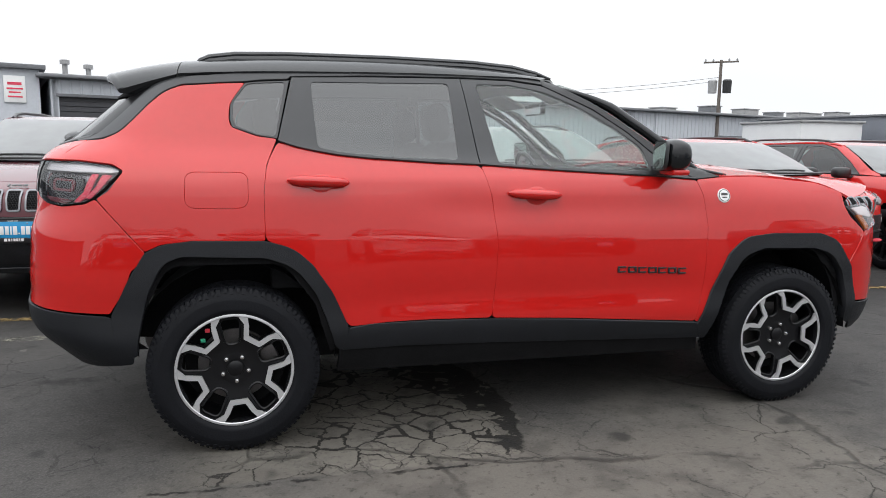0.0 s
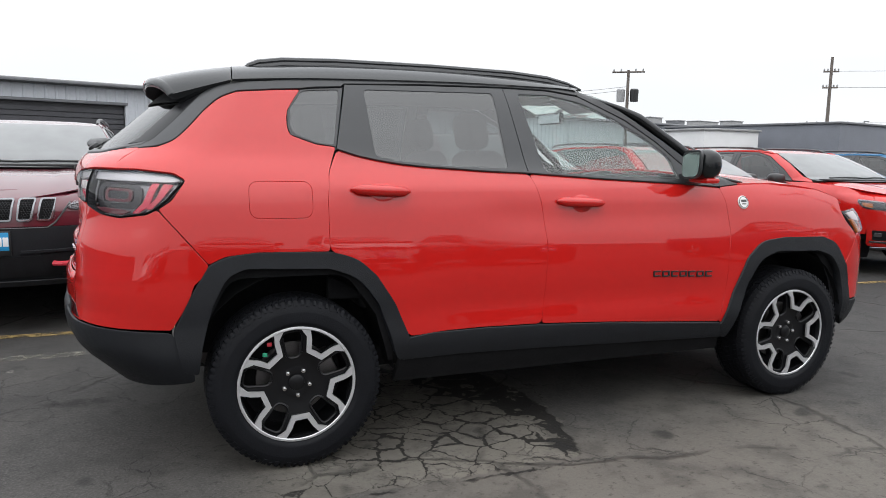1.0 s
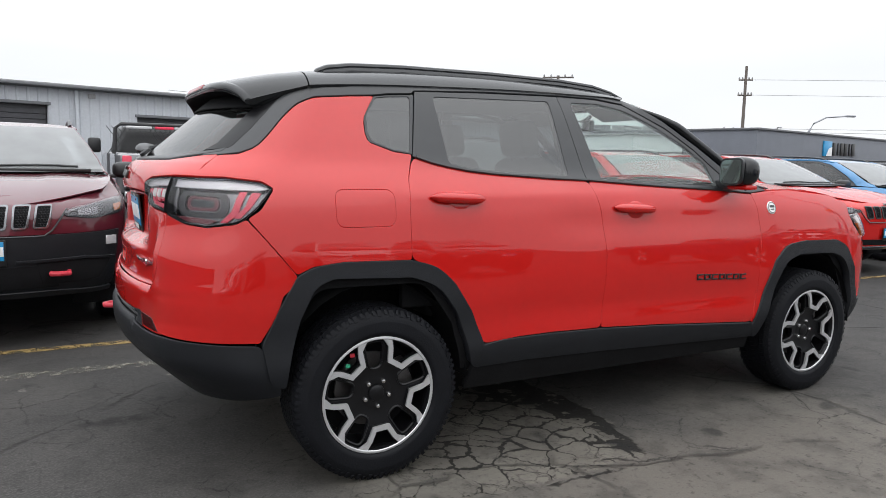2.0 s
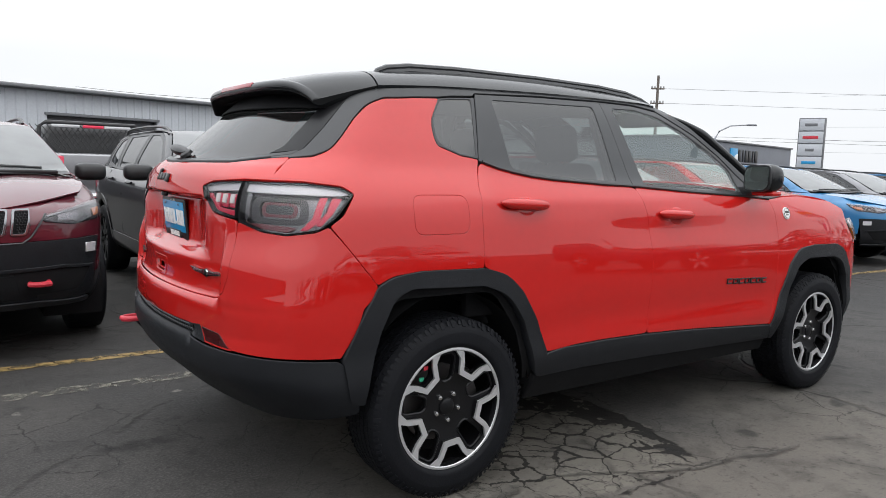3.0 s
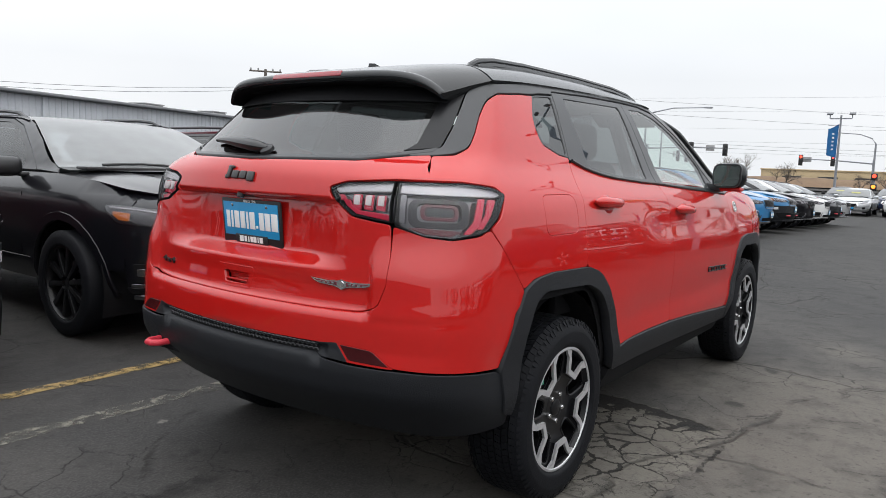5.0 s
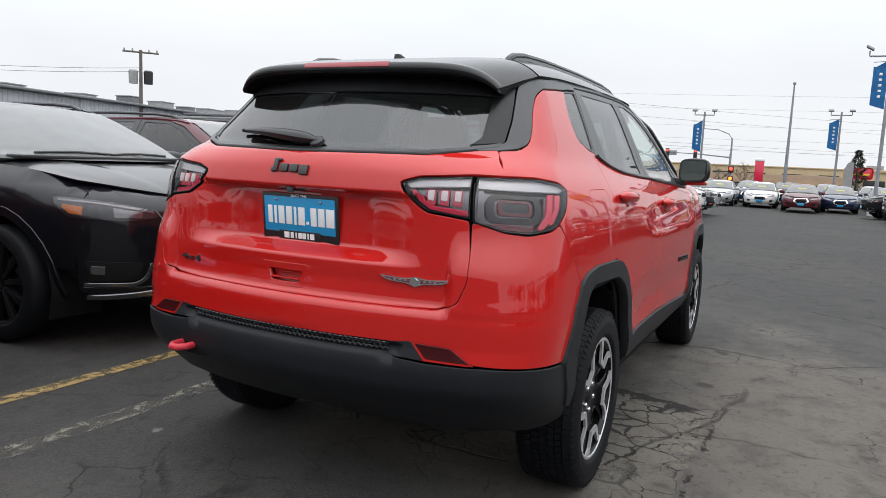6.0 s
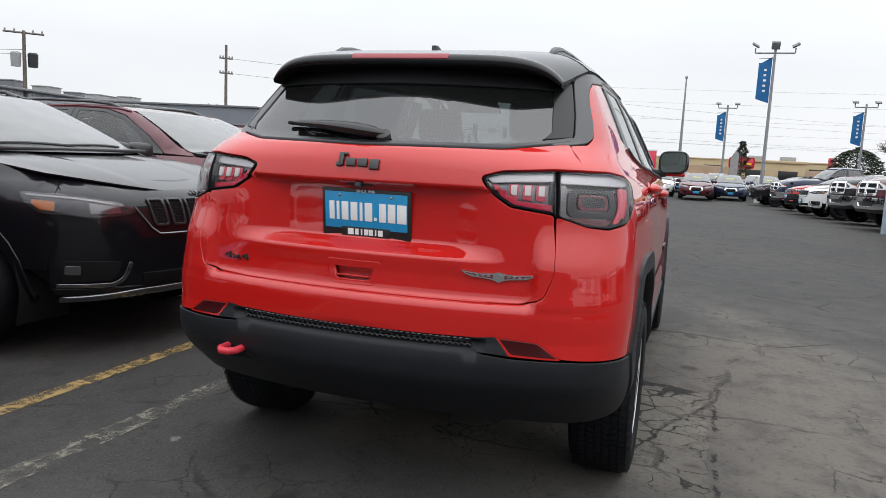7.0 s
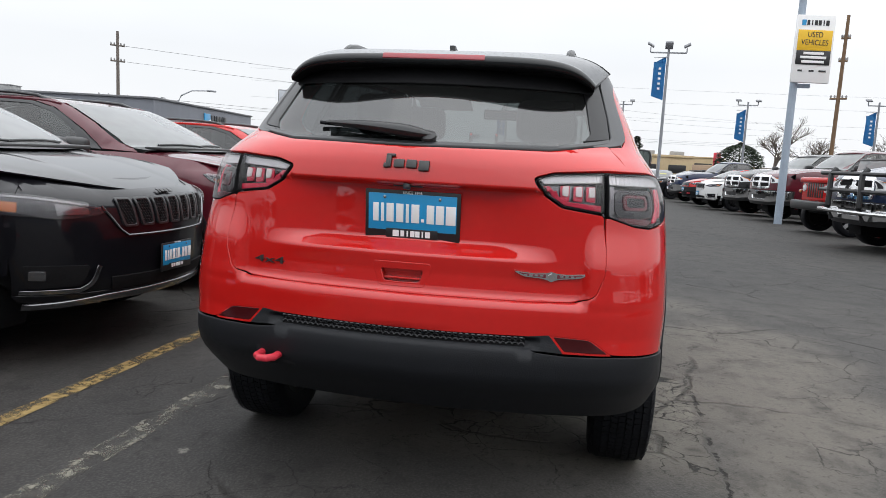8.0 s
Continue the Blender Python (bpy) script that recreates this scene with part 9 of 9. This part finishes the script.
wires("power_wires", [((39.8, 29.9, 7.0), (140, -35, 9.5), 0.6), ((39.8, 29.9, 6.0), (140, -35, 8.2), 0.6), ((39.8, 29.9, 3.8), (140, -35, 5.6), 0.5), ((39.8, 29.9, 3.6), (140, -35, 5.0), 0.5),
                      ((26.5, 32.9, 5.6), (5, 42, 5.0), 0.6), ((26.5, 32.9, 5.4), (5, 42, 4.7), 0.6),
                      ((120, 60, 14.5), (120, -70, 13.0), 0.6), ((120, 60, 12.3), (120, -70, 10.9), 0.6), ((120, 60, 9.4), (120, -70, 8.4), 0.5), ((120, 60, 7.2), (120, -70, 6.6), 0.5), ((118, 60, 5.2), (118, -70, 4.9), 0.4)])


def street_lamp(x, y, top, reach, turn, label):
    ob = thing("street_lamp", at(x, y, turn), label, "street lamp")
    h = top - land(x)
    pts = [(0, 0, 0), (0, 0, h - 1.1), (reach * 0.12, 0, h - 0.55), (reach * 0.45, 0, h - 0.12), (reach, 0, h)]
    part("pole", tube(pts, [0.13, 0.09, 0.06, 0.05, 0.045], 8), GALV, ob)
    part("lamp_head", box((0.7, 0.28, 0.14), (reach + 0.25, 0, h), 0.05), GALV, ob)


street_lamp(62.0, 22.6, 7.3, 5.2, -60, "curved steel street lamp over the road")
street_lamp(80.0, 27.5, 7.0, 1.8, 120, "small curved street lamp")
street_lamp(47.0, 30.0, 5.0, 2.6, -30, "curved street lamp behind the showroom")
street_lamp(85.3, 6.5, 6.2, 3.4, 97, "curved signal mast lamp")


def signals(x, y, turn, z, span, lit, label, heads=(0.55, 1.0)):
    ob = thing("traffic_signal", at(x, y, turn), label, "traffic light")
    g = -land(x)
    part("post", tube([(0, 0, 0), (0, 0, z + g + 0.4)], 0.13, 10), GALV, ob)
    part("mast_arm", tube([(0, 0, z + g), (span * 0.5, 0, z + g + 0.25), (span, 0, z + g + 0.35)], [0.085, 0.065, 0.045], 8), GALV, ob)
    for k in heads:
        hd = part("signal_head", box((0.42, 0.30, 1.15), (span * k, 0, z + g + 0.2), 0.05), SIGN_BLACK, ob, "black three-lamp signal head")
        for j in range(3):
            lens = part("signal_lens", lathe([(0.13, 0), (0.12, 0.04), (0.0005, 0.06)], 12, axis="z"), SIGNAL_RED if (lit and j == 0) else SIGN_BLACK, hd)
            lens.matrix_basis = pose(span * k, 0.16 if lit else -0.16, z + g + 0.56 - j * 0.36, -90 if lit else 90, 0, 0)
    part("street_sign", box((1.0, 0.04, 0.55), (span * (0.80 if not lit else 0.92), 0, z + g + 0.3), 0.01), ROOF_GEAR, ob)


signals(62.0, 22.35, -33, 3.5, 9.0, False, "traffic signals on a long mast arm")
signals(83.7, 24.5, -172, 2.9, 17.0, False, "distant traffic signals on a mast arm", (0.1, 0.38, 0.67))
signals(85.0, 6.49, 97, 3.0, 6.9, True, "red traffic signals on a mast arm")
post = thing("traffic_signal", at(84.5, 6.25), "low post with red and amber signals", "traffic light")
part("post", tube([(0, 0, 0), (0, 0, 2.6)], 0.10, 8), GALV, post)
for z, mt in ((2.30, SIGNAL_RED), (1.20, SIGNAL_AMBER)):
    hd = part("signal_head", box((0.34, 0.62, 0.72), (-0.1, 0, z), 0.06), SIGN_BLACK, post)
    ln = part("signal_lens", lathe([(0.20, 0), (0.18, 0.05), (0.0005, 0.07)], 12, axis="z"), mt, hd)
    ln.matrix_basis = pose(-0.28, 0, z + 0.08, 0, -90, 0)

# box sign on a post near the row's middle
panel = thing("post_sign", at(30.2, 13.75), "tall grey sign board of four panels on a post", "sign")
slant = pose(0, 0, 0, 0, 0, 18)
part("board", box((0.30, 1.06, 2.30), (0, 0, 3.15), 0.02), EAVE, panel).matrix_basis = slant
for k, w in enumerate((0.50, 0.62, 0.36, 0.58)):
    sheet = part("panel", box((0.03, 0.98, 0.50), (-0.16, 0, 4.0 - k * 0.55), 0.01), WALL_GREY, panel, "pale grey panel with a line of print")
    sheet.matrix_basis = slant
    part("print_bar", box((0.01, w, 0.12), (-0.180, 0.02, 4.0 - k * 0.55), 0.004), (EAVE, HOOK_RED, EAVE, SIGN_BLUE)[k], sheet)
part("post", tube([(0, 0, 0), (0, 0, 2.05)], 0.10, 10), GALV, panel)


def bare_tree(x, y, h, seed, label):
    """A leafless crown of many fine branching twigs."""
    rng = random.Random(seed)
    ob = thing("bare_tree", at(x, y), label, "tree", "bare trees")
    trunk, twigs = bmesh.new(), bmesh.new()

    def grow(p, d, length, r, depth):
        q = p + d * length
        mid = p.lerp(q, 0.5) + Vector((rng.uniform(-1, 1), rng.uniform(-1, 1), 0)) * length * 0.06
        tube([p, mid, q], [r, r * 0.85, r * 0.68], 5 if depth < 2 else 3, bm=trunk if depth < 3 else twigs, closed_ends=False)
        if depth >= 6:
            return
        for _ in range(3 if depth < 5 else 2):
            v = Vector((rng.gauss(0, 1), rng.gauss(0, 1), rng.gauss(0.25, 0.6))).normalized()
            grow(q if rng.random() < 0.7 else mid, (d * 0.9 + v * 0.75).normalized(), length * rng.uniform(0.62, 0.82), r * 0.62, depth + 1)
    grow(Vector((0, 0, 0)), Vector((0, 0, 1)), h * 0.24, h * 0.022, 0)
    part("trunk", trunk, BARK, ob)
    t = part("crown", twigs, BARK, ob, "leafless twigs")
    t["kind"] = "stuff"


bare_tree(52.0, 11.5, 5.2, 3, "bare grey deciduous tree behind the parked row")
bare_tree(56.0, 9.6, 4.4, 7, "bare grey deciduous tree behind the parked row")
bare_tree(74.0, 4.2, 4.0, 11, "bare brown tree beyond the far cars")
bare_tree(76.0, 6.6, 3.4, 13, "bare brown tree beyond the far cars")
bare_tree(66.0, -17.2, 8.0, 17, "bare spreading tree behind the trucks")
bare_tree(64.0, -19.6, 7.4, 19, "bare spreading tree behind the trucks")
bare_tree(62.0, -26.0, 7.6, 23, "bare tree behind the lot")


def evergreen(x, y, h, wide, seed, label, tall=True):
    rng = random.Random(seed)
    ob = thing("evergreen", at(x, y), label, "tree", "evergreens")
    part("trunk", tube([(0, 0, 0), (0, 0, h * 0.9)], [0.12, 0.03], 6), BARK, ob)
    verts, faces = [], []
    for _ in range(2600 if tall else 5200):
        t = rng.random() ** 0.8
        z = h * (0.08 + 0.92 * t)
        spread = wide * ((1 - t) ** 0.8 * (0.75 + 0.35 * math.sin(t * 34)) + 0.04) if tall else wide * math.sqrt(max(0, 1 - (2 * t - 0.9) ** 2))
        a, r = rng.uniform(0, 6.283), spread * math.sqrt(rng.uniform(0.15, 1))
        p = Vector((r * math.cos(a), r * math.sin(a), z))
        d = Vector((math.cos(a), math.sin(a), rng.uniform(-0.5, 0.25))) * rng.uniform(0.12, 0.30)
        w = d.cross(Vector((rng.uniform(-1, 1), rng.uniform(-1, 1), 1))).normalized() * (0.045 if tall else 0.075)
        b = len(verts)
        verts += [p - w, p + w, p + d]
        faces.append((b, b + 1, b + 2))
    c = link("crown", verts, faces, NEEDLE, ob, "dark needles", flat=True)
    c["kind"] = "stuff"


evergreen(67.0, -5.2, 4.3, 1.25, 5, "dark pointed evergreen by the roadside")
evergreen(63.0, -13.6, 4.0, 2.0, 6, "low dark rounded evergreen", False)
feather = thing("feather_flag", at(62.0, -4.7), "grey feather flag on a thin pole", "flag")
bm = bmesh.new()
prism([(0, 0.3), (0.62, 0.3), (0.66, 2.6), (0.45, 3.1), (0.15, 3.25), (0, 3.1)], 0.02, bm=bm, m=pose(0, 0, 0, 0, 0, 90))
part("cloth", bm, ROOF_GEAR, feather)
part("pole", tube([(0, 0, 0), (0, 0, 3.1), (0, 0.25, 3.28)], 0.03, 6), SIGN_BLACK, feather)
banner = thing("lamp_banner", at(75.0, -13.8), "dark red banner on a short post", "banner")
part("cloth", box((0.05, 0.7, 1.9), (0, 0, 2.3), 0.01), HOOK_RED, banner)
part("post", tube([(0, 0, 0), (0, 0, 3.3)], 0.05, 6), GALV, banner)
